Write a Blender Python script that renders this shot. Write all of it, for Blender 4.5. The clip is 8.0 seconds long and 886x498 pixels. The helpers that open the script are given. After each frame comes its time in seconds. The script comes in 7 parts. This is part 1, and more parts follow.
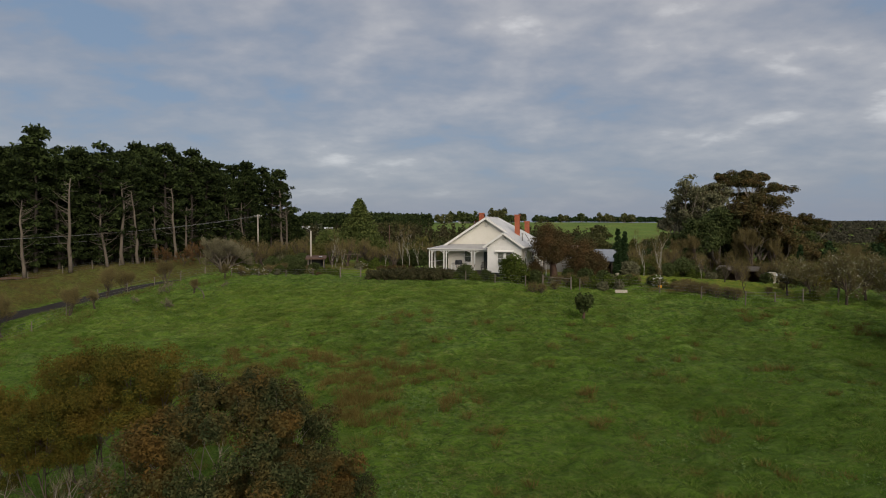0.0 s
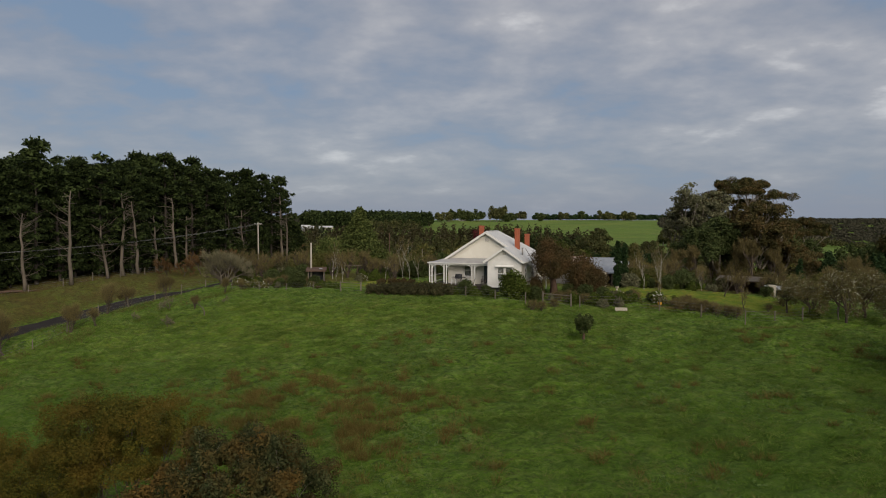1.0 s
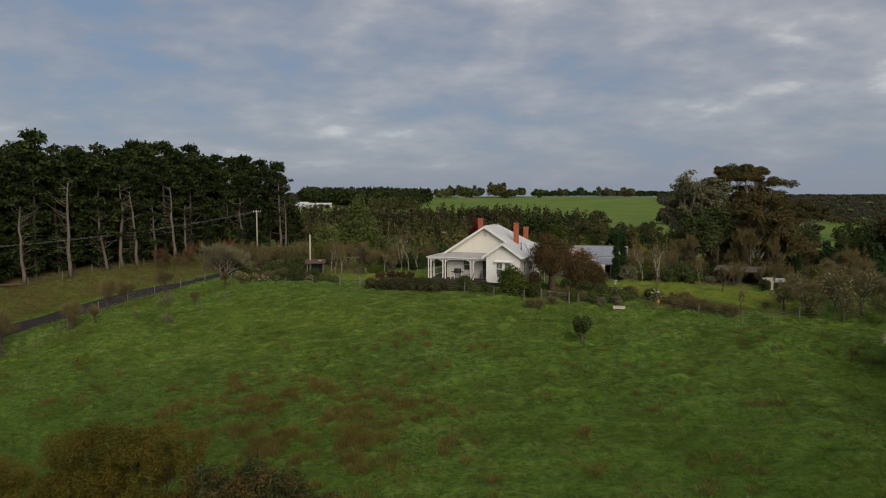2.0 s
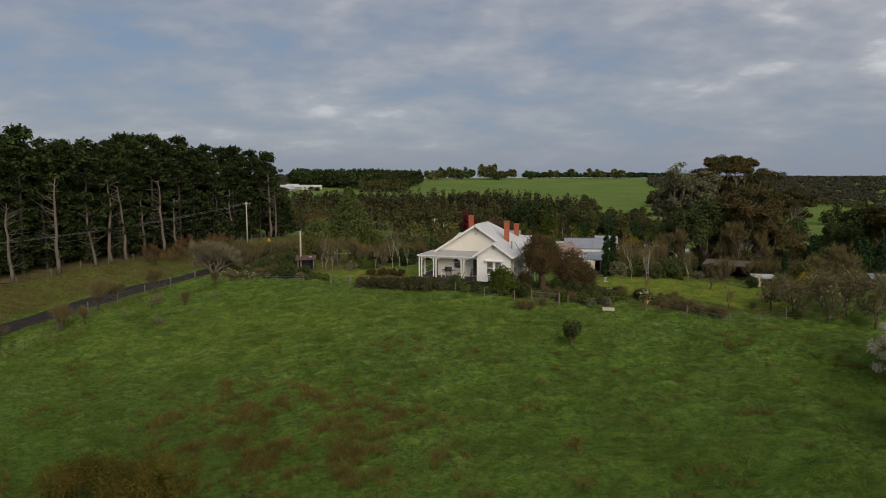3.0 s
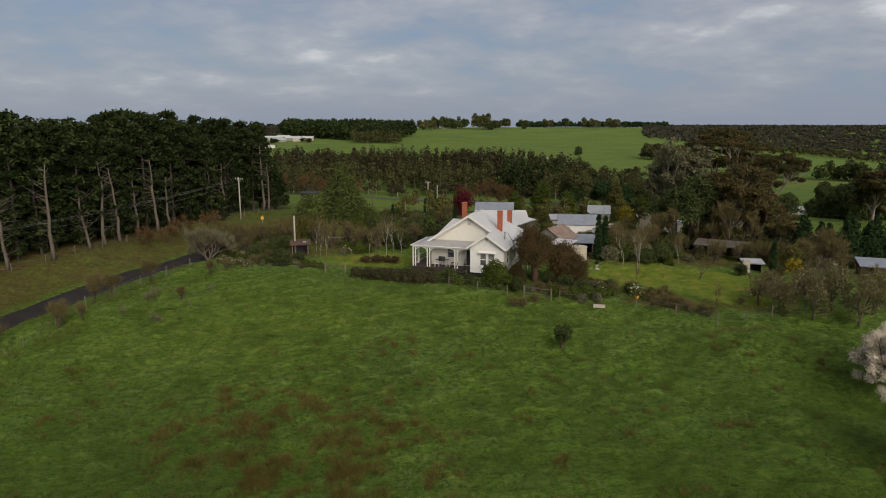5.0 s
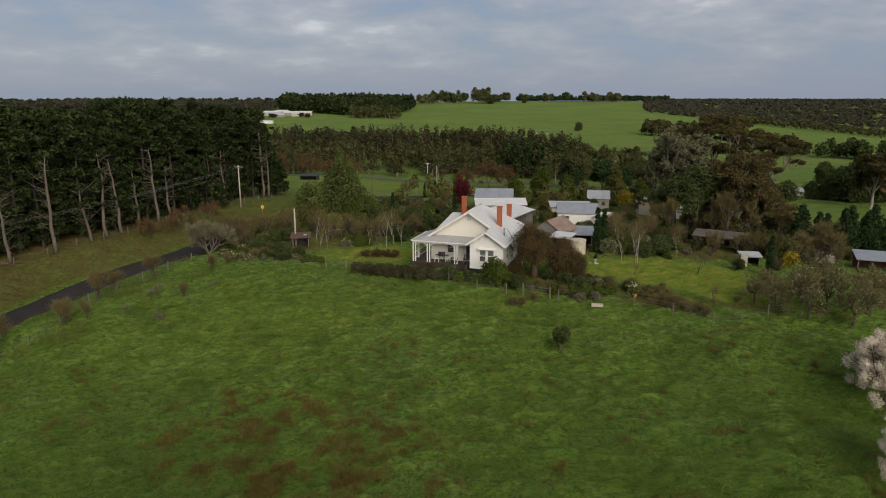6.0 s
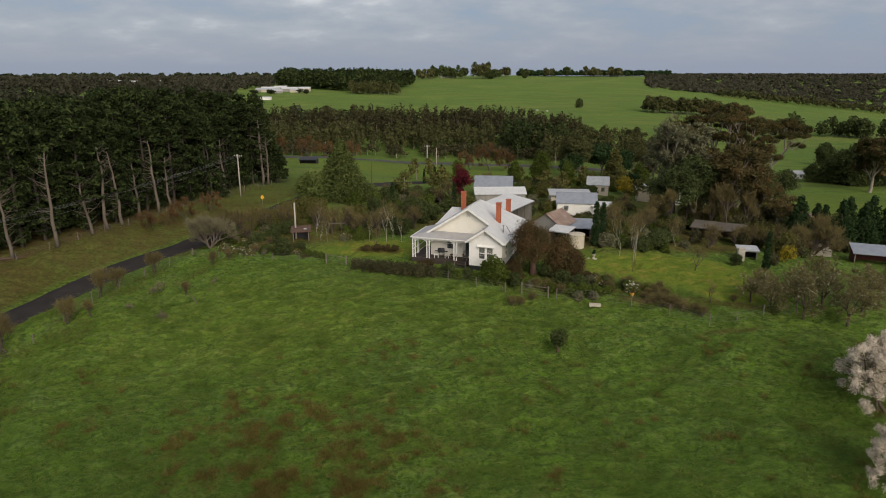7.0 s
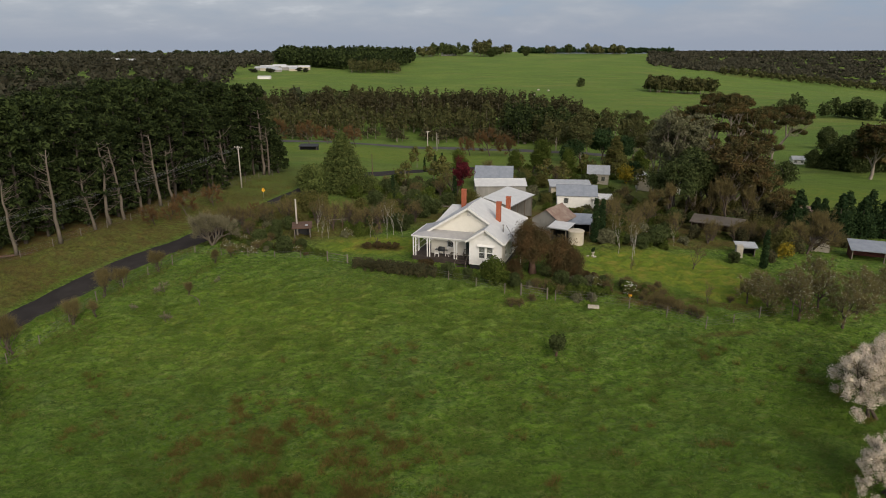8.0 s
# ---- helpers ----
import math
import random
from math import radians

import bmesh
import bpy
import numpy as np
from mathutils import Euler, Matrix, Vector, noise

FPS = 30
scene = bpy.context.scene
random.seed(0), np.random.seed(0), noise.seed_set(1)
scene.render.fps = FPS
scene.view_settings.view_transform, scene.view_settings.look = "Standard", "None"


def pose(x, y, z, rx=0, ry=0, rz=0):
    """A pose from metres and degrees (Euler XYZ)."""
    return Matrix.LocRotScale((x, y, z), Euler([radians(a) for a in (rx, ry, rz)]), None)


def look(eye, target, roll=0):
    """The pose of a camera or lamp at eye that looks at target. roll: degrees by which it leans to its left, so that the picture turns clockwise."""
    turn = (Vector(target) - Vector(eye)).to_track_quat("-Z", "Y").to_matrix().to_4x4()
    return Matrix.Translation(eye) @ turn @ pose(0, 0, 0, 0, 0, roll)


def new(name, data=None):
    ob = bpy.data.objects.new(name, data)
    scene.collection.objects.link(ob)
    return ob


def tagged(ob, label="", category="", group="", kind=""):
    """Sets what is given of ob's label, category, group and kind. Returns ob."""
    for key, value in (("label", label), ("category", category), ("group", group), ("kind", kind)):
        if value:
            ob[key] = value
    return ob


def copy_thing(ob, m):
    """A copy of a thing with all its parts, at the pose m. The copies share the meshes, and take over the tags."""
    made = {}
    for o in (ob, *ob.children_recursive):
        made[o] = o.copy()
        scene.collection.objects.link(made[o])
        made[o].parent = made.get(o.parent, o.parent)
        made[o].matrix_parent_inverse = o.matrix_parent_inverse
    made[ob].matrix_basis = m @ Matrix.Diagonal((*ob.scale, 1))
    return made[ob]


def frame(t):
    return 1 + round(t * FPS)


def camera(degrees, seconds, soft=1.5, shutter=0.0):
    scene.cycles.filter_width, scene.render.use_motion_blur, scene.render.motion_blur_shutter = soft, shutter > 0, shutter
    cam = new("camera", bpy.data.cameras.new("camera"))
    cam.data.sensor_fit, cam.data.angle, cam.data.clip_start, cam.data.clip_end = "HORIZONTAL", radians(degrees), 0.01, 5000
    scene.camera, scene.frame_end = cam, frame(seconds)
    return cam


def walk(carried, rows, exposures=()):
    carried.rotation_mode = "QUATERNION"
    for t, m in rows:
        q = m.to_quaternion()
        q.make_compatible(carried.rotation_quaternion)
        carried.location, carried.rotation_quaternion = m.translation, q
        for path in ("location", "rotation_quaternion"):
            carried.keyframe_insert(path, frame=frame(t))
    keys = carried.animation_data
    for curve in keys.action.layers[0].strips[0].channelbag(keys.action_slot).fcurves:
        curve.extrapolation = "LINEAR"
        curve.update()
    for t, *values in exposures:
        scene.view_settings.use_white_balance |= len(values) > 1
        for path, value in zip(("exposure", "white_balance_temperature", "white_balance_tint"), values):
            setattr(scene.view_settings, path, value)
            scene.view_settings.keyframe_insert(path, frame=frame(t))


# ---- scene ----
cam = camera(68.6, 8.0, 1.0)
METRES, EYE, TILT, LEAN, TURN = 19.0, 6.5, -2.2, 0.0, 0.0
ROWS = [
    (0.0, 0.0, 0.0, 0.0, -0.0, 0.0, 0.0),
    (0.5, 0.0005, -0.0015, 0.0434, 0.01, 0.01, 0.02),
    (1.0, 0.0008, -0.0028, 0.1059, 0.02, -0.28, 0.05),
    (1.5, 0.001, -0.004, 0.1668, 0.03, -1.41, 0.06),
    (3.0, 0.0022, -0.0026, 0.3319, -0.89, -4.16, 0.11),
    (3.5, 0.0013, -0.0029, 0.3895, -1.38, -5.19, 0.12),
    (4.0, 0.0019, -0.001, 0.458, -1.44, -6.41, 0.14),
    (4.5, 0.0019, -0.0014, 0.5233, -1.47, -7.57, 0.16),
    (6.0, -0.0002, -0.0065, 0.7289, -1.53, -11.06, 0.18),
    (6.5, 0.0007, -0.0064, 0.7939, -1.58, -12.15, 0.2),
    (7.0, 0.0019, -0.0046, 0.8648, -1.56, -13.26, 0.2),
    (7.5, 0.0032, -0.0045, 0.9302, -1.53, -14.19, 0.21),
    (8.0, 0.0041, -0.0045, 0.9997, -1.51, -15.21, 0.22),
]
walk(cam, [(t, pose(0, 0, EYE, TILT, LEAN, TURN) @ pose(METRES * x, METRES * y, METRES * z, 90 + pitch, roll, yaw)) for t, x, y, z, yaw, pitch, roll in ROWS],
     exposures=[(0.0, 0.29), (1.5, 0.20), (3.5, 0.23), (4.5, 0.28), (6.5, 0.43), (8.0, 0.55)])

# ---- world, sun, exposure ----
SUN_EL, SUN_AZ = radians(30), radians(158)  # azimuth clockwise from +y: behind the camera, to its right
world = bpy.data.worlds.new("sky")
scene.world = world
world.use_nodes = True
wn, wl = world.node_tree.nodes, world.node_tree.links
wn.clear()


def wnode(kind, **values):
    n = wn.new(kind)
    for k, v in values.items():
        n.inputs[k].default_value = v
    return n


def wmath(op, a, b=None, c=None):
    n = wn.new("ShaderNodeMath")
    n.operation = op
    for i, v in enumerate((a, b, c)):
        if v is None:
            continue
        if isinstance(v, (int, float)):
            n.inputs[i].default_value = v
        else:
            wl.new(v, n.inputs[i])
    return n.outputs[0]


sky = wn.new("ShaderNodeTexSky")
sky.sky_type, sky.sun_disc, sky.sun_elevation, sky.sun_rotation = "NISHITA", False, SUN_EL, SUN_AZ
sky.dust_density, sky.air_density = 2.0, 1.0
way = wn.new("ShaderNodeTexCoord").outputs["Generated"]
sep = wn.new("ShaderNodeSeparateXYZ")
wl.new(way, sep.inputs[0])
up = wmath("MAXIMUM", sep.outputs[2], 0.0)
# a flat cloud deck overhead: streets of cloud that close up towards the horizon
flat = wmath("DIVIDE", 1.0, wmath("ADD", up, 0.24))
plane = wn.new("ShaderNodeCombineXYZ")
wl.new(wmath("MULTIPLY", sep.outputs[0], flat), plane.inputs[0])
wl.new(wmath("MULTIPLY", sep.outputs[1], wmath("MULTIPLY", flat, 1.05)), plane.inputs[1])
SKY_SHIFT = (3.1, 7.4, 0.0)
moved = wn.new("ShaderNodeVectorMath")
wl.new(plane.outputs[0], moved.inputs[0])
moved.inputs[1].default_value = SKY_SHIFT


def wnoise(scale, detail, rough, warp=0.0):
    n = wnode("ShaderNodeTexNoise", Scale=scale, Detail=detail, Roughness=rough, Distortion=warp)
    wl.new(moved.outputs[0], n.inputs["Vector"])
    return n.outputs["Fac"]


big, mid, fine = wnoise(0.8, 2.0, 0.45), wnoise(2.5, 4.0, 0.5, 0.2), wnoise(7.0, 4.0, 0.55)
deck = wmath("ADD", wmath("MULTIPLY", big, 0.36), wmath("ADD", wmath("MULTIPLY", mid, 0.46), wmath("MULTIPLY", fine, 0.18)))
ramp = wn.new("ShaderNodeValToRGB")
wl.new(deck, ramp.inputs[0])
stops = ramp.color_ramp.elements
stops[0].position, stops[0].color = 0.385, (0.150, 0.220, 0.325, 1)
stops[1].position, stops[1].color = 0.665, (0.74, 0.72, 0.70, 1)
e = stops.new(0.445)
e.color = (0.205, 0.235, 0.295, 1)
e = stops.new(0.51)
e.color = (0.275, 0.285, 0.322, 1)
e = stops.new(0.575)
e.color = (0.375, 0.370, 0.385, 1)
# even grey-blue haze low down
low = wn.new("ShaderNodeMix")
low.data_type = "RGBA"
wl.new(wmath("POWER", wmath("SUBTRACT", 1.0, wmath("MINIMUM", up, 1.0)), 7.0), low.inputs[0])
wl.new(ramp.outputs[0], low.inputs[6])
low.inputs[7].default_value = (0.222, 0.255, 0.322, 1)
# the deck glows brighter and warmer round the veiled sun, behind the camera
cloud = wn.new("ShaderNodeMix")
cloud.data_type, cloud.blend_type = "RGBA", "MULTIPLY"
cloud.inputs[0].default_value = 1.0
wl.new(low.outputs[2], cloud.inputs[6])
cloud.inputs[7].default_value = (10.0, 10.0, 10.0, 1)
both = wn.new("ShaderNodeMix")
both.data_type = "RGBA"
both.inputs[0].default_value = 0.88
wl.new(sky.outputs[0], both.inputs[6])
wl.new(cloud.outputs[2], both.inputs[7])
back = wnode("ShaderNodeBackground", Strength=0.1)
wl.new(both.outputs[2], back.inputs["Color"])
wl.new(back.outputs[0], wn.new("ShaderNodeOutputWorld").inputs["Surface"])

sun = new("sun", bpy.data.lights.new("sun", "SUN"))
sun.data.energy, sun.data.angle, sun.data.color = 2.3, radians(50), (1.0, 0.90, 0.76)
sun.matrix_world = look((0, 0, 60), Vector((0, 0, 60)) - Vector((math.sin(SUN_AZ) * math.cos(SUN_EL), math.cos(SUN_AZ) * math.cos(SUN_EL), math.sin(SUN_EL))))

# ---- materials ----


class Shader:
    """A small builder for node materials."""

    def __init__(self, name):
        self.m = bpy.data.materials.new(name)
        self.m.use_nodes = True
        self.n, self.l = self.m.node_tree.nodes, self.m.node_tree.links
        self.bsdf = self.n["Principled BSDF"]
        self.at = self.n.new("ShaderNodeTexCoord").outputs["Object"]

    def put(self, socket, v):
        if isinstance(v, bpy.types.NodeSocket):
            self.l.new(v, socket)
        else:
            socket.default_value = v

    def noise(self, scale, detail=4.0, rough=0.55, stretch=None, warp=0.0):
        n = self.n.new("ShaderNodeTexNoise")
        n.inputs["Scale"].default_value, n.inputs["Detail"].default_value = scale, detail
        n.inputs["Roughness"].default_value, n.inputs["Distortion"].default_value = rough, warp
        at = self.at
        if stretch:
            s = self.n.new("ShaderNodeVectorMath")
            s.operation = "MULTIPLY"
            self.l.new(at, s.inputs[0])
            s.inputs[1].default_value = stretch
            at = s.outputs[0]
        self.l.new(at, n.inputs["Vector"])
        return n.outputs["Fac"]

    def ramp(self, fac, *stops):
        r = self.n.new("ShaderNodeValToRGB")
        self.l.new(fac, r.inputs[0])
        el = r.color_ramp.elements
        while len(el) < len(stops):
            el.new(0.5)
        for k, (p, c) in zip(el, stops):
            k.position, k.color = p, (*c, 1) if len(c) == 3 else (c[0],) * 3 + (1,)
        return r.outputs[0]

    def mix(self, fac, a, b, mode="MIX"):
        x = self.n.new("ShaderNodeMix")
        x.data_type, x.blend_type = "RGBA", mode
        self.put(x.inputs[0], fac)
        self.put(x.inputs[6], (*a, 1) if isinstance(a, tuple) else a)
        self.put(x.inputs[7], (*b, 1) if isinstance(b, tuple) else b)
        return x.outputs[2]

    def math(self, op, a, b=0.0):
        x = self.n.new("ShaderNodeMath")
        x.operation = op
        self.put(x.inputs[0], a)
        self.put(x.inputs[1], b)
        return x.outputs[0]

    def attribute(self, name):
        a = self.n.new("ShaderNodeAttribute")
        a.attribute_name = name
        return a.outputs["Color"]

    def island(self):
        return self.n.new("ShaderNodeNewGeometry").outputs["Random Per Island"]

    def each(self):
        return self.n.new("ShaderNodeObjectInfo").outputs["Random"]

    def bump(self, height, strength=0.3, distance=0.02):
        b = self.n.new("ShaderNodeBump")
        b.inputs["Strength"].default_value, b.inputs["Distance"].default_value = strength, distance
        self.l.new(height, b.inputs["Height"])
        self.l.new(b.outputs[0], self.bsdf.inputs["Normal"])

    def done(self, colour, rough=0.8, metal=0.0, spec=0.3):
        self.put(self.bsdf.inputs["Base Color"], (*colour, 1) if isinstance(colour, tuple) else colour)
        self.put(self.bsdf.inputs["Roughness"], rough)
        self.bsdf.inputs["Metallic"].default_value = metal
        self.bsdf.inputs["Specular IOR Level"].default_value = spec
        return self.m


def surface(name, dark, light, scale=3.0, rough=0.8, bump=0.2, fine=40.0, metal=0.0, spec=0.3, stretch=None):
    """A plain worn surface: two colours at two scales, with fine relief."""
    s = Shader(name)
    a, b = s.noise(scale, 5, 0.6, stretch), s.noise(fine, 3, 0.6, stretch)
    c = s.mix(s.ramp(a, (0.3, (0,)), (0.7, (1,))), dark, light)
    c = s.mix(s.math("MULTIPLY", b, 0.35), c, tuple(x * 0.7 for x in dark))
    if bump:
        s.bump(b, bump, 0.01)
    return s.done(c, rough, metal, spec)


def foliage(name, *colours, tips=None, rough=0.85):
    """Leaves: each leaf takes its own tone between the colours; clumps vary at a larger scale."""
    s = Shader(name)
    k = s.island()
    n = len(colours)
    c = s.ramp(k, *[((i + 0.3) / n, col) for i, col in enumerate(colours)])
    big = s.noise(0.45, 3)
    c = s.mix(s.ramp(big, (0.35, (0,)), (0.7, (0.45,))), c, tuple(x * 0.62 for x in colours[0]))
    if tips:
        c = s.mix(s.ramp(s.noise(0.6, 3), (0.45, (0,)), (0.62, (0.8,))), c, tips)
    v = s.math("MULTIPLY_ADD", s.each(), 0.3)
    s.n[-1].inputs[2].default_value = 0.85
    c = s.mix(1.0, c, v, "MULTIPLY")
    m = s.done(c, rough, 0.0, 0.06)
    thin = s.n.new("ShaderNodeBsdfTranslucent")
    s.l.new(c, thin.inputs["Color"])
    mixed = s.n.new("ShaderNodeMixShader")
    mixed.inputs[0].default_value = 0.22
    s.l.new(s.bsdf.outputs[0], mixed.inputs[1])
    s.l.new(thin.outputs[0], mixed.inputs[2])
    s.l.new(mixed.outputs[0], s.n["Material Output"].inputs["Surface"])
    return m


def corrugated(name, dark, light, step=0.076, along="x"):
    """Corrugated sheet steel, ribs running down the slope."""
    s = Shader(name)
    w = s.n.new("ShaderNodeTexWave")
    w.bands_direction, w.inputs["Scale"].default_value = along.upper(), 1.0 / step / 3.18
    w.inputs["Distortion"].default_value = 0.0
    s.l.new(s.at, w.inputs["Vector"])
    stain = s.noise(1.2, 5, 0.65, (1.0, 1.0, 0.3))
    c = s.mix(s.ramp(stain, (0.3, (0,)), (0.75, (1,))), dark, light)
    c = s.mix(s.ramp(s.noise(9, 4), (0.62, (0,)), (0.8, (0.35,))), c, tuple(x * 0.6 for x in dark))
    s.bump(w.outputs["Fac"], 0.35, 0.02)
    return s.done(c, 0.5, 0.0, 0.4)


def ground_material():
    s = Shader("pasture")
    zones = s.n.new("ShaderNodeSeparateColor")
    s.l.new(s.attribute("zones"), zones.inputs[0])
    lawn, litter, far = zones.outputs
    n1, n2, n3, n4 = s.noise(0.07, 4, 0.6), s.noise(0.33, 5, 0.65, None, 0.6), s.noise(2.2, 5, 0.7), s.noise(11, 4, 0.7)
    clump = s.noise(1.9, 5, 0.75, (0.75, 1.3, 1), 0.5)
    c = s.ramp(n2, (0.30, (0.077, 0.152, 0.012)), (0.48, (0.103, 0.191, 0.013)), (0.62, (0.127, 0.220, 0.016)), (0.78, (0.151, 0.231, 0.022)))
    c = s.mix(s.ramp(n1, (0.42, (0,)), (0.60, (0.5,))), c, (0.088, 0.168, 0.022))
    # dry brownish drifts, grey-blue weedy drifts and brighter new grass, all drawn out across the slope
    c = s.mix(s.ramp(s.noise(0.8, 5, 0.7, (0.6, 1.6, 1)), (0.53, (0,)), (0.68, (0.65,))), c, (0.188, 0.168, 0.033))
    c = s.mix(s.ramp(s.noise(0.30, 5, 0.72, (0.5, 1.2, 1), 0.8), (0.50, (0,)), (0.64, (0.6,))), c, (0.098, 0.168, 0.046))
    c = s.mix(s.ramp(s.noise(0.16, 5, 0.65, (0.7, 1.5, 1), 0.8), (0.50, (0,)), (0.66, (0.5,))), c, (0.128, 0.236, 0.016))
    # tussocks: own tones mixed with painted hollow shade and lit bent tops, fine blades
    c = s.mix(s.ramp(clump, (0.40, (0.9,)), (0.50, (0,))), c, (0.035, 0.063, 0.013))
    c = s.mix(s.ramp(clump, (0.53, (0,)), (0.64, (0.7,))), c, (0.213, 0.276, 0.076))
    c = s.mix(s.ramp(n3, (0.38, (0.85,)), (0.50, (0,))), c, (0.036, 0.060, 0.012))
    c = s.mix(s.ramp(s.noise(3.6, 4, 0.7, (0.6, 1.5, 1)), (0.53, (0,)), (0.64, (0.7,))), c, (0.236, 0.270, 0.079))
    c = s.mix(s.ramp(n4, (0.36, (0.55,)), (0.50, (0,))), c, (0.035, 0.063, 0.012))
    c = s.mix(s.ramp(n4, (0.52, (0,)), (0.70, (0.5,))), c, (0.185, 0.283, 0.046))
    # brightness fall-off on the near ground, painted in as a darker green
    near_dark = s.n.new("ShaderNodeAttribute")
    near_dark.attribute_name = "zones"
    c = s.mix(s.math("MULTIPLY", near_dark.outputs["Alpha"], s.ramp(s.noise(0.22, 4, 0.6), (0.35, (0.50,)), (0.65, (0.90,)))), c, (0.050, 0.092, 0.010))
    green = s.ramp(s.noise(0.5, 5, 0.65), (0.32, (0.124, 0.189, 0.020)), (0.50, (0.202, 0.251, 0.025)), (0.64, (0.310, 0.274, 0.044)))
    green = s.mix(s.math("MULTIPLY", n4, 0.5), green, (0.050, 0.090, 0.014))
    green = s.mix(s.ramp(n3, (0.36, (0.5,)), (0.50, (0,))), green, (0.060, 0.100, 0.016))
    c = s.mix(lawn, c, green)
    brown = s.ramp(n3, (0.3, (0.060, 0.036, 0.014)), (0.5, (0.112, 0.062, 0.024)), (0.7, (0.100, 0.088, 0.026)))
    brown = s.mix(s.ramp(n4, (0.36, (0.6,)), (0.5, (0,))), brown, (0.030, 0.020, 0.010))
    c = s.mix(s.math("MULTIPLY", litter, s.ramp(s.noise(0.35, 4, 0.6), (0.3, (0.55,)), (0.6, (1.0,)))), c, brown)
    hill = s.ramp(s.noise(0.012, 6, 0.6), (0.35, (0.092, 0.151, 0.027)), (0.55, (0.122, 0.185, 0.032)), (0.7, (0.163, 0.203, 0.042)))
    hill = s.mix(s.ramp(s.noise(0.06, 5, 0.7, (0.5, 1.6, 1)), (0.46, (0,)), (0.66, (0.8,))), hill, (0.078, 0.116, 0.027))
    hill = s.mix(s.ramp(s.noise(0.03, 5, 0.7, (0.4, 1.4, 1)), (0.52, (0,)), (0.66, (0.7,))), hill, (0.165, 0.175, 0.045))
    hill = s.mix(s.ramp(s.noise(0.45, 5, 0.7, (0.5, 1.5, 1)), (0.38, (0.5,)), (0.52, (0,))), hill, (0.053, 0.085, 0.019))
    c = s.mix(far, c, hill)
    s.bump(s.math("ADD", s.math("MULTIPLY", clump, 1.6), s.math("ADD", n3, s.math("MULTIPLY", n4, 0.5))), 0.9, 0.30)
    # the nap of the grass catches the light at a low angle
    s.bsdf.inputs["Sheen Weight"].default_value, s.bsdf.inputs["Sheen Roughness"].default_value = 0.06, 0.6
    s.bsdf.inputs["Sheen Tint"].default_value = (0.55, 0.72, 0.34, 1)
    return s.done(c, 0.95, 0.0, 0.04)


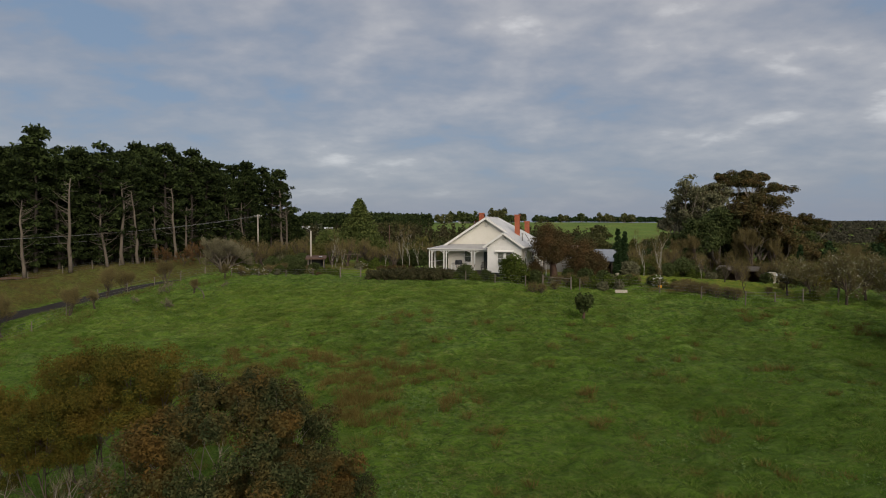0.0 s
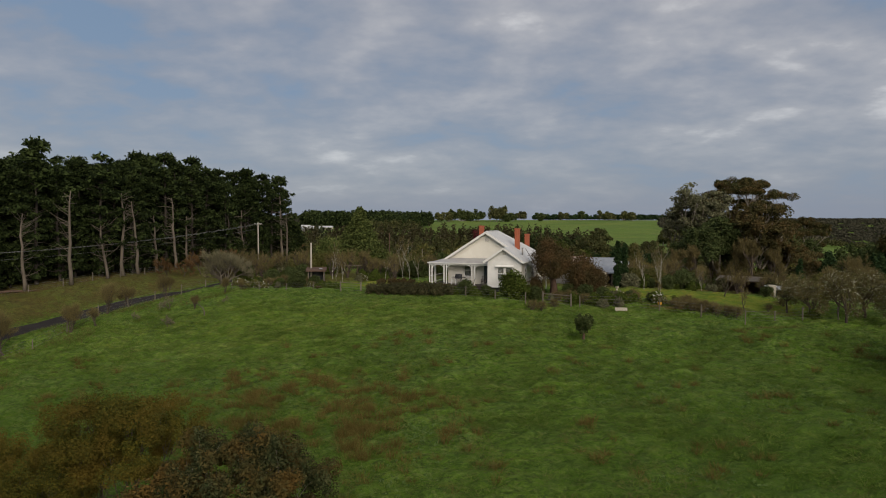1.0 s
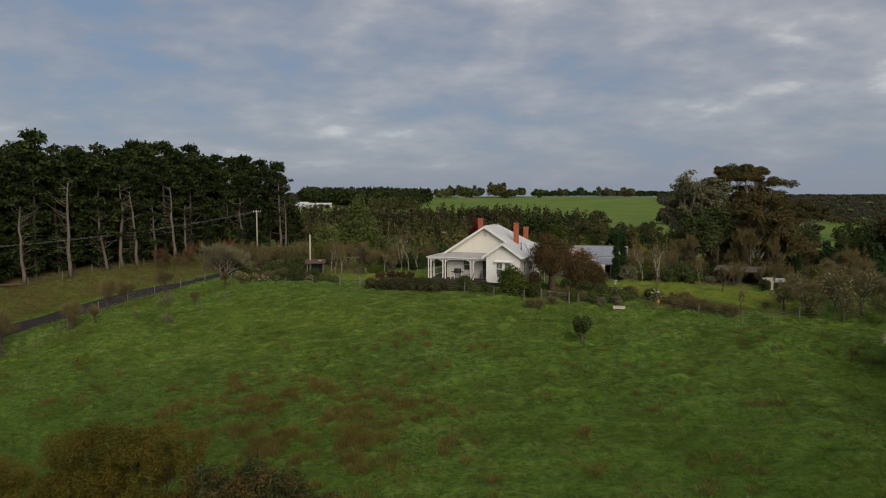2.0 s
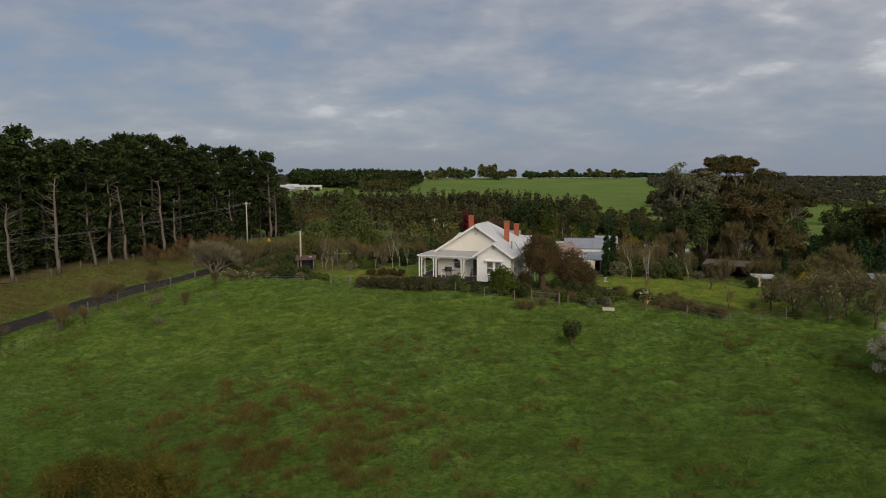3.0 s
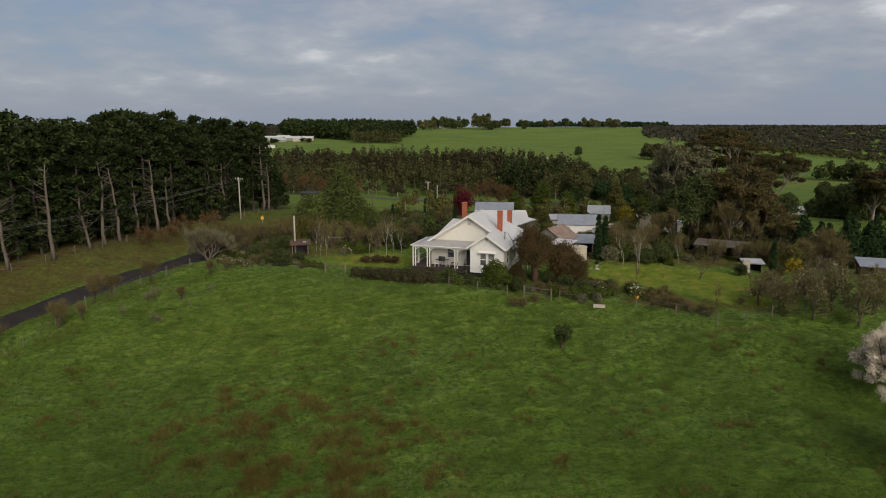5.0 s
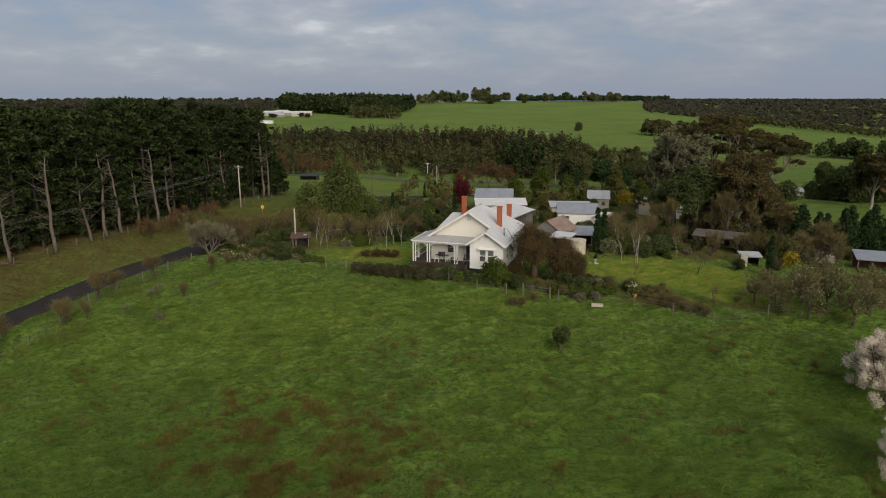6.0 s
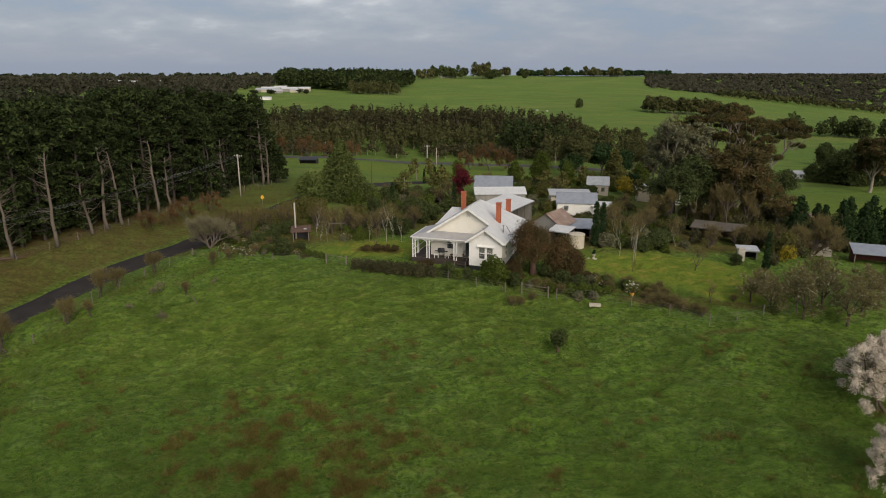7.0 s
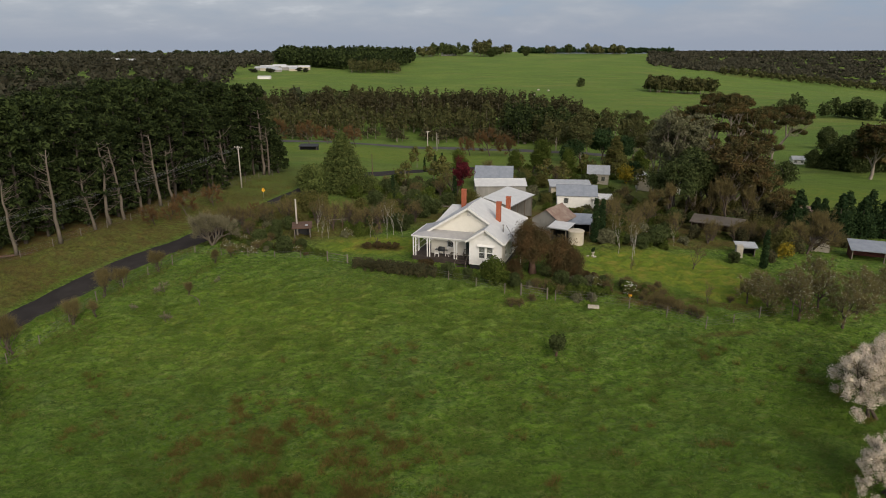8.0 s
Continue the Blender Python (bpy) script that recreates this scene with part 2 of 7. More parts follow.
M = {
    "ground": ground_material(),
    "asphalt": surface("asphalt", (0.030, 0.027, 0.026), (0.048, 0.043, 0.041), 0.6, 0.9, 0.3, 18, spec=0.06),
    "asphalt_old": surface("old_grey_asphalt", (0.075, 0.072, 0.068), (0.110, 0.105, 0.098), 0.4, 0.9, 0.3, 12, spec=0.06),
    "earth": surface("bare_earth", (0.070, 0.042, 0.025), (0.120, 0.075, 0.045), 1.5, 0.95, 0.5, 9),
    "gravel": surface("pale_gravel", (0.20, 0.17, 0.12), (0.33, 0.29, 0.22), 1.0, 0.95, 0.4, 12),
    "bark_pine": surface("pine_bark", (0.036, 0.029, 0.023), (0.078, 0.065, 0.052), 2.0, 0.95, 0.6, 14, stretch=(1, 1, 0.3)),
    "bark_dead": surface("weathered_dead_wood", (0.092, 0.076, 0.058), (0.180, 0.150, 0.116), 1.5, 0.9, 0.4, 14, stretch=(1, 1, 0.2)),
    "bark_gum": surface("gum_bark", (0.150, 0.122, 0.095), (0.340, 0.295, 0.235), 0.9, 0.8, 0.2, 8, stretch=(1, 1, 0.35)),
    "bark_dark": surface("dark_bark", (0.055, 0.042, 0.032), (0.115, 0.088, 0.066), 3.0, 0.95, 0.5, 20),
    "bark_birch": surface("birch_bark", (0.28, 0.25, 0.21), (0.56, 0.52, 0.46), 4.0, 0.8, 0.2, 20),
    "twig_brown": foliage("brown_twigs", (0.115, 0.094, 0.039), (0.159, 0.129, 0.053), (0.213, 0.172, 0.076)),
    "twig_grey": foliage("grey_lichened_twigs", (0.130, 0.116, 0.066), (0.196, 0.178, 0.106), (0.270, 0.248, 0.160)),
    "twig_red": foliage("russet_twigs", (0.120, 0.066, 0.028), (0.165, 0.092, 0.038), (0.150, 0.105, 0.050)),
    "leaf_pine": foliage("pine_needles", (0.015, 0.023, 0.009), (0.028, 0.042, 0.013), (0.060, 0.081, 0.025)),
    "leaf_gum": foliage("gum_leaves", (0.035, 0.043, 0.016), (0.061, 0.065, 0.023), (0.097, 0.086, 0.032), tips=(0.124, 0.081, 0.032)),
    "leaf_gum_grey": foliage("grey_gum_leaves", (0.095, 0.098, 0.052), (0.140, 0.140, 0.076), (0.190, 0.184, 0.106)),
    "leaf_gum_red": foliage("rust_brown_gum_leaves", (0.056, 0.056, 0.022), (0.087, 0.077, 0.029), (0.118, 0.104, 0.042), tips=(0.146, 0.095, 0.039)),
    "leaf_russet": foliage("dark_russet_leaves", (0.048, 0.040, 0.017), (0.082, 0.060, 0.025), (0.094, 0.074, 0.033), tips=(0.112, 0.068, 0.030)),
    "leaf_wattle": foliage("wattle_leaves", (0.046, 0.056, 0.012), (0.086, 0.084, 0.015), (0.142, 0.120, 0.019), tips=(0.132, 0.090, 0.017)),
    "leaf_young_gum": foliage("young_gum_leaves", (0.026, 0.036, 0.014), (0.048, 0.058, 0.022), (0.086, 0.088, 0.036), tips=(0.125, 0.070, 0.018)),
    "leaf_conifer": foliage("conifer_leaves", (0.062, 0.084, 0.024), (0.100, 0.127, 0.036), (0.146, 0.170, 0.050)),
    "leaf_cypress": foliage("cypress_leaves", (0.015, 0.033, 0.013), (0.030, 0.055, 0.019), (0.045, 0.073, 0.025)),
    "leaf_green": foliage("green_leaves", (0.048, 0.072, 0.012), (0.078, 0.110, 0.019), (0.113, 0.137, 0.029)),
    "leaf_dark": foliage("dark_green_leaves", (0.039, 0.056, 0.018), (0.067, 0.087, 0.028), (0.098, 0.118, 0.042)),
    "leaf_olive": foliage("olive_leaves", (0.077, 0.084, 0.024), (0.116, 0.116, 0.034), (0.160, 0.143, 0.046)),
    "leaf_hedge": foliage("hedge_leaves", (0.048, 0.052, 0.024), (0.074, 0.074, 0.034), (0.108, 0.094, 0.046)),
    "leaf_yellow": foliage("yellow_flowering_leaves", (0.26, 0.20, 0.02), (0.42, 0.31, 0.03), (0.16, 0.15, 0.03)),
    "leaf_red": foliage("plum_red_leaves", (0.085, 0.012, 0.018), (0.140, 0.020, 0.026), (0.060, 0.016, 0.018)),
    "leaf_plant": foliage("plantation_leaves", (0.048, 0.058, 0.022), (0.079, 0.089, 0.031), (0.125, 0.130, 0.050), tips=(0.086, 0.077, 0.029)),
    # far woods, next two: distance haze put into the leaf colour as greyer tones
    "leaf_far": foliage("haze_tinted_far_leaves", (0.044, 0.046, 0.030), (0.058, 0.060, 0.040), (0.078, 0.076, 0.052), tips=(0.064, 0.054, 0.034)),
    "leaf_wood": foliage("woodland_leaves", (0.026, 0.034, 0.017), (0.040, 0.048, 0.024), (0.058, 0.062, 0.034)),
    "leaf_back": foliage("dark_plantation_leaves", (0.040, 0.040, 0.018), (0.062, 0.058, 0.026), (0.090, 0.080, 0.038)),
    "leaf_silver": foliage("silvery_olive_leaves", (0.104, 0.106, 0.034), (0.148, 0.146, 0.048), (0.200, 0.190, 0.070)),
    "blossom": foliage("white_pink_blossom", (0.56, 0.47, 0.37), (0.72, 0.62, 0.51), (0.82, 0.73, 0.62)),
    "blossom_cream": foliage("cream_blossom", (0.36, 0.35, 0.24), (0.52, 0.50, 0.38), (0.64, 0.62, 0.50)),
    "flower_white": foliage("white_flowers", (0.60, 0.60, 0.52), (0.75, 0.74, 0.66), (0.80, 0.80, 0.74)),
    "grass": foliage("grass_blades", (0.060, 0.136, 0.014), (0.103, 0.207, 0.018), (0.172, 0.259, 0.041)),
    "grass_rough": foliage("coarse_grass_blades", (0.071, 0.136, 0.018), (0.129, 0.202, 0.032), (0.213, 0.259, 0.069)),
    "grass_grey": foliage("grey_green_weed", (0.077, 0.133, 0.037), (0.110, 0.173, 0.050), (0.150, 0.213, 0.068)),
    "grass_mix": foliage("tussock_blades", (0.062, 0.125, 0.017), (0.114, 0.194, 0.026), (0.193, 0.240, 0.055)),
    "rush": foliage("rush_blades", (0.094, 0.075, 0.020), (0.144, 0.110, 0.030), (0.205, 0.166, 0.052)),
    "straw": foliage("dry_grass_blades", (0.130, 0.118, 0.040), (0.190, 0.168, 0.062), (0.250, 0.215, 0.090)),
    "board": surface("cream_weatherboard_paint", (0.73, 0.69, 0.60), (0.82, 0.78, 0.70), 0.8, 0.55, 0.1, 12),
    "white": surface("white_paint", (0.72, 0.70, 0.66), (0.82, 0.80, 0.77), 2.0, 0.5, 0.05, 20),
    "roof_white": corrugated("pale_painted_roof_steel", (0.48, 0.48, 0.48), (0.59, 0.59, 0.58)),
    "roof_grey": corrugated("galvanised_verandah_steel", (0.32, 0.31, 0.31), (0.42, 0.41, 0.40)),
    "roof_blue": corrugated("blue_grey_roof_steel", (0.18, 0.20, 0.235), (0.27, 0.29, 0.325)),
    "roof_zinc": corrugated("old_zinc_steel", (0.30, 0.31, 0.32), (0.46, 0.47, 0.48)),
    "roof_rust": corrugated("rusty_steel", (0.17, 0.095, 0.065), (0.32, 0.255, 0.205)),
    "roof_dull": corrugated("dull_grey_brown_steel", (0.085, 0.072, 0.060), (0.150, 0.132, 0.112)),
    "wall_tin": corrugated("grey_wall_steel", (0.20, 0.19, 0.175), (0.31, 0.30, 0.275)),
    "brick": surface("red_brick", (0.30, 0.085, 0.045), (0.44, 0.135, 0.070), 5.0, 0.9, 0.4, 30),
    "deck": surface("dark_stained_deck", (0.040, 0.030, 0.026), (0.075, 0.058, 0.048), 2.0, 0.75, 0.2, 16),
    "dark": surface("dark_paint", (0.020, 0.021, 0.023), (0.040, 0.041, 0.044), 3.0, 0.6, 0.1, 20),
    "timber": surface("grey_timber", (0.120, 0.100, 0.078), (0.215, 0.185, 0.148), 2.0, 0.9, 0.4, 18, stretch=(1, 1, 0.2)),
    "pole": surface("pale_pole_timber", (0.34, 0.30, 0.25), (0.48, 0.44, 0.38), 1.5, 0.85, 0.3, 14, stretch=(1, 1, 0.15)),
    "shed_brown": surface("brown_shed_boards", (0.075, 0.045, 0.032), (0.130, 0.080, 0.056), 2.0, 0.85, 0.3, 14),
    "shed_red": surface("dark_red_shed_wall", (0.085, 0.026, 0.022), (0.130, 0.042, 0.034), 2.0, 0.8, 0.2, 14),
    "stone": surface("pale_stone", (0.38, 0.34, 0.27), (0.55, 0.50, 0.42), 2.5, 0.9, 0.4, 14),
    "concrete": surface("cream_concrete", (0.42, 0.37, 0.28), (0.56, 0.50, 0.40), 1.5, 0.85, 0.2, 12),
    "metal": surface("galvanised_metal", (0.34, 0.34, 0.34), (0.50, 0.50, 0.50), 3.0, 0.4, 0.1, 30, metal=0.8),
    "wire": surface("fence_wire", (0.14, 0.14, 0.14), (0.22, 0.22, 0.22), 3.0, 0.5, 0.0, 30),
    "sign_yellow": surface("yellow_sign_paint", (0.70, 0.36, 0.02), (0.78, 0.42, 0.03), 3.0, 0.5, 0.0, 20),
    "pot_yellow": surface("yellow_glazed_pot", (0.70, 0.34, 0.02), (0.80, 0.42, 0.03), 3.0, 0.4, 0.0, 20),
    "curtain": surface("window_curtain", (0.32, 0.28, 0.24), (0.46, 0.40, 0.34), 3.0, 0.9, 0.1, 20),
}
g = Shader("window_glass")
M["glass"] = g.done((0.75, 0.78, 0.78), 0.03, 0.0, 0.5)
g.bsdf.inputs["Transmission Weight"].default_value = 0.9

# ---- building blocks ----


class Geo:
    """Collects vertices and faces for one mesh."""

    def __init__(self):
        self.v, self.f, self.n = [], [], 0

    def add(self, verts, faces):
        verts = np.asarray(verts, float).reshape(-1, 3)
        faces = np.asarray(faces, int)
        self.v.append(verts)
        self.f.append(faces + self.n)
        self.n += len(verts)
        return self

    def tube(self, pts, radii, sides=6, cap=True):
        pts = np.asarray(pts, float)
        k = len(pts)
        radii = np.broadcast_to(np.asarray(radii, float), (k,))
        d = np.gradient(pts, axis=0)
        d /= np.linalg.norm(d, axis=1)[:, None] + 1e-9
        ref = np.where(np.abs(d[:, 2:3]) > 0.9, [[1.0, 0, 0]], [[0, 0, 1.0]])
        a = np.cross(d, ref)
        a /= np.linalg.norm(a, axis=1)[:, None] + 1e-9
        b = np.cross(d, a)
        ang = np.arange(sides) * 2 * math.pi / sides
        ring = pts[:, None] + radii[:, None, None] * (a[:, None] * np.cos(ang)[None, :, None] + b[:, None] * np.sin(ang)[None, :, None])
        i, j = np.meshgrid(np.arange(k - 1), np.arange(sides), indexing="ij")
        p, q = i * sides + j, i * sides + (j + 1) % sides
        self.add(ring.reshape(-1, 3), np.stack([p, q, q + sides, p + sides], -1).reshape(-1, 4))
        if cap and sides in (3, 4):
            n0 = self.n - k * sides
            self.f.append(np.array([[n0 + s for s in range(sides)]]))
            self.f.append(np.array([[n0 + (k - 1) * sides + s for s in range(sides)][::-1]]))
        elif cap:
            self.add([pts[0], pts[-1]], np.zeros((0, 3), int))
            n0 = self.n - 2 - k * sides
            s = np.arange(sides)
            self.f.append(np.stack([n0 + s, np.full(sides, self.n - 2), n0 + (s + 1) % sides], -1))
            self.f.append(np.stack([n0 + (k - 1) * sides + (s + 1) % sides, np.full(sides, self.n - 1), n0 + (k - 1) * sides + s], -1))
        return self

    def box(self, x0, x1, y0, y1, z0, z1):
        v = [(x, y, z) for z in (z0, z1) for y in (y0, y1) for x in (x0, x1)]
        return self.add(v, [(0, 2, 3, 1), (4, 5, 7, 6), (0, 1, 5, 4), (2, 6, 7, 3), (0, 4, 6, 2), (1, 3, 7, 5)])

    def slab(self, corners, thick):
        """A plate with the given corners as its upper face."""
        c = np.asarray(corners, float)
        n = np.cross(c[1] - c[0], c[2] - c[0])
        n /= np.linalg.norm(n)
        if n[2] < 0:
            c, n = c[::-1], -n
        k = len(c)
        self.add(np.vstack([c, c - n * thick]), np.zeros((0, 3), int))
        n0 = self.n - 2 * k
        self.f.append(np.array([[n0 + i for i in range(k)]]))
        self.f.append(np.array([[n0 + k + i for i in range(k)][::-1]]))
        s = np.arange(k)
        self.f.append(np.stack([n0 + s, n0 + k + s, n0 + k + (s + 1) % k, n0 + (s + 1) % k], -1))
        return self

    def beam(self, p, q, w, h):
        """A bar of rectangular section from p to q."""
        p, q = np.asarray(p, float), np.asarray(q, float)
        d = (q - p) / np.linalg.norm(q - p)
        ref = np.array([1.0, 0, 0]) if abs(d[2]) > 0.9 else np.array([0, 0, 1.0])
        a = np.cross(d, ref)
        a /= np.linalg.norm(a)
        b = np.cross(a, d)
        v = [c + a * sx * w / 2 + b * sz * h / 2 for c in (p, q) for sx, sz in ((-1, -1), (1, -1), (1, 1), (-1, 1))]
        return self.add(v, [(3, 2, 1, 0), (4, 5, 6, 7), (0, 1, 5, 4), (1, 2, 6, 5), (2, 3, 7, 6), (3, 0, 4, 7)])

    def leaves(self, rng, centres, radii, count, size, aspect=0.5, shell=0.45, lift=0.3):
        """Leaves round clump centres. shell: how near the clump's surface they gather; lift: how far they face up."""
        centres, radii = np.asarray(centres, float).reshape(-1, 3), np.asarray(radii, float)
        radii = np.broadcast_to(radii if radii.ndim == 2 else radii.reshape(-1, 1), centres.shape)
        c, r = np.repeat(centres, count, 0), np.repeat(radii, count, 0)
        m = len(c)
        d = rng.normal(size=(m, 3))
        d /= np.linalg.norm(d, axis=1)[:, None]
        p = c + d * r * (rng.random((m, 1)) ** shell)
        n = d * 0.7 + rng.normal(size=(m, 3)) * 0.6 + [0, 0, lift]
        n /= np.linalg.norm(n, axis=1)[:, None]
        t = rng.normal(size=(m, 3))
        t -= n * (t * n).sum(1)[:, None]
        t /= np.linalg.norm(t, axis=1)[:, None] + 1e-9
        b = np.cross(n, t)
        s = size * (0.6 + 0.8 * rng.random((m, 1)))
        t, b = t * s, b * s * aspect
        t, b = t * 1.15, b * 1.35
        v = np.stack([p - t - b, p + t * 1.1, p - t + b], 1).reshape(-1, 3)
        return self.add(v, np.arange(3 * m).reshape(-1, 3))

    def blades(self, rng, bases, count, height, spread, width, lean=0.5):
        """Upright tapering blades (one triangle each) round the bases."""
        b = np.repeat(np.asarray(bases, float).reshape(-1, 3), count, 0)
        m = len(b)
        h = np.broadcast_to(np.asarray(height, float).reshape(-1, 1), (len(np.atleast_2d(bases)), 1)) if np.ndim(height) else np.full((len(b) // count, 1), float(height))
        h = np.repeat(h, count, 0) * (0.55 + 0.6 * rng.random((m, 1)))
        o = rng.normal(size=(m, 3)) * spread * 0.5
        o[:, 2] = 0
        ang = rng.random(m) * math.pi
        w = np.stack([np.cos(ang), np.sin(ang), np.zeros(m)], -1) * width * (0.6 + 0.8 * rng.random((m, 1)))
        tip = o * lean * 2 + rng.normal(size=(m, 3)) * [[1, 1, 0]] * h * 0.25
        v = np.stack([b + o - w, b + o + w, b + o + tip + h * [[0, 0, 1.0]]], 1).reshape(-1, 3)
        return self.add(v, np.arange(3 * m).reshape(-1, 3))

    def twigs(self, rng, starts, ways, count, length, width):
        """Thin tapering twigs from the starts, fanned round the ways."""
        s = np.repeat(np.asarray(starts, float).reshape(-1, 3), count, 0)
        d = np.repeat(np.asarray(ways, float).reshape(-1, 3), count, 0) + rng.normal(size=(len(s), 3)) * 0.55
        d /= np.linalg.norm(d, axis=1)[:, None]
        m = len(s)
        s = s + rng.normal(size=(m, 3)) * length * 0.12
        ln = length * (0.5 + 0.8 * rng.random((m, 1)))
        a = np.cross(d, rng.normal(size=(m, 3)))
        a /= np.linalg.norm(a, axis=1)[:, None]
        v = np.stack([s - a * width, s + a * width, s + d * ln], 1).reshape(-1, 3)
        return self.add(v, np.arange(3 * m).reshape(-1, 3))

    def mesh(self, name, smooth=False):
        me = bpy.data.meshes.new(name)
        v = np.vstack(self.v)
        fs = [f for f in self.f if len(f)]
        me.vertices.add(len(v))
        me.vertices.foreach_set("co", v.ravel().astype(np.float32))
        loops = np.concatenate([f.ravel() for f in fs])
        sizes = np.concatenate([np.full(len(f), f.shape[1]) for f in fs])
        me.loops.add(len(loops))
        me.loops.foreach_set("vertex_index", loops.astype(np.int32))
        me.polygons.add(len(sizes))
        me.polygons.foreach_set("loop_start", np.concatenate([[0], np.cumsum(sizes)[:-1]]).astype(np.int32))
        me.polygons.foreach_set("use_smooth", np.full(len(sizes), smooth))
        me.update(calc_edges=True)
        return me


def part(name, geo, material, parent=None, label="", smooth=False):
    """Links a Geo (or a mesh) as one mesh object under a thing or under a part."""
    me = geo.mesh(name, smooth) if isinstance(geo, Geo) else geo
    if not me.materials:
        me.materials.append(M[material])
    ob = new(name, me)
    if parent:
        ob.parent = parent
    if label:
        ob["label"] = label
    return ob


def thing(name, label, category, m=None, group="", kind=""):
    ob = tagged(new(name), label, category, group, kind)
    ob.empty_display_size = 0.3
    if m is not None:
        ob.matrix_basis = m
    return ob


def single(name, geo, material, label, category, m=None, group="", kind="", smooth=False):
    """A thing that is one mesh."""
    ob = part(name, geo, material, None, "", smooth)
    tagged(ob, label, category, group, kind)
    if m is not None:
        ob.matrix_basis = m
    return ob


def rod(p, q, r, sides=8, r2=None):
    return Geo().tube([p, q], [r, r if r2 is None else r2], sides)


def on_ground(x, y, turn=0.0, scale=1.0, sink=0.05, wide=None):
    w = wide or scale
    return pose(x, y, float(height(x, y)) - sink, 0, 0, turn) @ Matrix.Diagonal((w, w, scale, 1))


# ---- the land ----
# heights along six lines away from the eye, from x = -60 to x = 140 beside the rise
KY = np.array([-80, 0, 25, 38, 48, 58, 66, 75, 90, 120, 160, 210, 270, 400, 650, 1000, 1300, 1700, 4900.0])
KX = np.array([-60, -25, 0, 25, 60, 140.0])
LINE_A = (-11, -10, -8.3, -7.2, -5.9, -4.7, -3.4, -1.7, 0.3, 0.8, 0, -4, -11, -19, -9, 4, 9, -4, -20)
LINE_B = (-10, -9, -7.2, -5.8, -4.4, -2.7, -1.3, -0.3, 0.6, 0.6, -1, -5, -12, -18, -11, 3, 9, -4, -20)
LINE_C = (-9, -7.8, -5.6, -3.9, -2.4, -0.65, 0.25, 0.5, 0.5, -0.9, -3.5, -8, -13, -17, -13, 1, 10, -2, -20)
LINE_D = (-8, -7, -5, -3.5, -2.2, -0.6, 0.15, 0.1, -0.6, -2, -5, -9, -13, -17, -14, 0, 10, 0, -20)
LINE_E = (-8, -7, -5.2, -4, -3, -2, -1.7, -2, -2.8, -5, -8, -11, -14, -17, -16, -2, 8, 0, -20)
LINE_F = (-12, -11, -10, -9.5, -9, -8.5, -8, -8, -8.5, -9.5, -11, -12, -15, -17, -17, -4, 6, -35, -70)
KZ = np.array((LINE_A, LINE_B, LINE_C, LINE_D, LINE_E, LINE_F))
KD = np.diff(KZ, axis=1) / np.diff(KY)
KS = np.zeros_like(KZ)
KS[:, 1:-1] = np.where(KD[:, 1:] * KD[:, :-1] > 0, 2 * KD[:, 1:] * KD[:, :-1] / (KD[:, 1:] + KD[:, :-1] + 1e-9), 0)


# the lane runs in a shallow cutting: places along it and how deep it lies there
CUT_LINE = np.array([(-54.5, 44), (-50.2, 55), (-47.3, 62.5), (-45.3, 67.8), (-43.1, 74.8), (-39.6, 81.7), (-36.1, 87.2), (-31.0, 96.3), (-25.2, 107)], float)


def cutting(x, y):
    best = np.full(x.shape, 1e9)
    for a, b in zip(CUT_LINE[:-1], CUT_LINE[1:]):
        d = b - a
        t = np.clip(((x - a[0]) * d[0] + (y - a[1]) * d[1]) / (d @ d), 0, 1)
        best = np.minimum(best, np.hypot(x - a[0] - t * d[0], y - a[1] - t * d[1]))
    k = np.clip((9.2 - best) / 6.7, 0, 1)
    dip = 1.35 * np.clip((-33.5 - x) / 6, 0, 1) * np.clip((68.5 - y) / 5, 0, 1) * np.clip((best - 2.6) / 3.0, 0, 1) * (x > -0.72 * y)
    return dip + k * np.interp(y, [44, 62, 68, 74, 90, 100, 110], [0, 0.5, 0.85, 1.7, 1.85, 0.9, 0])


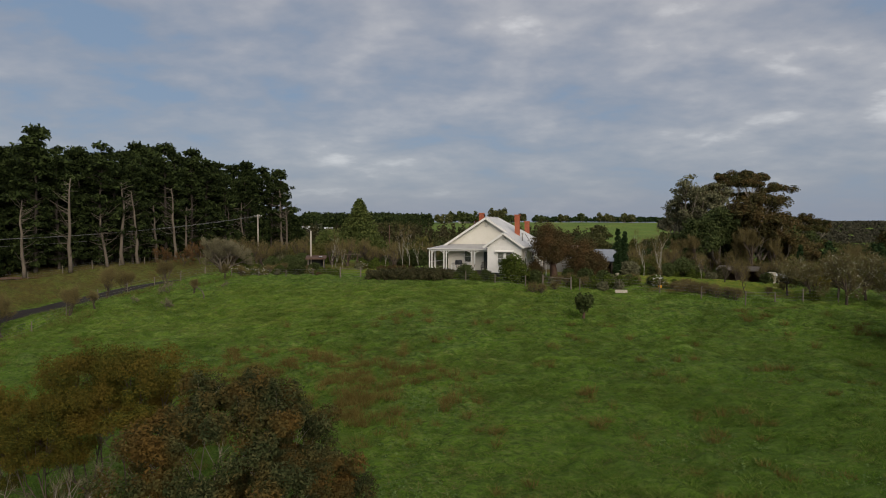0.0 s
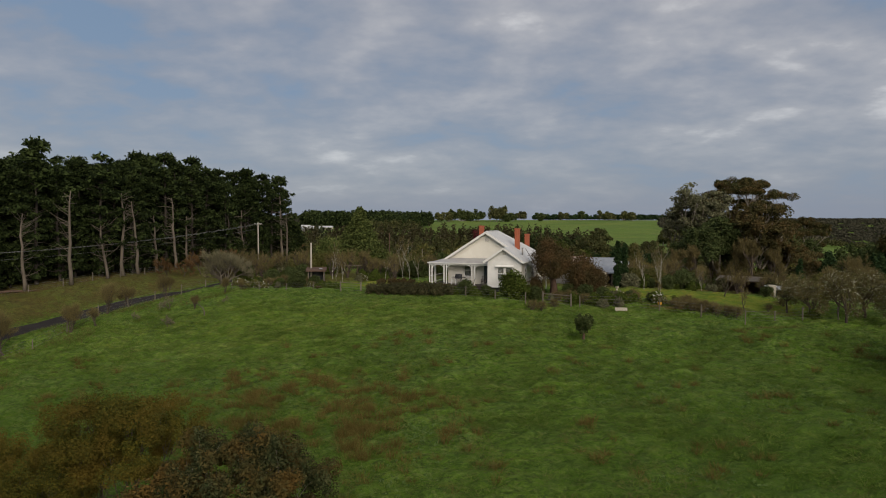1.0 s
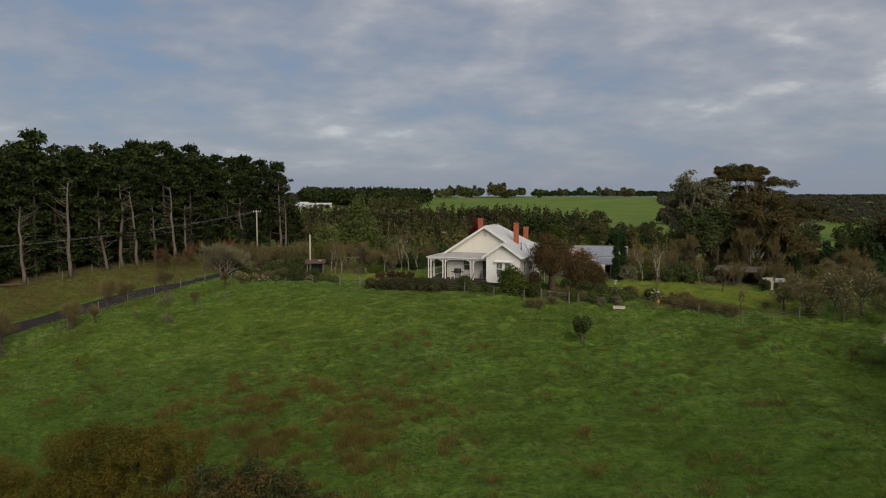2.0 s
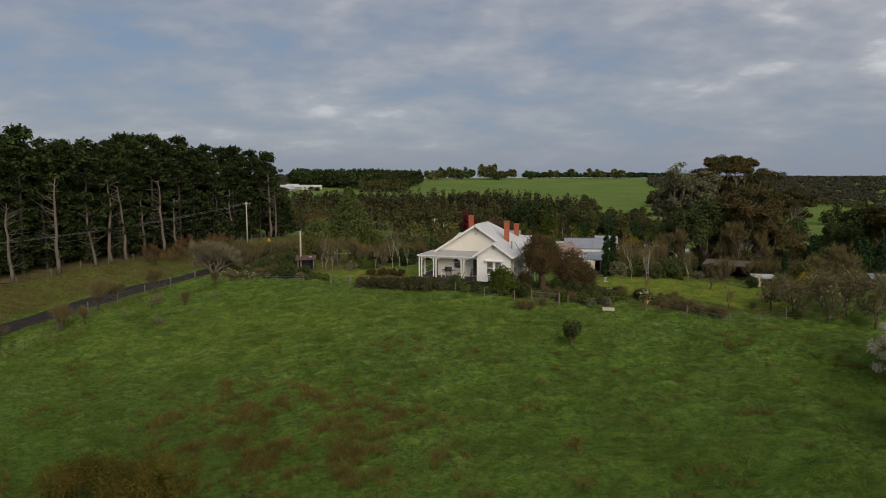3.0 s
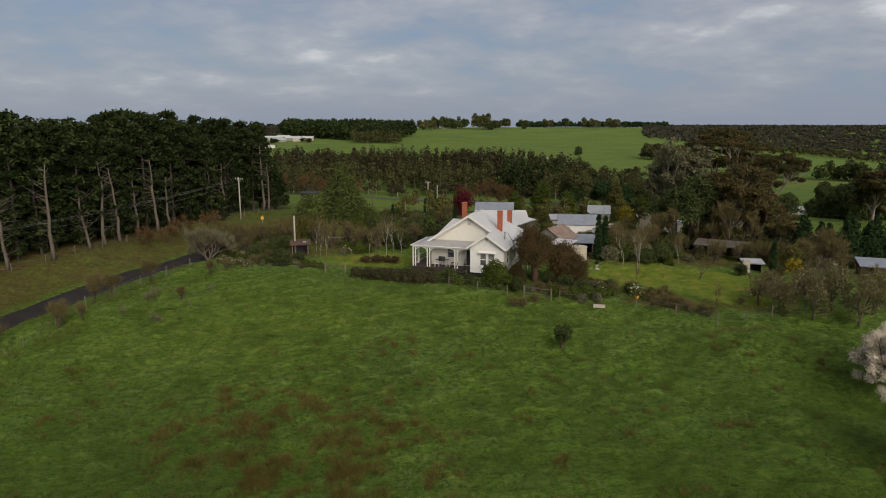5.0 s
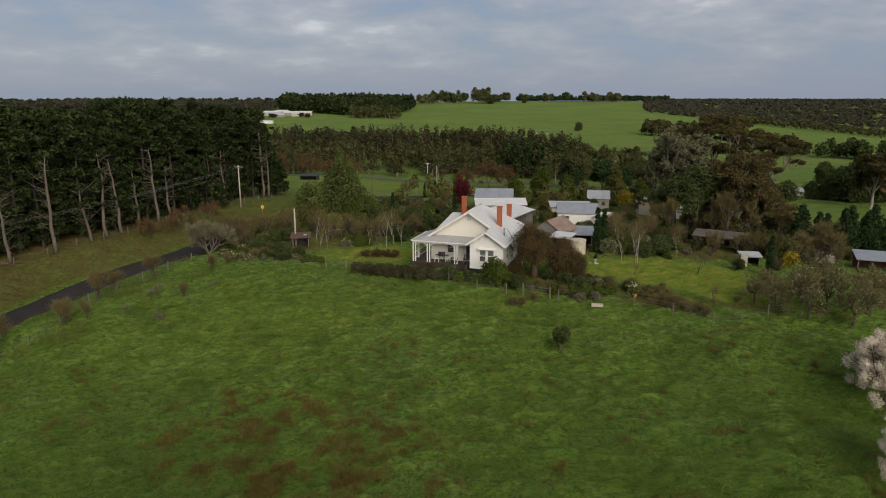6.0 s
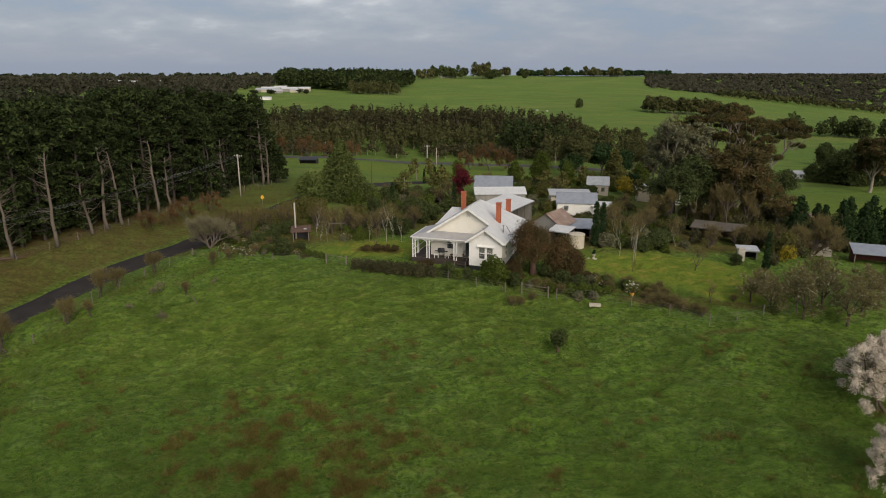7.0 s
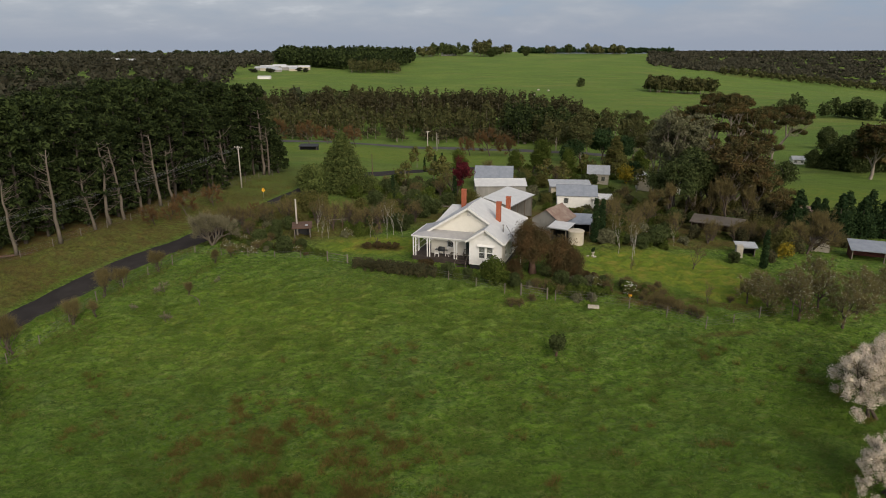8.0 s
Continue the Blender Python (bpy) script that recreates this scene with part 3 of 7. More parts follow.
def height(x, y):
    """The ground's height."""
    x, y = np.atleast_1d(np.asarray(x, float)), np.atleast_1d(np.clip(np.asarray(y, float), KY[0], KY[-1]))
    j = np.clip(np.searchsorted(KY, y) - 1, 0, len(KY) - 2)
    h = KY[j + 1] - KY[j]
    u = (y - KY[j]) / h
    cols = np.array([KZ[c][j] * (1 + 2 * u) * (1 - u) ** 2 + KZ[c][j + 1] * u * u * (3 - 2 * u) + KS[c][j] * h * u * (1 - u) ** 2
                     + KS[c][j + 1] * h * u * u * (u - 1) for c in range(len(KX))])
    k = np.clip(y, 90, 1300) / 90.0
    xs = x / (1 + 0.75 * (k - 1) * np.clip((y - 90) / 300, 0, 1))
    i = np.clip(np.searchsorted(KX, xs) - 1, 0, len(KX) - 2)
    v = np.clip((xs - KX[i]) / (KX[i + 1] - KX[i]), 0, 1)
    v = v * v * (3 - 2 * v) * 0.5 + v * 0.5
    z = np.take_along_axis(cols, i[None], 0)[0] * (1 - v) + np.take_along_axis(cols, (i + 1)[None], 0)[0] * v
    z = z - 30 * np.clip((x / np.maximum(y, 300) - 0.32) / 0.35, 0, 1.3) * np.clip((y - 500) / 400, 0, 1) * np.clip((1300 - y) / 280, 0, 1)
    # the plantation stands on a low swell beyond the main road
    z = z + 7.0 * np.exp(-((y - 305 + 0.15 * x) / 42.0) ** 2) * np.clip((x + 210) / 60, 0, 1) * np.clip((95 - x) / 60, 0, 1)
    z = z - cutting(x, y)
    z = z + 0.12 * np.sin(x * 0.21 + 0.7 * np.sin(y * 0.13)) * np.sin(y * 0.27 + 1) + 0.05 * np.sin(x * 0.63 + 2) * np.sin(y * 0.71)
    return z if len(z) > 1 else z[0]


def inside(x, y, cx, cy, rx, ry, turn=0.0, soft=0.25):
    """1 inside an ellipse, falling to 0 across its rim."""
    c, s = math.cos(radians(turn)), math.sin(radians(turn))
    dx, dy = x - cx, y - cy
    r = np.sqrt(((dx * c + dy * s) / rx) ** 2 + ((-dx * s + dy * c) / ry) ** 2)
    return np.clip((1 + soft - r) / (2 * soft), 0, 1)


PINE_EDGE = np.array([(-66, 66), (-53.5, 84), (-47.5, 95), (-43, 107), (-38.5, 121), (-33, 133), (-29, 140)], float)
# the lane: centre line past the garden, round the conifer, to the main road
LANE = [(-60, 32), (-54.5, 44), (-50.2, 55), (-47.3, 62.5), (-45.3, 67.8), (-43.1, 74.8), (-39.6, 81.7), (-36.1, 87.2), (-31.0, 96.3), (-25.2, 107), (-21.8, 115), (-19, 126), (-13, 139), (-5, 149.5), (5, 159), (17, 167), (32, 174), (52, 180), (78, 186)]
MAIN_ROAD = [(-420, 330), (-150, 272), (-60, 252), (-20, 241), (10, 233), (40, 226), (66, 218)]


def smooth_line(points, step=2.0):
    p = np.array(points, float)
    out = []
    for i in range(len(p) - 1):
        a, b, c, d = p[max(i - 1, 0)], p[i], p[i + 1], p[min(i + 2, len(p) - 1)]
        n = max(2, int(np.linalg.norm(c - b) / step))
        for t in np.arange(n) / n:
            out.append(0.5 * (2 * b + (c - a) * t + (2 * a - 5 * b + 4 * c - d) * t * t + (3 * b - a - 3 * c + d) * t ** 3))
    return np.array(out + [p[-1]])


def line_distance(x, y, line):
    best = np.full(np.shape(x), 1e9)
    for a, b in zip(line[:-1], line[1:]):
        d = b - a
        t = np.clip(((x - a[0]) * d[0] + (y - a[1]) * d[1]) / (d @ d), 0, 1)
        best = np.minimum(best, np.hypot(x - a[0] - t * d[0], y - a[1] - t * d[1]))
    return best


LANE_LINE, MAIN_LINE = smooth_line(LANE), smooth_line(MAIN_ROAD, 6.0)


def zones_at(x, y):
    """How much of lawn, leaf litter and open hill pasture lies at each place."""
    lawn = np.maximum.reduce([inside(x, y, -6.8, 82.3, 7.0, 3.6, -6), inside(x, y, 28.5, 74.2, 10.5, 7.0, -6), inside(x, y, 33, 67.5, 5.5, 5.0, -30), 0.4 * inside(x, y, -20, 103, 7, 9, 20), 0.85 * inside(x, y, -14, 198, 46, 30, -12, 0.35), 0.34 * inside(x, y, -15, 64, 17, 9, 8, 0.6), 0.28 * inside(x, y, 4, 62, 14, 6, 0, 0.5), 0.8 * inside(x, y, 90, 132, 40, 34, 20, 0.4)])
    lane_x = np.interp(y, LANE_LINE[:70, 1], LANE_LINE[:70, 0])
    pines = np.clip((np.interp(y, PINE_EDGE[:, 1], PINE_EDGE[:, 0]) + 5.6 - x) / 3.2, 0, 1) * (y > 50) * np.clip((150 - y) / 8, 0, 1) * (x > -120)
    verge = np.clip((lane_x - 2.6 - x) / 1.5, 0, 1) * (x < -20) * (y > 40) * (y < 150) * (x > -110)
    beds = np.maximum.reduce([inside(x, y, 22.5, 63.2, 3.6, 1.7, -25), inside(x, y, 30.5, 62.5, 4.5, 0.9, -10), inside(x, y, 18.5, 70.2, 1.4, 0.9, -20), inside(x, y, -6.3, 81.2, 3.2, 1.2, -12),
                              inside(x, y, 28.5, 56.6, 3.2, 0.5, 8) * 0.7, inside(x, y, 25, 97, 22, 14, 0) * 0.95, inside(x, y, 36, 128, 32, 28, 0) * 0.85, inside(x, y, 4, 106, 17, 15, 0) * 0.8, inside(x, y, -17, 94, 11, 10, 0) * 0.8, inside(x, y, 13, 68, 5, 3, 0) * 0.6, inside(x, y, 34, 87.6, 13, 4.4, 10) * 0.85, inside(x, y, 23.6, 64.6, 2.9, 3.6, 20)])
    strip = inside(x, y, 118, 178, 60, 5, -30, 0.3) * 0.8
    far = np.maximum(np.clip((y - 100) / 60, 0, 1), np.clip((x - 52) / 12, 0, 1) * np.clip((y - 88) / 15, 0, 1))
    return lawn, np.clip(np.maximum.reduce([pines, 0.8 * verge, beds, strip]), 0, 1), far * (1 - 0.6 * lawn)


def spaced(*runs):
    out = [runs[0][0]]
    for a, b, step in runs:
        n = int(round((b - a) / step))
        out += list(a + (b - a) * (np.arange(n) + 1) / n)
    return np.array(out)


gx = spaced((-4800, -1200, 300), (-1200, -300, 50), (-300, -75, 7.5), (-75, 55, 0.34), (55, 130, 2.5), (130, 400, 9), (400, 1200, 40), (1200, 4800, 300))
gy = spaced((-4800, -200, 400), (-200, 20, 10), (20, 92, 0.34), (92, 180, 2.0), (180, 420, 6), (420, 1500, 27), (1500, 4900, 340))
GX, GY = np.meshgrid(gx, gy)
GZ = height(GX.ravel(), GY.ravel())
hum = np.random.default_rng(5)
near = ((GX > -76) & (GX < 56) & (GY > 20) & (GY < 92)).ravel()
bumps = hum.normal(size=GX.shape)
for _ in range(2):
    bumps = (bumps + np.roll(bumps, 1, 0) + np.roll(bumps, 1, 1) + np.roll(bumps, -1, 1)) / 2.0
on_lane = line_distance(GX.ravel(), GY.ravel(), LANE_LINE[:60]) < 4.0
GZ = GZ + near * ~on_lane * bumps.ravel() * 0.075
geo = Geo()
ni, nj = len(gy), len(gx)
ii, jj = np.meshgrid(np.arange(ni - 1), np.arange(nj - 1), indexing="ij")
p0 = (ii * nj + jj).ravel()
geo.add(np.stack([GX.ravel(), GY.ravel(), GZ], -1), np.stack([p0, p0 + 1, p0 + nj + 1, p0 + nj], -1))
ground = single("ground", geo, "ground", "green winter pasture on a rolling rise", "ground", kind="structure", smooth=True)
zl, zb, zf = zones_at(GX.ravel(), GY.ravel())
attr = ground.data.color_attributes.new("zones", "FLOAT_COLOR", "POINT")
# alpha: how much fall-off is painted in, most at the near sides
near_side_dim = np.clip((56 - GY.ravel()) / 22, 0, 1) * np.clip(0.35 + np.abs(GX.ravel() + 3) / 26, 0, 1)
attr.data.foreach_set("color", np.stack([zl, zb, zf, near_side_dim], -1).astype(np.float32).ravel())


def road_strip(name, line, half, lift, material, label, kind="structure", category="road"):
    d = np.gradient(line, axis=0)
    d /= np.linalg.norm(d, axis=1)[:, None]
    nrm = np.stack([-d[:, 1], d[:, 0]], -1)
    cols = np.linspace(-1, 1, 7)
    rng = np.random.default_rng(len(line))
    wob = 1 + 0.018 * rng.normal(size=len(line))
    v = []
    for c in cols:
        q = line + nrm * (half * c * (wob if abs(c) > 0.9 else np.ones(len(line))))[:, None]
        v.append(np.column_stack([q, height(q[:, 0], q[:, 1]) + lift * (1 - 0.8 * abs(c) ** 3) + (0 if abs(c) < 0.9 else -0.03)]))
    v = np.array(v)
    k = len(line)
    i, j = np.meshgrid(np.arange(len(cols) - 1), np.arange(k - 1), indexing="ij")
    a = (i * k + j).ravel()
    return single(name, Geo().add(v.reshape(-1, 3), np.stack([a, a + k, a + k + 1, a + 1], -1)), material, label, category, kind=kind, smooth=True)


road_strip("road", LANE_LINE, 2.3, 0.17, "asphalt", "narrow dark asphalt lane beside the paddock fence")
road_strip("road_main", MAIN_LINE, 3.6, 0.35, "asphalt_old", "grey sealed main road across the valley")

# ---- trees and shrubs: kinds ----


def grow(rng, wood, base, way, length, radius, level, tips, kids=3, spread=0.7, rise=0.25, sides=6, curve=0.12):
    """A limb with its branches; the ends of the finest ones go into tips."""
    way = np.asarray(way, float) / np.linalg.norm(way)
    pts = [np.asarray(base, float)]
    d = way
    for i in range(4):
        d = d + rng.normal(size=3) * curve + [0, 0, rise * 0.12]
        d /= np.linalg.norm(d)
        pts.append(pts[-1] + d * length / 4)
    if level:
        wood.tube(pts, np.linspace(radius, radius * 0.55, 5), max(3, sides), cap=False)
    else:
        wood.tube(pts[::2], np.linspace(radius, radius * 0.55, 3), 3, cap=False)
    if level == 0:
        tips.append((pts[-1], d))
        tips.append((pts[-2], d))
        return
    for k in range(kids):
        at = pts[-1] if k == 0 else pts[rng.integers(2, 5)]
        side = rng.normal(size=3)
        side -= d * (side @ d)
        side /= np.linalg.norm(side) + 1e-9
        w = d * (1 - spread * 0.45) + side * spread * (0.25 if k == 0 else 1.0) + np.array([0, 0, rise])
        grow(rng, wood, at, w, length * rng.uniform(0.6, 0.82), radius * 0.55, level - 1, tips, kids, spread, rise, sides - 1, curve)


def deciduous(name, label, seed, h, leaf=None, twig="twig_brown", bark="bark_dark", count=14, twig_len=0.5, spread=0.75, rise=0.3, level=3, kids=3, trunk_h=0.25,
              radius=None, blossom=None, blossom_n=8, blossom_size=0.07, category="tree", stems=1, leaf_r=0.4, leaf_n=20, leaf_size=0.1, width=0.012):
    """A bare or flowering tree: trunk, limbs and a haze of twigs."""
    rng = np.random.default_rng(seed)
    t = thing(name, label, category)
    wood, tips = Geo(), []
    r = radius or h * 0.022
    for s in range(stems):
        lean = rng.normal(size=3) * (0.10 if stems == 1 else 0.4)
        lean[2] = 1.0
        grow(rng, wood, (rng.normal() * 0.1 * (stems > 1), rng.normal() * 0.1 * (stems > 1), 0), lean, h * (trunk_h + 0.12), r, level, tips, kids, spread, rise, 7)
    pts, ways = np.array([p for p, _ in tips]), np.array([d for _, d in tips])
    top = pts[:, 2].max() + twig_len * 0.6
    k = h / top
    for vv in wood.v:
        vv *= k
    pts = pts * k
    part("trunk", wood, bark, t, smooth=True)
    if count:
        part("twig_crown", Geo().twigs(rng, pts, ways + [0, 0, 0.3], count, twig_len, width), twig, t, "fine bare twigs")
    if leaf:
        part("crown", Geo().leaves(rng, pts, np.full(len(pts), leaf_r), leaf_n, leaf_size), leaf, t)
    if blossom:
        part("bloom", Geo().leaves(rng, pts + ways * 0.15, np.full(len(pts), twig_len * 0.75), blossom_n, blossom_size, 0.8, 0.7), blossom, t, "clusters of pale blossom")
    return t


def pine(name, label, seed, h, bare=0.35, reach=3.6, clumps=110, leaf=38, size=0.26):
    """A tall pine: straight trunk, dead stubs low down, ragged flat shelves of needles above."""
    rng = np.random.default_rng(seed)
    t = thing(name, label, "pine tree", group="pine plantation")
    z = np.linspace(0, h * 0.97, 9)
    bend = np.cumsum(rng.normal(size=(9, 2)) * 0.10, 0)
    bend -= bend[0]
    axis = np.column_stack([bend, z])
    wood = Geo().tube(axis, np.linspace(0.27, 0.05, 9), 7, cap=False)
    for _ in range(18):
        zz = rng.uniform(0.08, bare + 0.1) * h
        a = rng.uniform(0, 2 * math.pi)
        p = [np.interp(zz, z, axis[:, i]) for i in range(2)] + [zz]
        ln = rng.uniform(0.5, 1.9)
        wood.tube([p, np.add(p, (math.cos(a) * ln * 0.6, math.sin(a) * ln * 0.6, 0.02)), np.add(p, (math.cos(a) * ln, math.sin(a) * ln, rng.uniform(-0.3, 0.3)))], [0.05, 0.03, 0.01], 3, cap=False)
    cs, rs = [], []
    for _ in range(clumps):
        f = rng.random() ** 0.8
        zz = h * (bare + (1 - bare) * f)
        out = reach * (1 - f ** 2.2 * 0.72) * (0.55 + 0.45 * math.sin(min(f * 5 + 0.5, 1.6))) * rng.uniform(0.25, 1.0)
        a = rng.uniform(0, 2 * math.pi)
        c = np.array([np.interp(zz, z, axis[:, 0]) + out * math.cos(a), np.interp(zz, z, axis[:, 1]) + out * math.sin(a), zz + out * 0.14])
        wood.tube([[np.interp(zz - 0.4, z, axis[:, 0]), np.interp(zz - 0.4, z, axis[:, 1]), zz - 0.4], c], [0.05, 0.015], 3, cap=False)
        s = rng.uniform(0.55, 1.1)
        cs.append(c)
        rs.append((s, s, s * 0.45))
    part("trunk", wood, "bark_pine", t, smooth=True)
    part("crown", Geo().leaves(rng, cs, np.array(rs), leaf, size, 0.42, 0.5, 0.7), "leaf_pine", t)
    return t


def snag(name, label, seed, h, group="dead pines"):
    """A dead standing pine: bare grey trunk with broken branches."""
    rng = np.random.default_rng(seed)
    t = thing(name, label, "dead tree", group=group)
    z = np.linspace(0, h, 8)
    off = np.cumsum(rng.normal(size=(8, 2)) * 0.12 + [[-0.07 * h / 12, 0]], 0)
    off -= off[0]
    axis = np.column_stack([off, z])
    part("trunk", Geo().tube(axis, np.array([0.36, 0.28, 0.25, 0.22, 0.19, 0.16, 0.12, 0.05]) * (0.45 + h / 30), 9), "bark_dead", t, smooth=True)
    lee = rng.uniform(0, 2 * math.pi)
    for i in range(36):
        zz = rng.uniform(0.15, 0.98) * h
        a = lee + rng.normal() * 1.1
        ln = rng.uniform(0.5, 3.6) * (1 if zz > 0.35 * h else 0.6) * (1.15 - 0.5 * zz / h)
        p = np.array([np.interp(zz, z, axis[:, 0]), np.interp(zz, z, axis[:, 1]), zz])
        d = np.array([math.cos(a), math.sin(a), rng.uniform(-0.2, 0.8)])
        q = p + d * ln * 0.5 + rng.normal(size=3) * 0.08
        b = Geo().tube([p, q, q + d * ln * 0.5 + [0, 0, 0.25 * ln * rng.random()]], [0.055, 0.034, 0.010], 3, cap=False)
        part("branch", b, "bark_dead", t, smooth=True)
    return t


def gum(name, label, seed, h, leaf, wide=0.42, bark="bark_gum", clumps=90, per=90, size=0.20, low=0.35, flat=0.55, level=3, kids=4, r=None, clump_r=1.0, spread=0.75, category="gum tree", lean=0.1, top=0.0):
    """A eucalypt: pale forking limbs that show between umbrella-like clumps of leaves."""
    rng = np.random.default_rng(seed)
    t = thing(name, label, category)
    wood, tips = Geo(), []
    d = rng.normal(size=3) * lean
    d[2] = 1
    grow(rng, wood, (0, 0, 0), d, h * low, r or h * 0.017, level, tips, kids, spread, 0.35, 8, 0.10)
    pts = np.array([p for p, _ in tips])
    k = (h - clump_r * 0.5) / pts[:, 2].max()
    kw = min(2.2, h * wide / np.quantile(np.hypot(pts[:, 0], pts[:, 1]), 0.95))
    for vv in wood.v:
        vv *= (kw, kw, k)
    pts = pts * (kw, kw, k)
    part("trunk", wood, bark, t, smooth=True)
    upper = pts[pts[:, 2] > top * h]
    pick = upper[rng.choice(len(upper), min(clumps, len(upper)), replace=False)]
    pick = pick + rng.normal(size=pick.shape) * clump_r * 0.35
    s = clump_r * rng.uniform(0.6, 1.25, (len(pick), 1))
    part("crown", Geo().leaves(rng, pick, np.hstack([s, s, s * flat]), per, size, 0.4, 0.5, 0.5), leaf, t)
    return t


def umbrella_gum(name, label, seed, h, reach, leaf, domes=16, dome=2.0, drop=5.5, shift=0.0, fork=0.32, per=230, size=0.17, lower=6, category="gum tree", bark="bark_gum", limb=1.0, round_=0.62):
    """An old eucalypt: a forked trunk, long pale limbs fanning out, each ending in its own dome of leaves with gaps between."""
    rng = np.random.default_rng(seed)
    t = thing(name, label, category)
    wood = Geo()
    root = np.array([0.0, 0, 0])
    crotch = np.array([shift * 0.25, 0, h * fork])
    wood.tube([root, root * 0.5 + crotch * 0.5 + [0.15, 0.1, 0], crotch], [h * 0.021, h * 0.017, h * 0.015], 9, cap=False)
    arms = []
    for i in range(5):
        a = 2 * math.pi * (i + rng.uniform(-0.3, 0.3)) / 5
        out = reach * rng.uniform(0.28, 0.45)
        q = crotch + [out * math.cos(a) + shift * 0.3, out * math.sin(a), h * rng.uniform(0.20, 0.32)]
        m = crotch * 0.5 + q * 0.5 + [rng.normal() * 0.3, rng.normal() * 0.3, -0.5]
        wood.tube([crotch, m, q], np.array([0.0115, 0.0095, 0.0075]) * h * limb, 7, cap=False)
        arms.append((m, q))
    cs, rs = [], []
    for i in range(domes + lower):
        f = math.sqrt((i + 0.5) / domes) if i < domes else rng.uniform(0.45, 0.95)
        a = i * 2.39996 + rng.normal() * 0.15
        top = h - dome * 0.6 - drop * (f ** 2.0) * rng.uniform(0.55, 1.0) - (0 if i < domes else h * rng.uniform(0.12, 0.26))
        c = np.array([shift + reach * f * math.cos(a), reach * f * math.sin(a), top])
        m, q = min(arms, key=lambda k: np.linalg.norm(k[1][:2] - c[:2]))
        s = q if i % 3 else m * 0.4 + q * 0.6
        mid = s * 0.45 + c * 0.55 + [rng.normal() * 0.3, rng.normal() * 0.3, -0.06 * h]
        wood.tube([s, mid, c - [0, 0, dome * 0.35]], np.array([0.0065, 0.0048, 0.002]) * h * limb, 5, cap=False)
        for _ in range(4):
            e = c + rng.normal(size=3) * [dome * 0.55, dome * 0.55, 0.25]
            k0 = mid * 0.4 + c * 0.6 - [0, 0, dome * 0.3]
            wood.tube([k0, k0 * 0.5 + e * 0.5 + rng.normal(size=3) * dome * 0.12, e], np.array([0.0026, 0.0018, 0.0006]) * h * limb, 3, cap=False)
        w = dome * rng.uniform(0.65, 1.1) * (1 if i < domes else 0.75)
        for _ in range(5):
            k = w * rng.uniform(0.4, 0.65)
            cs.append(c + rng.normal(size=3) * [w * 0.6, w * 0.6, w * 0.2 * round_])
            rs.append((k, k, k * round_))
    part("trunk", wood, bark, t, smooth=True)
    part("crown", Geo().leaves(rng, cs, np.array(rs), per, size, 0.45, 0.4, 0.5), leaf, t)
    return t


def shrub(name, label, seed, w, h, leaf, per=60, size=0.11, lumps=22, category="shrub", bark="bark_dark", flower=None, flower_n=5, flower_size=0.07, shell=0.4, lop=0.25, depth=None):
    """A bush: short stems inside a lumpy uneven mass of leaves."""
    rng = np.random.default_rng(seed)
    t = thing(name, label, category)
    stems = Geo()
    for _ in range(6):
        a = rng.uniform(0, 2 * math.pi)
        stems.tube([(rng.normal() * 0.06, rng.normal() * 0.06, 0), (math.cos(a) * w * 0.16, math.sin(a) * w * 0.16, h * 0.35), (math.cos(a) * w * 0.34, math.sin(a) * w * 0.34, h * 0.75)], [0.03, 0.022, 0.008], 4, cap=False)
    part("trunk", stems, bark, t)
    a, f = rng.uniform(0, 2 * math.pi, lumps), rng.random(lumps)
    lr = min(w, h) * rng.uniform(0.16, 0.34, lumps)
    z = lr * 0.6 + (h - 1.5 * lr) * f
    out = (w / 2 - lr * 0.75) * np.sqrt(np.clip(1 - (2 * f - 0.75) ** 2 * 0.55, 0.05, 1)) * np.sqrt(rng.random(lumps)) * (1 + rng.normal(size=lumps) * lop * 0.5)
    c = np.column_stack([out * np.cos(a), out * np.sin(a) * (depth or 1.0), z])
    part("crown", Geo().leaves(rng, c, lr, per, size, 0.5, shell, 0.4), leaf, t)
    if flower:
        part("bloom", Geo().leaves(rng, c, lr * 1.05, flower_n, flower_size, 0.8, 0.05, 0.6), flower, t, "small pale flowers")
    return t


def spire(name, label, seed, h, r, leaf, per=46, size=0.10, lumps=60, category="cypress", taper=0.8, low=0.02):
    """A cypress or conifer: leaves in a tapering column or cone down to the ground."""
    rng = np.random.default_rng(seed)
    t = thing(name, label, category)
    part("trunk", Geo().tube([(0, 0, 0), (0, 0, h * 0.9)], [max(0.06, r * 0.12), 0.02], 7), "bark_dark", t, smooth=True)
    f = rng.random(lumps) ** 1.25
    a = rng.uniform(0, 2 * math.pi, lumps)
    rr = r * (np.minimum(1, f * 6 + 0.55) * (1 - f) ** taper + 0.03)
    lr = np.maximum(rr * rng.uniform(0.35, 0.6, lumps), r * 0.14)
    out = np.maximum(rr - lr * 0.6, 0) * rng.uniform(0.55, 1.05, lumps)
    c = np.column_stack([out * np.cos(a), out * np.sin(a), h * (low + f * (0.97 - low))])
    part("crown", Geo().leaves(rng, c, np.column_stack([lr, lr, lr * 1.1]), per, size, 0.45, 0.4, 0.5), leaf, t)
    return t


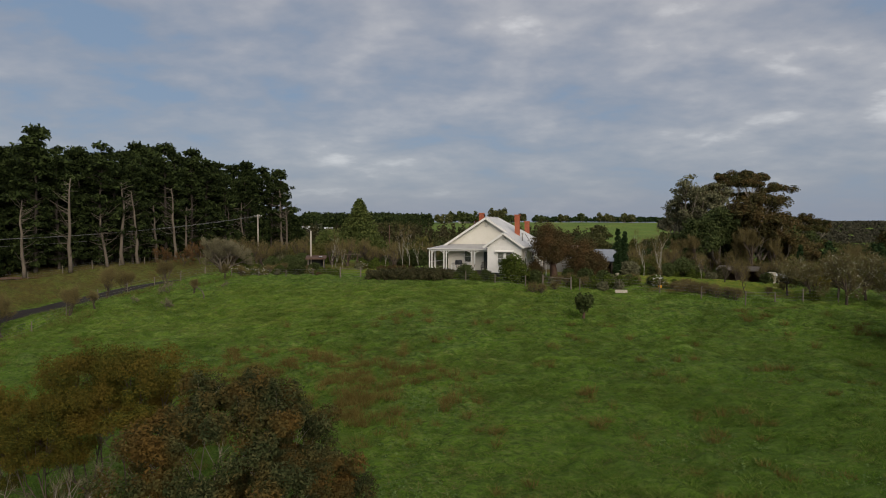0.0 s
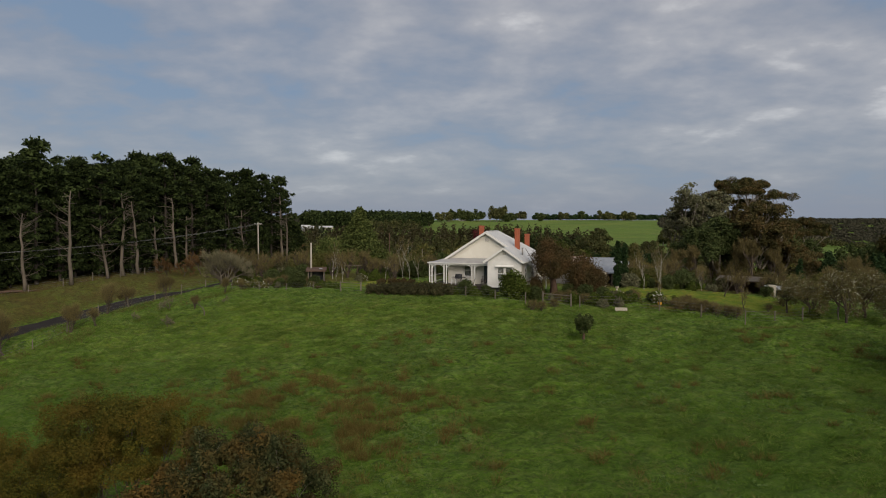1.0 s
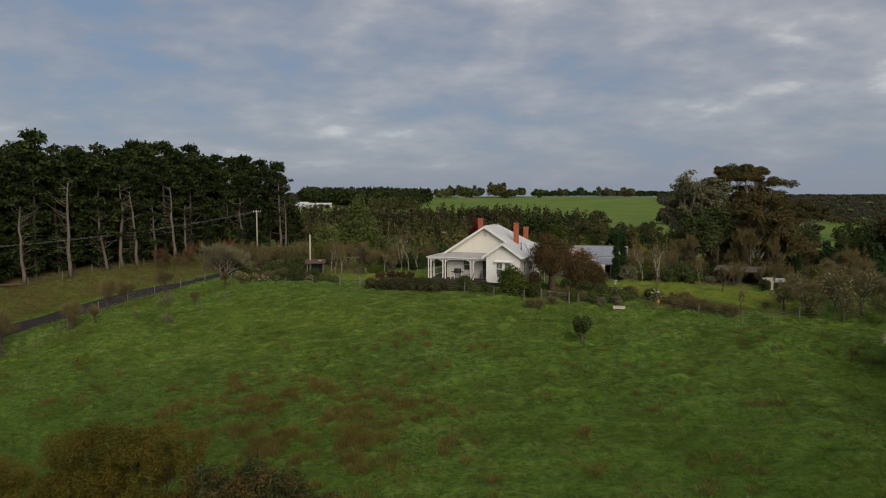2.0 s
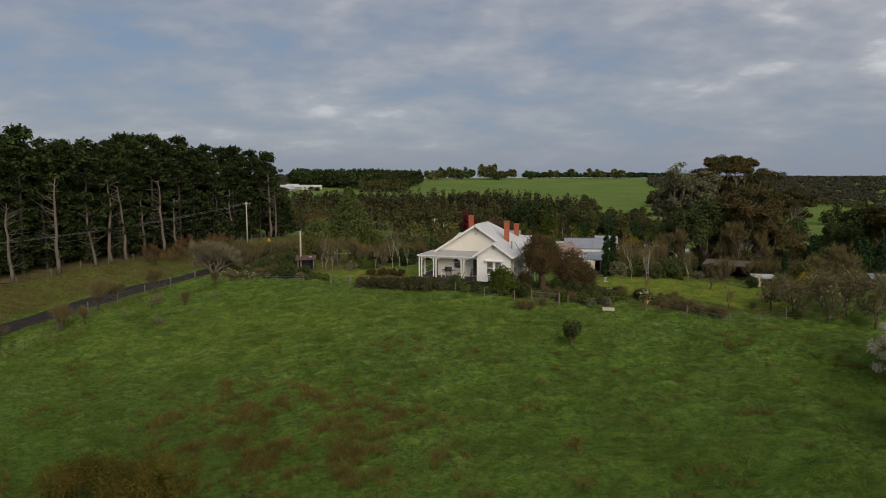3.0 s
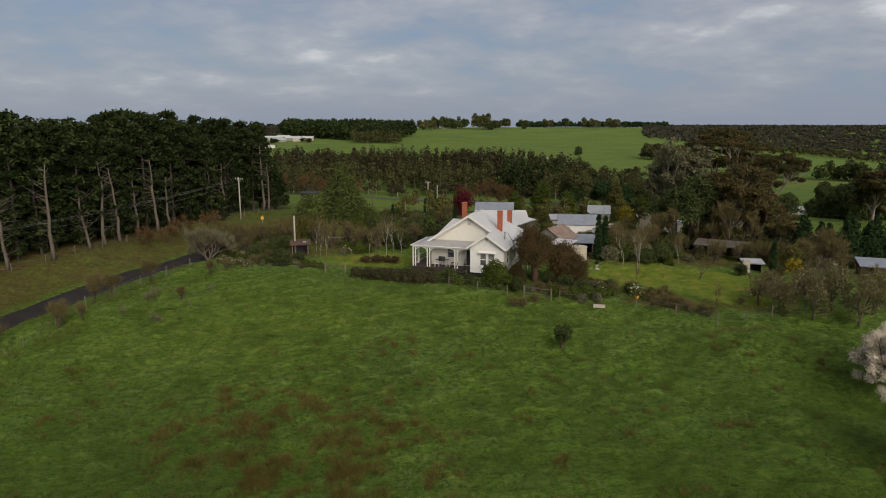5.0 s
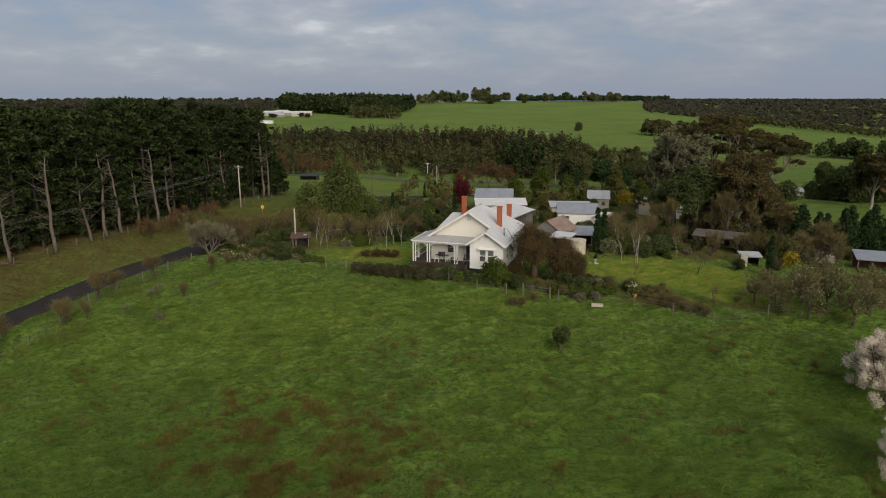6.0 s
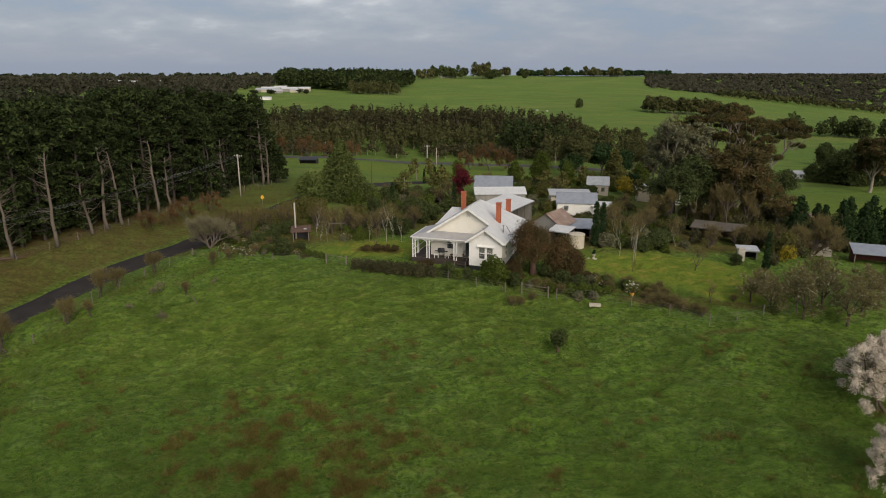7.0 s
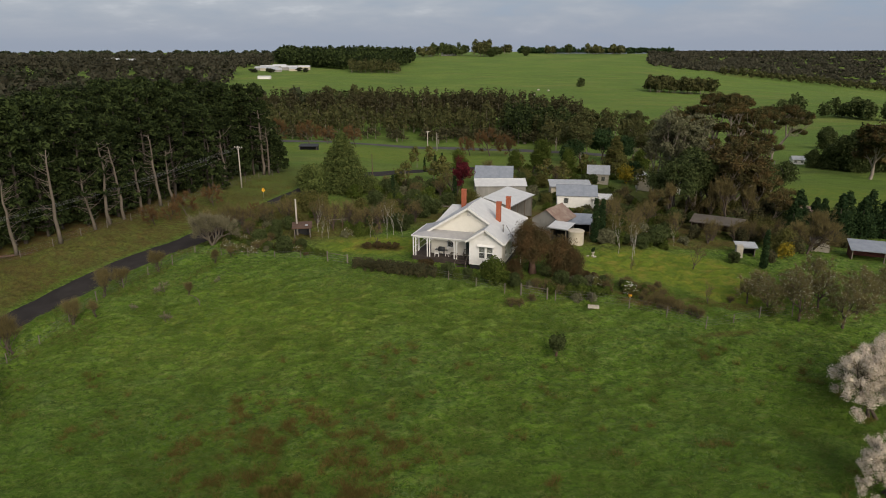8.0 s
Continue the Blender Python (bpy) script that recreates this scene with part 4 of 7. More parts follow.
def place(proto, spots, seed=1):
    """Sets the built thing at the first spot (x, y, scale[, turn]) and copies of it at the rest."""
    rng = random.Random(seed)
    made = []
    for i, s in enumerate(spots):
        m = on_ground(s[0], s[1], s[3] if len(s) > 3 else rng.uniform(0, 360), s[2])
        if i == 0:
            proto.matrix_basis = m
            made.append(proto)
        else:
            made.append(copy_thing_scaled(proto, m))
    return made


def copy_thing_scaled(ob, m):
    """copy_thing keeps ob's own scale; undo it first, so that m's scale holds."""
    return copy_thing(ob, m @ Matrix.Diagonal((1 / ob.scale[0], 1 / ob.scale[1], 1 / ob.scale[2], 1)))

# ---- the house ----
# local axes: x along the front to the right, y back, z up from the ground
HOUSE = pose(-1.77, 75.96, 0.42, 0, 0, -20)
house = thing("house", "cream weatherboard farmhouse with a pale steel roof and a corner verandah", "house", HOUSE)
FLOOR, EAVE, RIDGE = 0.78, 3.62, 6.85
X0, X1, Y0, Y1 = 1.9, 11.4, 1.75, 10.9  # main walls
BX0, BX1, BY0 = 7.55, 11.4, -1.05  # front room that comes forward


def boards(geo, p, q, z0, z1, out, holes=(), top=None, step=0.16, thick=0.12):
    """A lapped weatherboard wall from p to q. out: the outward normal; holes: (from, to, sill, head) along the wall; top: height above z1 as a function of the way along."""
    p, q, out = np.array(p, float), np.array(q, float), np.array(out, float)
    ln = np.linalg.norm(q - p)
    d = (q - p) / ln
    zz = z0
    while zz < (z1 if top is None else z1 + top(None)) - 1e-3:
        hi = min(zz + step, z1 if top is None else 99)
        mid = (zz + hi) / 2
        if top is None or mid <= z1:
            spans = [(0.0, ln)]
        else:
            a, b = top(mid - z1)
            spans = [(a, b)] if b > a else []
        for h0, h1, s0, s1 in holes:
            if s0 < mid < s1:
                spans = [s for a, b in spans for s in ((a, min(b, h0)), (max(a, h1), b)) if s[1] > s[0] + 0.01]
        for a, b in spans:
            u, w = p + d * a, p + d * b
            v = []
            for e, o, z in ((u, 0.028, zz), (w, 0.028, zz), (w, 0.006, hi), (u, 0.006, hi), (u, -thick, zz), (w, -thick, zz), (w, -thick, hi), (u, -thick, hi)):
                v.append((*(e + out * o), z))
            geo.add(v, [(0, 1, 2, 3), (5, 4, 7, 6), (0, 4, 5, 1), (3, 2, 6, 7), (0, 3, 7, 4), (1, 5, 6, 2)])
        zz = hi
    return geo


def gable_top(half, rise, centre):
    def f(z):
        if z is None:
            return rise - 0.05
        k = half * (1 - z / rise)
        return centre - k, centre + k
    return f


def sash(parent, p, d, out, w, z0, z1, split=True, name="window"):
    """A sash window in a wall: frame, sill, panes, and a dim room behind."""
    p, d, out = np.array((*p, 0.0)), np.array((*d, 0.0)), np.array((*out, 0.0))
    up = np.array((0, 0, 1.0))
    frame_geo = Geo()
    t = 0.07
    for a, b in (((0, z0), (0, z1)), ((w, z0), (w, z1)), ((0, z1), (w, z1)), ((0, z0), (w, z0)), ((0, (z0 + z1) / 2), (w, (z0 + z1) / 2))):
        frame_geo.beam(p + d * a[0] + up * a[1] + out * 0.02, p + d * b[0] + up * b[1] + out * 0.02, t, t)
    win = part(name, frame_geo, "white", parent, "white-painted timber sash")
    for lo, hi in ((z0, (z0 + z1) / 2), ((z0 + z1) / 2, z1)):
        c = [p + d * 0.03 + up * (lo + 0.03), p + d * (w - 0.03) + up * (lo + 0.03), p + d * (w - 0.03) + up * (hi - 0.03), p + d * 0.03 + up * (hi - 0.03)]
        v = c + [x - out * 0.008 for x in c]
        part("pane", Geo().add(v, [(0, 1, 2, 3), (7, 6, 5, 4), (0, 4, 5, 1), (2, 6, 7, 3), (1, 5, 6, 2), (3, 7, 4, 0)]), "glass", win, "dark reflecting glass")
    part("sill", Geo().beam(p - d * 0.06 + up * (z0 - 0.06) + out * 0.06, p + d * (w + 0.06) + up * (z0 - 0.06) + out * 0.06, 0.14, 0.05), "white", win)
    blind = [p + d * 0.03 + up * (z1 - 0.03) - out * 0.07, p + d * (w - 0.03) + up * (z1 - 0.03) - out * 0.07, p + d * (w - 0.03) + up * (z1 - 0.45 * (z1 - z0)) - out * 0.07, p + d * 0.03 + up * (z1 - 0.45 * (z1 - z0)) - out * 0.07]
    v = blind + [x - out * 0.01 for x in blind]
    part("blind", Geo().add(v, [(3, 2, 1, 0), (4, 5, 6, 7), (0, 1, 5, 4), (2, 3, 7, 6), (1, 2, 6, 5), (3, 0, 4, 7)]), "curtain", win, "half-drawn pale blind")
    return win


# walls
wall = Geo()
boards(wall, (X0, Y0), (BX0, Y0), FLOOR - 0.1, EAVE, (0, -1), [(2.05, 2.85, FLOOR + 0.85, FLOOR + 2.2), (4.35, 5.35, FLOOR, FLOOR + 2.15)])
part("wall_front", wall, "board", house, "cream weatherboards")
half = (X1 - X0) / 2 + 0.1
wall = boards(Geo(), (X0, Y0 - 0.02), (X1, Y0 - 0.02), EAVE - 0.1, EAVE, (0, -1), top=gable_top(half, RIDGE - EAVE - 0.25, half - 0.1))
gable = part("gable_wall", Geo().slab([(X0 - 0.02, Y0 + 0.10, EAVE - 0.1), (X1 + 0.02, Y0 + 0.10, EAVE - 0.1), ((X0 + X1) / 2, Y0 + 0.10, RIDGE - 0.3)], 0.06), "board", house, "cream weatherboard gable")
for v, f in zip(wall.v, wall.f):
    part("weatherboard", Geo().add(v, f - f.min()), "board", gable)
part("wall_left", boards(Geo(), (X0, Y1), (X0, Y0), FLOOR - 0.1, EAVE, (-1, 0), [(6.2, 7.0, FLOOR + 0.8, FLOOR + 2.1)]), "board", house)
part("wall_right", boards(Geo(), (X1, BY0), (X1, Y1), FLOOR - 0.1, EAVE, (1, 0), [(1.6, 2.6, FLOOR + 0.8, FLOOR + 2.2), (5.2, 6.1, FLOOR + 0.8, FLOOR + 2.2), (8.6, 9.5, FLOOR + 0.8, FLOOR + 2.2)]), "board", house)
part("wall_back", boards(Geo(), (X1, Y1), (X0, Y1), FLOOR - 0.1, EAVE, (0, 1)), "board", house)
bay = boards(Geo(), (BX0, BY0), (BX1, BY0), FLOOR - 0.1, EAVE, (0, -1), [(1.15, 1.88, FLOOR + 0.75, FLOOR + 2.15), (2.08, 2.81, FLOOR + 0.75, FLOOR + 2.15)])
bhalf = (BX1 - BX0) / 2
boards(bay, (BX0, BY0 - 0.001), (BX1, BY0 - 0.001), EAVE, EAVE, (0, -1), top=gable_top(bhalf + 0.1, 1.35, bhalf))
part("wall_front", bay, "white", house, "white weatherboard front of the projecting room")
part("wall_left", boards(Geo(), (BX0, Y0), (BX0, BY0), FLOOR - 0.1, EAVE, (-1, 0)), "board", house)
part("floor", Geo().box(X0, X1, Y0, Y1, FLOOR - 0.15, FLOOR - 0.02).box(BX0, BX1, BY0, Y0 - 0.01, FLOOR - 0.15, FLOOR - 0.02), "deck", house)
base = Geo().box(BX0 + 0.1, BX1 - 0.1, BY0 + 0.1, BY0 + 0.2, -0.3, FLOOR - 0.16).box(BX0 + 0.1, BX0 + 0.2, BY0 + 0.2, Y0, -0.3, FLOOR - 0.16)
base.box(X1 - 0.2, X1 - 0.1, BY0 + 0.2, Y1, -0.3, FLOOR - 0.16).box(X0 + 0.1, X0 + 0.2, Y0, Y1, -0.3, FLOOR - 0.16)
part("base", base, "dark", house, "dark stump skirting")

# roofs
o, ty = 0.42, 0.06
ex0, ex1, ey0, ey1 = X0 - o, X1 + o, Y0 - 0.55, Y1 + o
cx, ez = (ex0 + ex1) / 2, EAVE - 0.06
hy = ey1 - (cx - ex0) * 0.86
part("roof_slope", Geo().slab([(ex0, ey0, ez), (cx, ey0, RIDGE), (cx, hy, RIDGE), (ex0, ey1, ez)], ty), "roof_white", house, "pale painted corrugated steel")
part("roof_slope", Geo().slab([(ex1, ey0, ez), (cx, ey0, RIDGE), (cx, hy, RIDGE), (ex1, ey1, ez)], ty), "roof_white", house, "pale painted corrugated steel")
part("roof_hip", Geo().slab([(ex0, ey1, ez), (cx, hy, RIDGE), (ex1, ey1, ez)], ty), "roof_white", house)
part("ridge_cap", rod((cx, ey0, RIDGE + 0.01), (cx, hy, RIDGE + 0.01), 0.07).tube([(cx, hy, RIDGE), (ex1, ey1, ez)], [0.06, 0.06], 6).tube([(cx, hy, RIDGE), (ex0, ey1, ez)], [0.06, 0.06], 6), "roof_white", house, smooth=True)
for s, xe in ((-1, ex0), (1, ex1)):
    part("barge_board", Geo().beam((xe - s * 0.02, ey0 - 0.03, ez - 0.10), (cx, ey0 - 0.03, RIDGE - 0.10), 0.05, 0.24), "white", house, "white barge board")
    part("gutter", Geo().beam((xe + s * 0.05, ey0 + (0.1 if s < 0 else 1.2), ez - 0.05), (xe + s * 0.05, ey1, ez - 0.05), 0.12, 0.11), "white", house)
part("gutter", Geo().beam((ex0, ey1 + 0.05, ez - 0.05), (ex1, ey1 + 0.05, ez - 0.05), 0.12, 0.11), "white", house)
vent = part("gable_vent", Geo().box(cx - 0.2, cx + 0.2, Y0 - 0.10, Y0 - 0.04, RIDGE - 1.12, RIDGE - 0.62), "curtain", house, "louvred gable vent")
for i in range(5):
    part("louvre", Geo().box(cx - 0.18, cx + 0.18, Y0 - 0.13, Y0 - 0.09, RIDGE - 1.08 + i * 0.09, RIDGE - 1.03 + i * 0.09), "white", vent)
# the front room's own gable
bx0, bx1, by0 = BX0 - 0.38, BX1 + 0.38, BY0 - 0.45
bcx, bz, br = (bx0 + bx1) / 2, EAVE - 0.05, EAVE + 1.52
part("roof_slope", Geo().slab([(bx0, by0, bz), (bcx, by0, br), (bcx, 2.9, br), (bx0, 2.9, bz)], ty), "roof_white", house, "pale painted corrugated steel")
part("roof_slope", Geo().slab([(bx1, by0, bz), (bcx, by0, br), (bcx, 2.9, br), (bx1, 2.9, bz)], ty), "roof_white", house, "pale painted corrugated steel")
for xe in (bx0, bx1):
    part("barge_board", Geo().beam((xe, by0 - 0.03, bz - 0.10), (bcx, by0 - 0.03, br - 0.10), 0.05, 0.22), "white", house, "white barge board")
part("gutter", Geo().beam((bx1 + 0.05, by0, bz - 0.05), (bx1 + 0.05, Y0, bz - 0.05), 0.12, 0.11), "white", house)
vent = part("gable_vent", Geo().box(bcx - 0.15, bcx + 0.15, BY0 - 0.10, BY0 - 0.03, br - 0.78, br - 0.42), "curtain", house, "small louvred gable vent")
for i in range(4):
    part("louvre", Geo().box(bcx - 0.13, bcx + 0.13, BY0 - 0.13, BY0 - 0.09, br - 0.74 + i * 0.085, br - 0.70 + i * 0.085), "white", vent)
# windows
for wx in (BX0 + 1.15, BX0 + 2.08):
    sash(house, (wx, BY0), (1, 0), (0, -1), 0.73, FLOOR + 0.75, FLOOR + 2.15)
hood = part("window_hood", Geo().slab([(BX0 + 0.95, BY0 - 0.32, FLOOR + 2.25), (BX0 + 3.0, BY0 - 0.32, FLOOR + 2.25), (BX0 + 3.0, BY0 - 0.03, FLOOR + 2.45), (BX0 + 0.95, BY0 - 0.03, FLOOR + 2.45)], 0.04), "white", house, "white sloping window hood")
for hx in (BX0 + 1.0, BX0 + 2.95):
    part("bracket", Geo().beam((hx, BY0 - 0.03, FLOOR + 1.9), (hx, BY0 - 0.28, FLOOR + 2.22), 0.05, 0.05), "white", hood)
sash(house, (X0 + 2.05, Y0), (1, 0), (0, -1), 0.8, FLOOR + 0.85, FLOOR + 2.2)
sash(house, (X0, Y1 - 6.2), (0, -1), (-1, 0), 0.8, FLOOR + 0.8, FLOOR + 2.1)
for wy, w in ((1.6, 1.0), (5.2, 0.9), (8.6, 0.9)):
    sash(house, (X1, BY0 + wy), (0, 1), (1, 0), w, FLOOR + 0.8, FLOOR + 2.2)
door = part("door", Geo().box(X0 + 4.40, X0 + 5.30, Y0 + 0.02, Y0 + 0.07, FLOOR, FLOOR + 2.1), "leaf_dark", house, "dark green front door in a white frame")
door.data.materials.clear()
door.data.materials.append(surface("dark_green_door_paint", (0.035, 0.055, 0.050), (0.060, 0.085, 0.078), 2.0, 0.5, 0.1, 20))
part("door_frame", Geo().beam((X0 + 4.35, Y0 - 0.02, FLOOR), (X0 + 4.35, Y0 - 0.02, FLOOR + 2.2), 0.1, 0.1).beam((X0 + 5.35, Y0 - 0.02, FLOOR), (X0 + 5.35, Y0 - 0.02, FLOOR + 2.2), 0.1, 0.1).beam((X0 + 4.3, Y0 - 0.02, FLOOR + 2.2), (X0 + 5.4, Y0 - 0.02, FLOOR + 2.2), 0.1, 0.1), "white", door)
part("handle", rod((X0 + 4.5, Y0 - 0.05, FLOOR + 1.0), (X0 + 4.62, Y0 - 0.05, FLOOR + 1.0), 0.02), "metal", door)

# verandah round the front and the left corner
VZ, VT, VB = 3.24, EAVE + 0.12, 9.2
part("verandah_roof", Geo().slab([(0, 0, VZ), (BX0 - 0.02, 0, VZ), (BX0 - 0.02, Y0 - 0.05, VT), (X0 - 0.05, Y0 - 0.05, VT)], 0.05), "roof_grey", house, "grey corrugated verandah roof")
part("verandah_roof", Geo().slab([(0, 0, VZ), (X0 - 0.05, Y0 - 0.05, VT), (X0 - 0.05, 5.6, VT), (0, 5.6, VZ)], 0.05), "roof_grey", house, "grey corrugated verandah roof")
part("verandah_beam", Geo().beam((0.1, 0.12, VZ - 0.17), (BX0, 0.12, VZ - 0.17), 0.09, 0.17).beam((0.12, 0.1, VZ - 0.17), (0.12, 5.6, VZ - 0.17), 0.09, 0.17), "white", house)
part("gutter", Geo().beam((-0.06, -0.05, VZ - 0.03), (BX0, -0.05, VZ - 0.03), 0.11, 0.10).beam((-0.05, 0.02, VZ - 0.03), (-0.05, 5.6, VZ - 0.03), 0.11, 0.10), "white", house)
deck = part("verandah_deck", Geo().box(0.0, BX0, 0.0, Y0 - 0.03, FLOOR - 0.24, FLOOR - 0.10).box(0.0, X0 - 0.03, Y0 - 0.03, 5.6, FLOOR - 0.24, FLOOR - 0.10), "deck", house, "dark stained deck")
for i in range(16):
    part("plank", Geo().box(0.0, BX0, 0.012 + i * 0.108, 0.108 + i * 0.108, FLOOR - 0.10, FLOOR - 0.075), "deck", deck)
part("deck_skirt", Geo().box(0.05, BX0, 0.04, 0.08, -0.3, FLOOR - 0.25).box(0.05, 0.09, 0.09, 5.6, -0.3, FLOOR - 0.25), "deck", house, "dark boards under the deck")


def bracket(x, y, dx, dy):
    """A curved verandah bracket that springs from a post to the beam."""
    pts = []
    for a in np.linspace(0, math.pi / 2, 7):
        k = 0.5 * (1 - math.cos(a))
        pts.append((x + dx * k, y + dy * k, VZ - 0.82 + 0.55 * math.sin(a)))
    g = Geo()
    for a, b in zip(pts[:-1], pts[1:]):
        g.beam(a, b, 0.05, 0.07)
    return g


front_posts = [0.16, 0.46, 1.95, 2.25, 5.35, 5.65]
for x in front_posts:
    post = part("post", Geo().beam((x, 0.12, FLOOR - 0.1), (x, 0.12, VZ - 0.24), 0.11, 0.11), "white", house, "white square verandah post")
    part("collar", Geo().box(x - 0.08, x + 0.08, 0.04, 0.20, VZ - 0.95, VZ - 0.88), "white", post)
    s = 1 if x in (0.46, 2.25, 5.65) else -1
    if x > 0.2:
        part("bracket", bracket(x, 0.12, s, 0), "white", post)
part("post", Geo().beam((BX0 - 0.1, 0.12, FLOOR - 0.1), (BX0 - 0.1, 0.12, VZ - 0.24), 0.11, 0.11), "white", house, "white square verandah post")
for y in (1.9, 2.2, 5.3):
    post = part("post", Geo().beam((0.12, y, FLOOR - 0.1), (0.12, y, VZ - 0.24), 0.11, 0.11), "white", house, "white square verandah post")
    part("bracket", bracket(0.12, y, 0, -1 if y == 1.9 else 1), "white", post)
for (xa, ya), (xb, yb) in (((0.12, 0.12), (0.12, 1.9)), ((0.12, 2.2), (0.12, 5.3))):
    rail = part("railing", Geo().beam((xa, ya, FLOOR + 0.85), (xb, yb, FLOOR + 0.85), 0.05, 0.06), "white", house)
    part("bottom_rail", Geo().beam((xa, ya, FLOOR + 0.12), (xb, yb, FLOOR + 0.12), 0.04, 0.05), "white", rail)
    n = int(math.hypot(xb - xa, yb - ya) / 0.28)
    for i in range(1, n):
        part("baluster", Geo().beam((xa + (xb - xa) * i / n, ya + (yb - ya) * i / n, FLOOR + 0.12), (xa + (xb - xa) * i / n, ya + (yb - ya) * i / n, FLOOR + 0.85), 0.025, 0.025), "timber", rail)
steps = part("front_steps", Geo().box(5.8, 7.1, -0.32, -0.01, 0.30, 0.47), "deck", house, "dark wooden front steps with pale handrails")
for i, (za, zb) in enumerate(((-0.2, 0.14), (-0.35, -0.03))):
    part("step", Geo().box(5.8, 7.1, -0.33 - 0.32 * (i + 1), -0.325 - 0.32 * i, za, zb + 0.01), "deck", steps)
for x in (5.8, 7.1):
    part("handrail", Geo().beam((x, -0.05, FLOOR + 0.75), (x, -1.1, 0.75), 0.05, 0.06).beam((x, -1.1, -0.3), (x, -1.1, 0.75), 0.08, 0.08), "timber", steps)

# chimneys


def chimney(x, y, z0, z1, w=0.52):
    c = part("chimney", Geo().box(x - w / 2, x + w / 2, y - w / 2, y + w / 2, z0, z1), "brick", house, "slender red brick chimney")
    part("cap", Geo().box(x - w / 2 - 0.03, x + w / 2 + 0.03, y - w / 2 - 0.03, y + w / 2 + 0.03, z1 - 0.42, z1 - 0.28).box(x - w / 2 - 0.05, x + w / 2 + 0.05, y - w / 2 - 0.05, y + w / 2 + 0.05, z1, z1 + 0.14), "brick", c)
    rows = int((z1 - 0.45 - max(z0, z1 - 2.2)) / 0.172)
    for i in range(rows):
        z = z1 - 0.50 - i * 0.172
        part("course", Geo().box(x - w / 2 - 0.006, x + w / 2 + 0.006, y - w / 2 - 0.006, y + w / 2 + 0.006, z - 0.076, z), "brick", c)


chimney(9.75, 3.9, 4.4, 7.05)
chimney(4.1, 8.2, 4.0, 7.35)
chimney(9.5, 10.2, 3.2, 6.3)

# left rear wing
part("wall_left", boards(Geo(), (1.55, 11.6), (1.55, 6.2), FLOOR - 0.1, EAVE - 0.05, (-1, 0), [(2.2, 3.1, FLOOR + 0.8, FLOOR + 2.0)]), "board", house)
part("wall_front", boards(Geo(), (1.55, 6.2), (X0 - 0.15, 6.2), FLOOR - 0.1, EAVE - 0.05, (0, -1)), "board", house)
part("roof_slope", Geo().slab([(1.15, 5.75, 3.55), (4.6, 5.75, 3.55), (4.6, 8.9, 5.25), (2.35, 8.9, 5.25)], ty), "roof_white", house, "pale painted corrugated steel")
part("roof_slope", Geo().slab([(1.15, 12.05, 3.55), (4.6, 12.05, 3.55), (4.6, 8.9, 5.25), (2.35, 8.9, 5.25)], ty), "roof_white", house, "pale painted corrugated steel")
part("roof_hip", Geo().slab([(1.15, 5.75, 3.55), (2.35, 8.9, 5.25), (1.15, 12.05, 3.55)], ty), "roof_white", house)
part("gutter", Geo().beam((1.11, 5.7, 3.5), (1.6, 5.7, 3.5), 0.12, 0.11).beam((1.11, 5.75, 3.5), (1.11, 12.0, 3.5), 0.12, 0.11), "white", house)
sash(house, (1.55, 9.4), (0, -1), (-1, 0), 0.9, FLOOR + 0.8, FLOOR + 2.0)
part("wall_back", boards(Geo(), (4.6, 11.6), (1.55, 11.6), FLOOR - 0.1, EAVE - 0.05, (0, 1)), "board", house)

# side porch with its small gable, flue and ramp rail on the right-hand wall
part("porch_roof", Geo().slab([(X1 + 0.1, 1.9, 3.25), (X1 + 1.7, 1.9, 2.55), (X1 + 1.7, 4.9, 2.55), (X1 + 0.1, 4.9, 3.25)], 0.05), "roof_white", house, "small lean-to porch roof")
for y in (2.0, 4.8):
    part("post", Geo().beam((X1 + 1.6, y, -0.3), (X1 + 1.6, y, 2.5), 0.1, 0.1), "white", house, "white square porch post")
part("barge_board", Geo().beam((X1 + 0.1, 1.87, 3.18), (X1 + 1.72, 1.87, 2.48), 0.05, 0.2), "white", house)
flue = part("flue", rod((10.9, 1.6, 4.2), (10.9, 1.6, 4.95), 0.08), "wall_tin", house, "grey metal flue pipe", smooth=True)
part("cowl", rod((10.9, 1.6, 4.95), (10.9, 1.6, 5.05), 0.12), "wall_tin", flue)
part("downpipe", rod((11.2, 1.75, 4.95), (12.1, 1.85, 3.5), 0.04), "wall_tin", house, "grey pipe down the roof")

# on the verandah


def house_spot(x, y, z=0.0, turn=0.0):
    return HOUSE @ pose(x, y, z, 0, 0, turn)


bbq = thing("barbecue", "black covered barbecue on a wheeled stand", "barbecue", house_spot(3.55, 0.75, FLOOR - 0.075))
part("lid", Geo().tube([(-0.35, 0, 0.95), (0.35, 0, 0.95)], [0.26, 0.26], 12), "dark", bbq, smooth=True)
part("body", Geo().box(-0.36, 0.36, -0.24, 0.24, 0.68, 0.94), "dark", bbq)
part("shelf", Geo().box(-0.78, -0.37, -0.2, 0.2, 0.80, 0.84).box(0.37, 0.78, -0.2, 0.2, 0.80, 0.84), "dark", bbq)
for x in (-0.3, 0.3):
    for y in (-0.2, 0.2):
        part("leg", Geo().box(x - 0.02, x + 0.02, y - 0.02, y + 0.02, 0.0, 0.68), "dark", bbq)


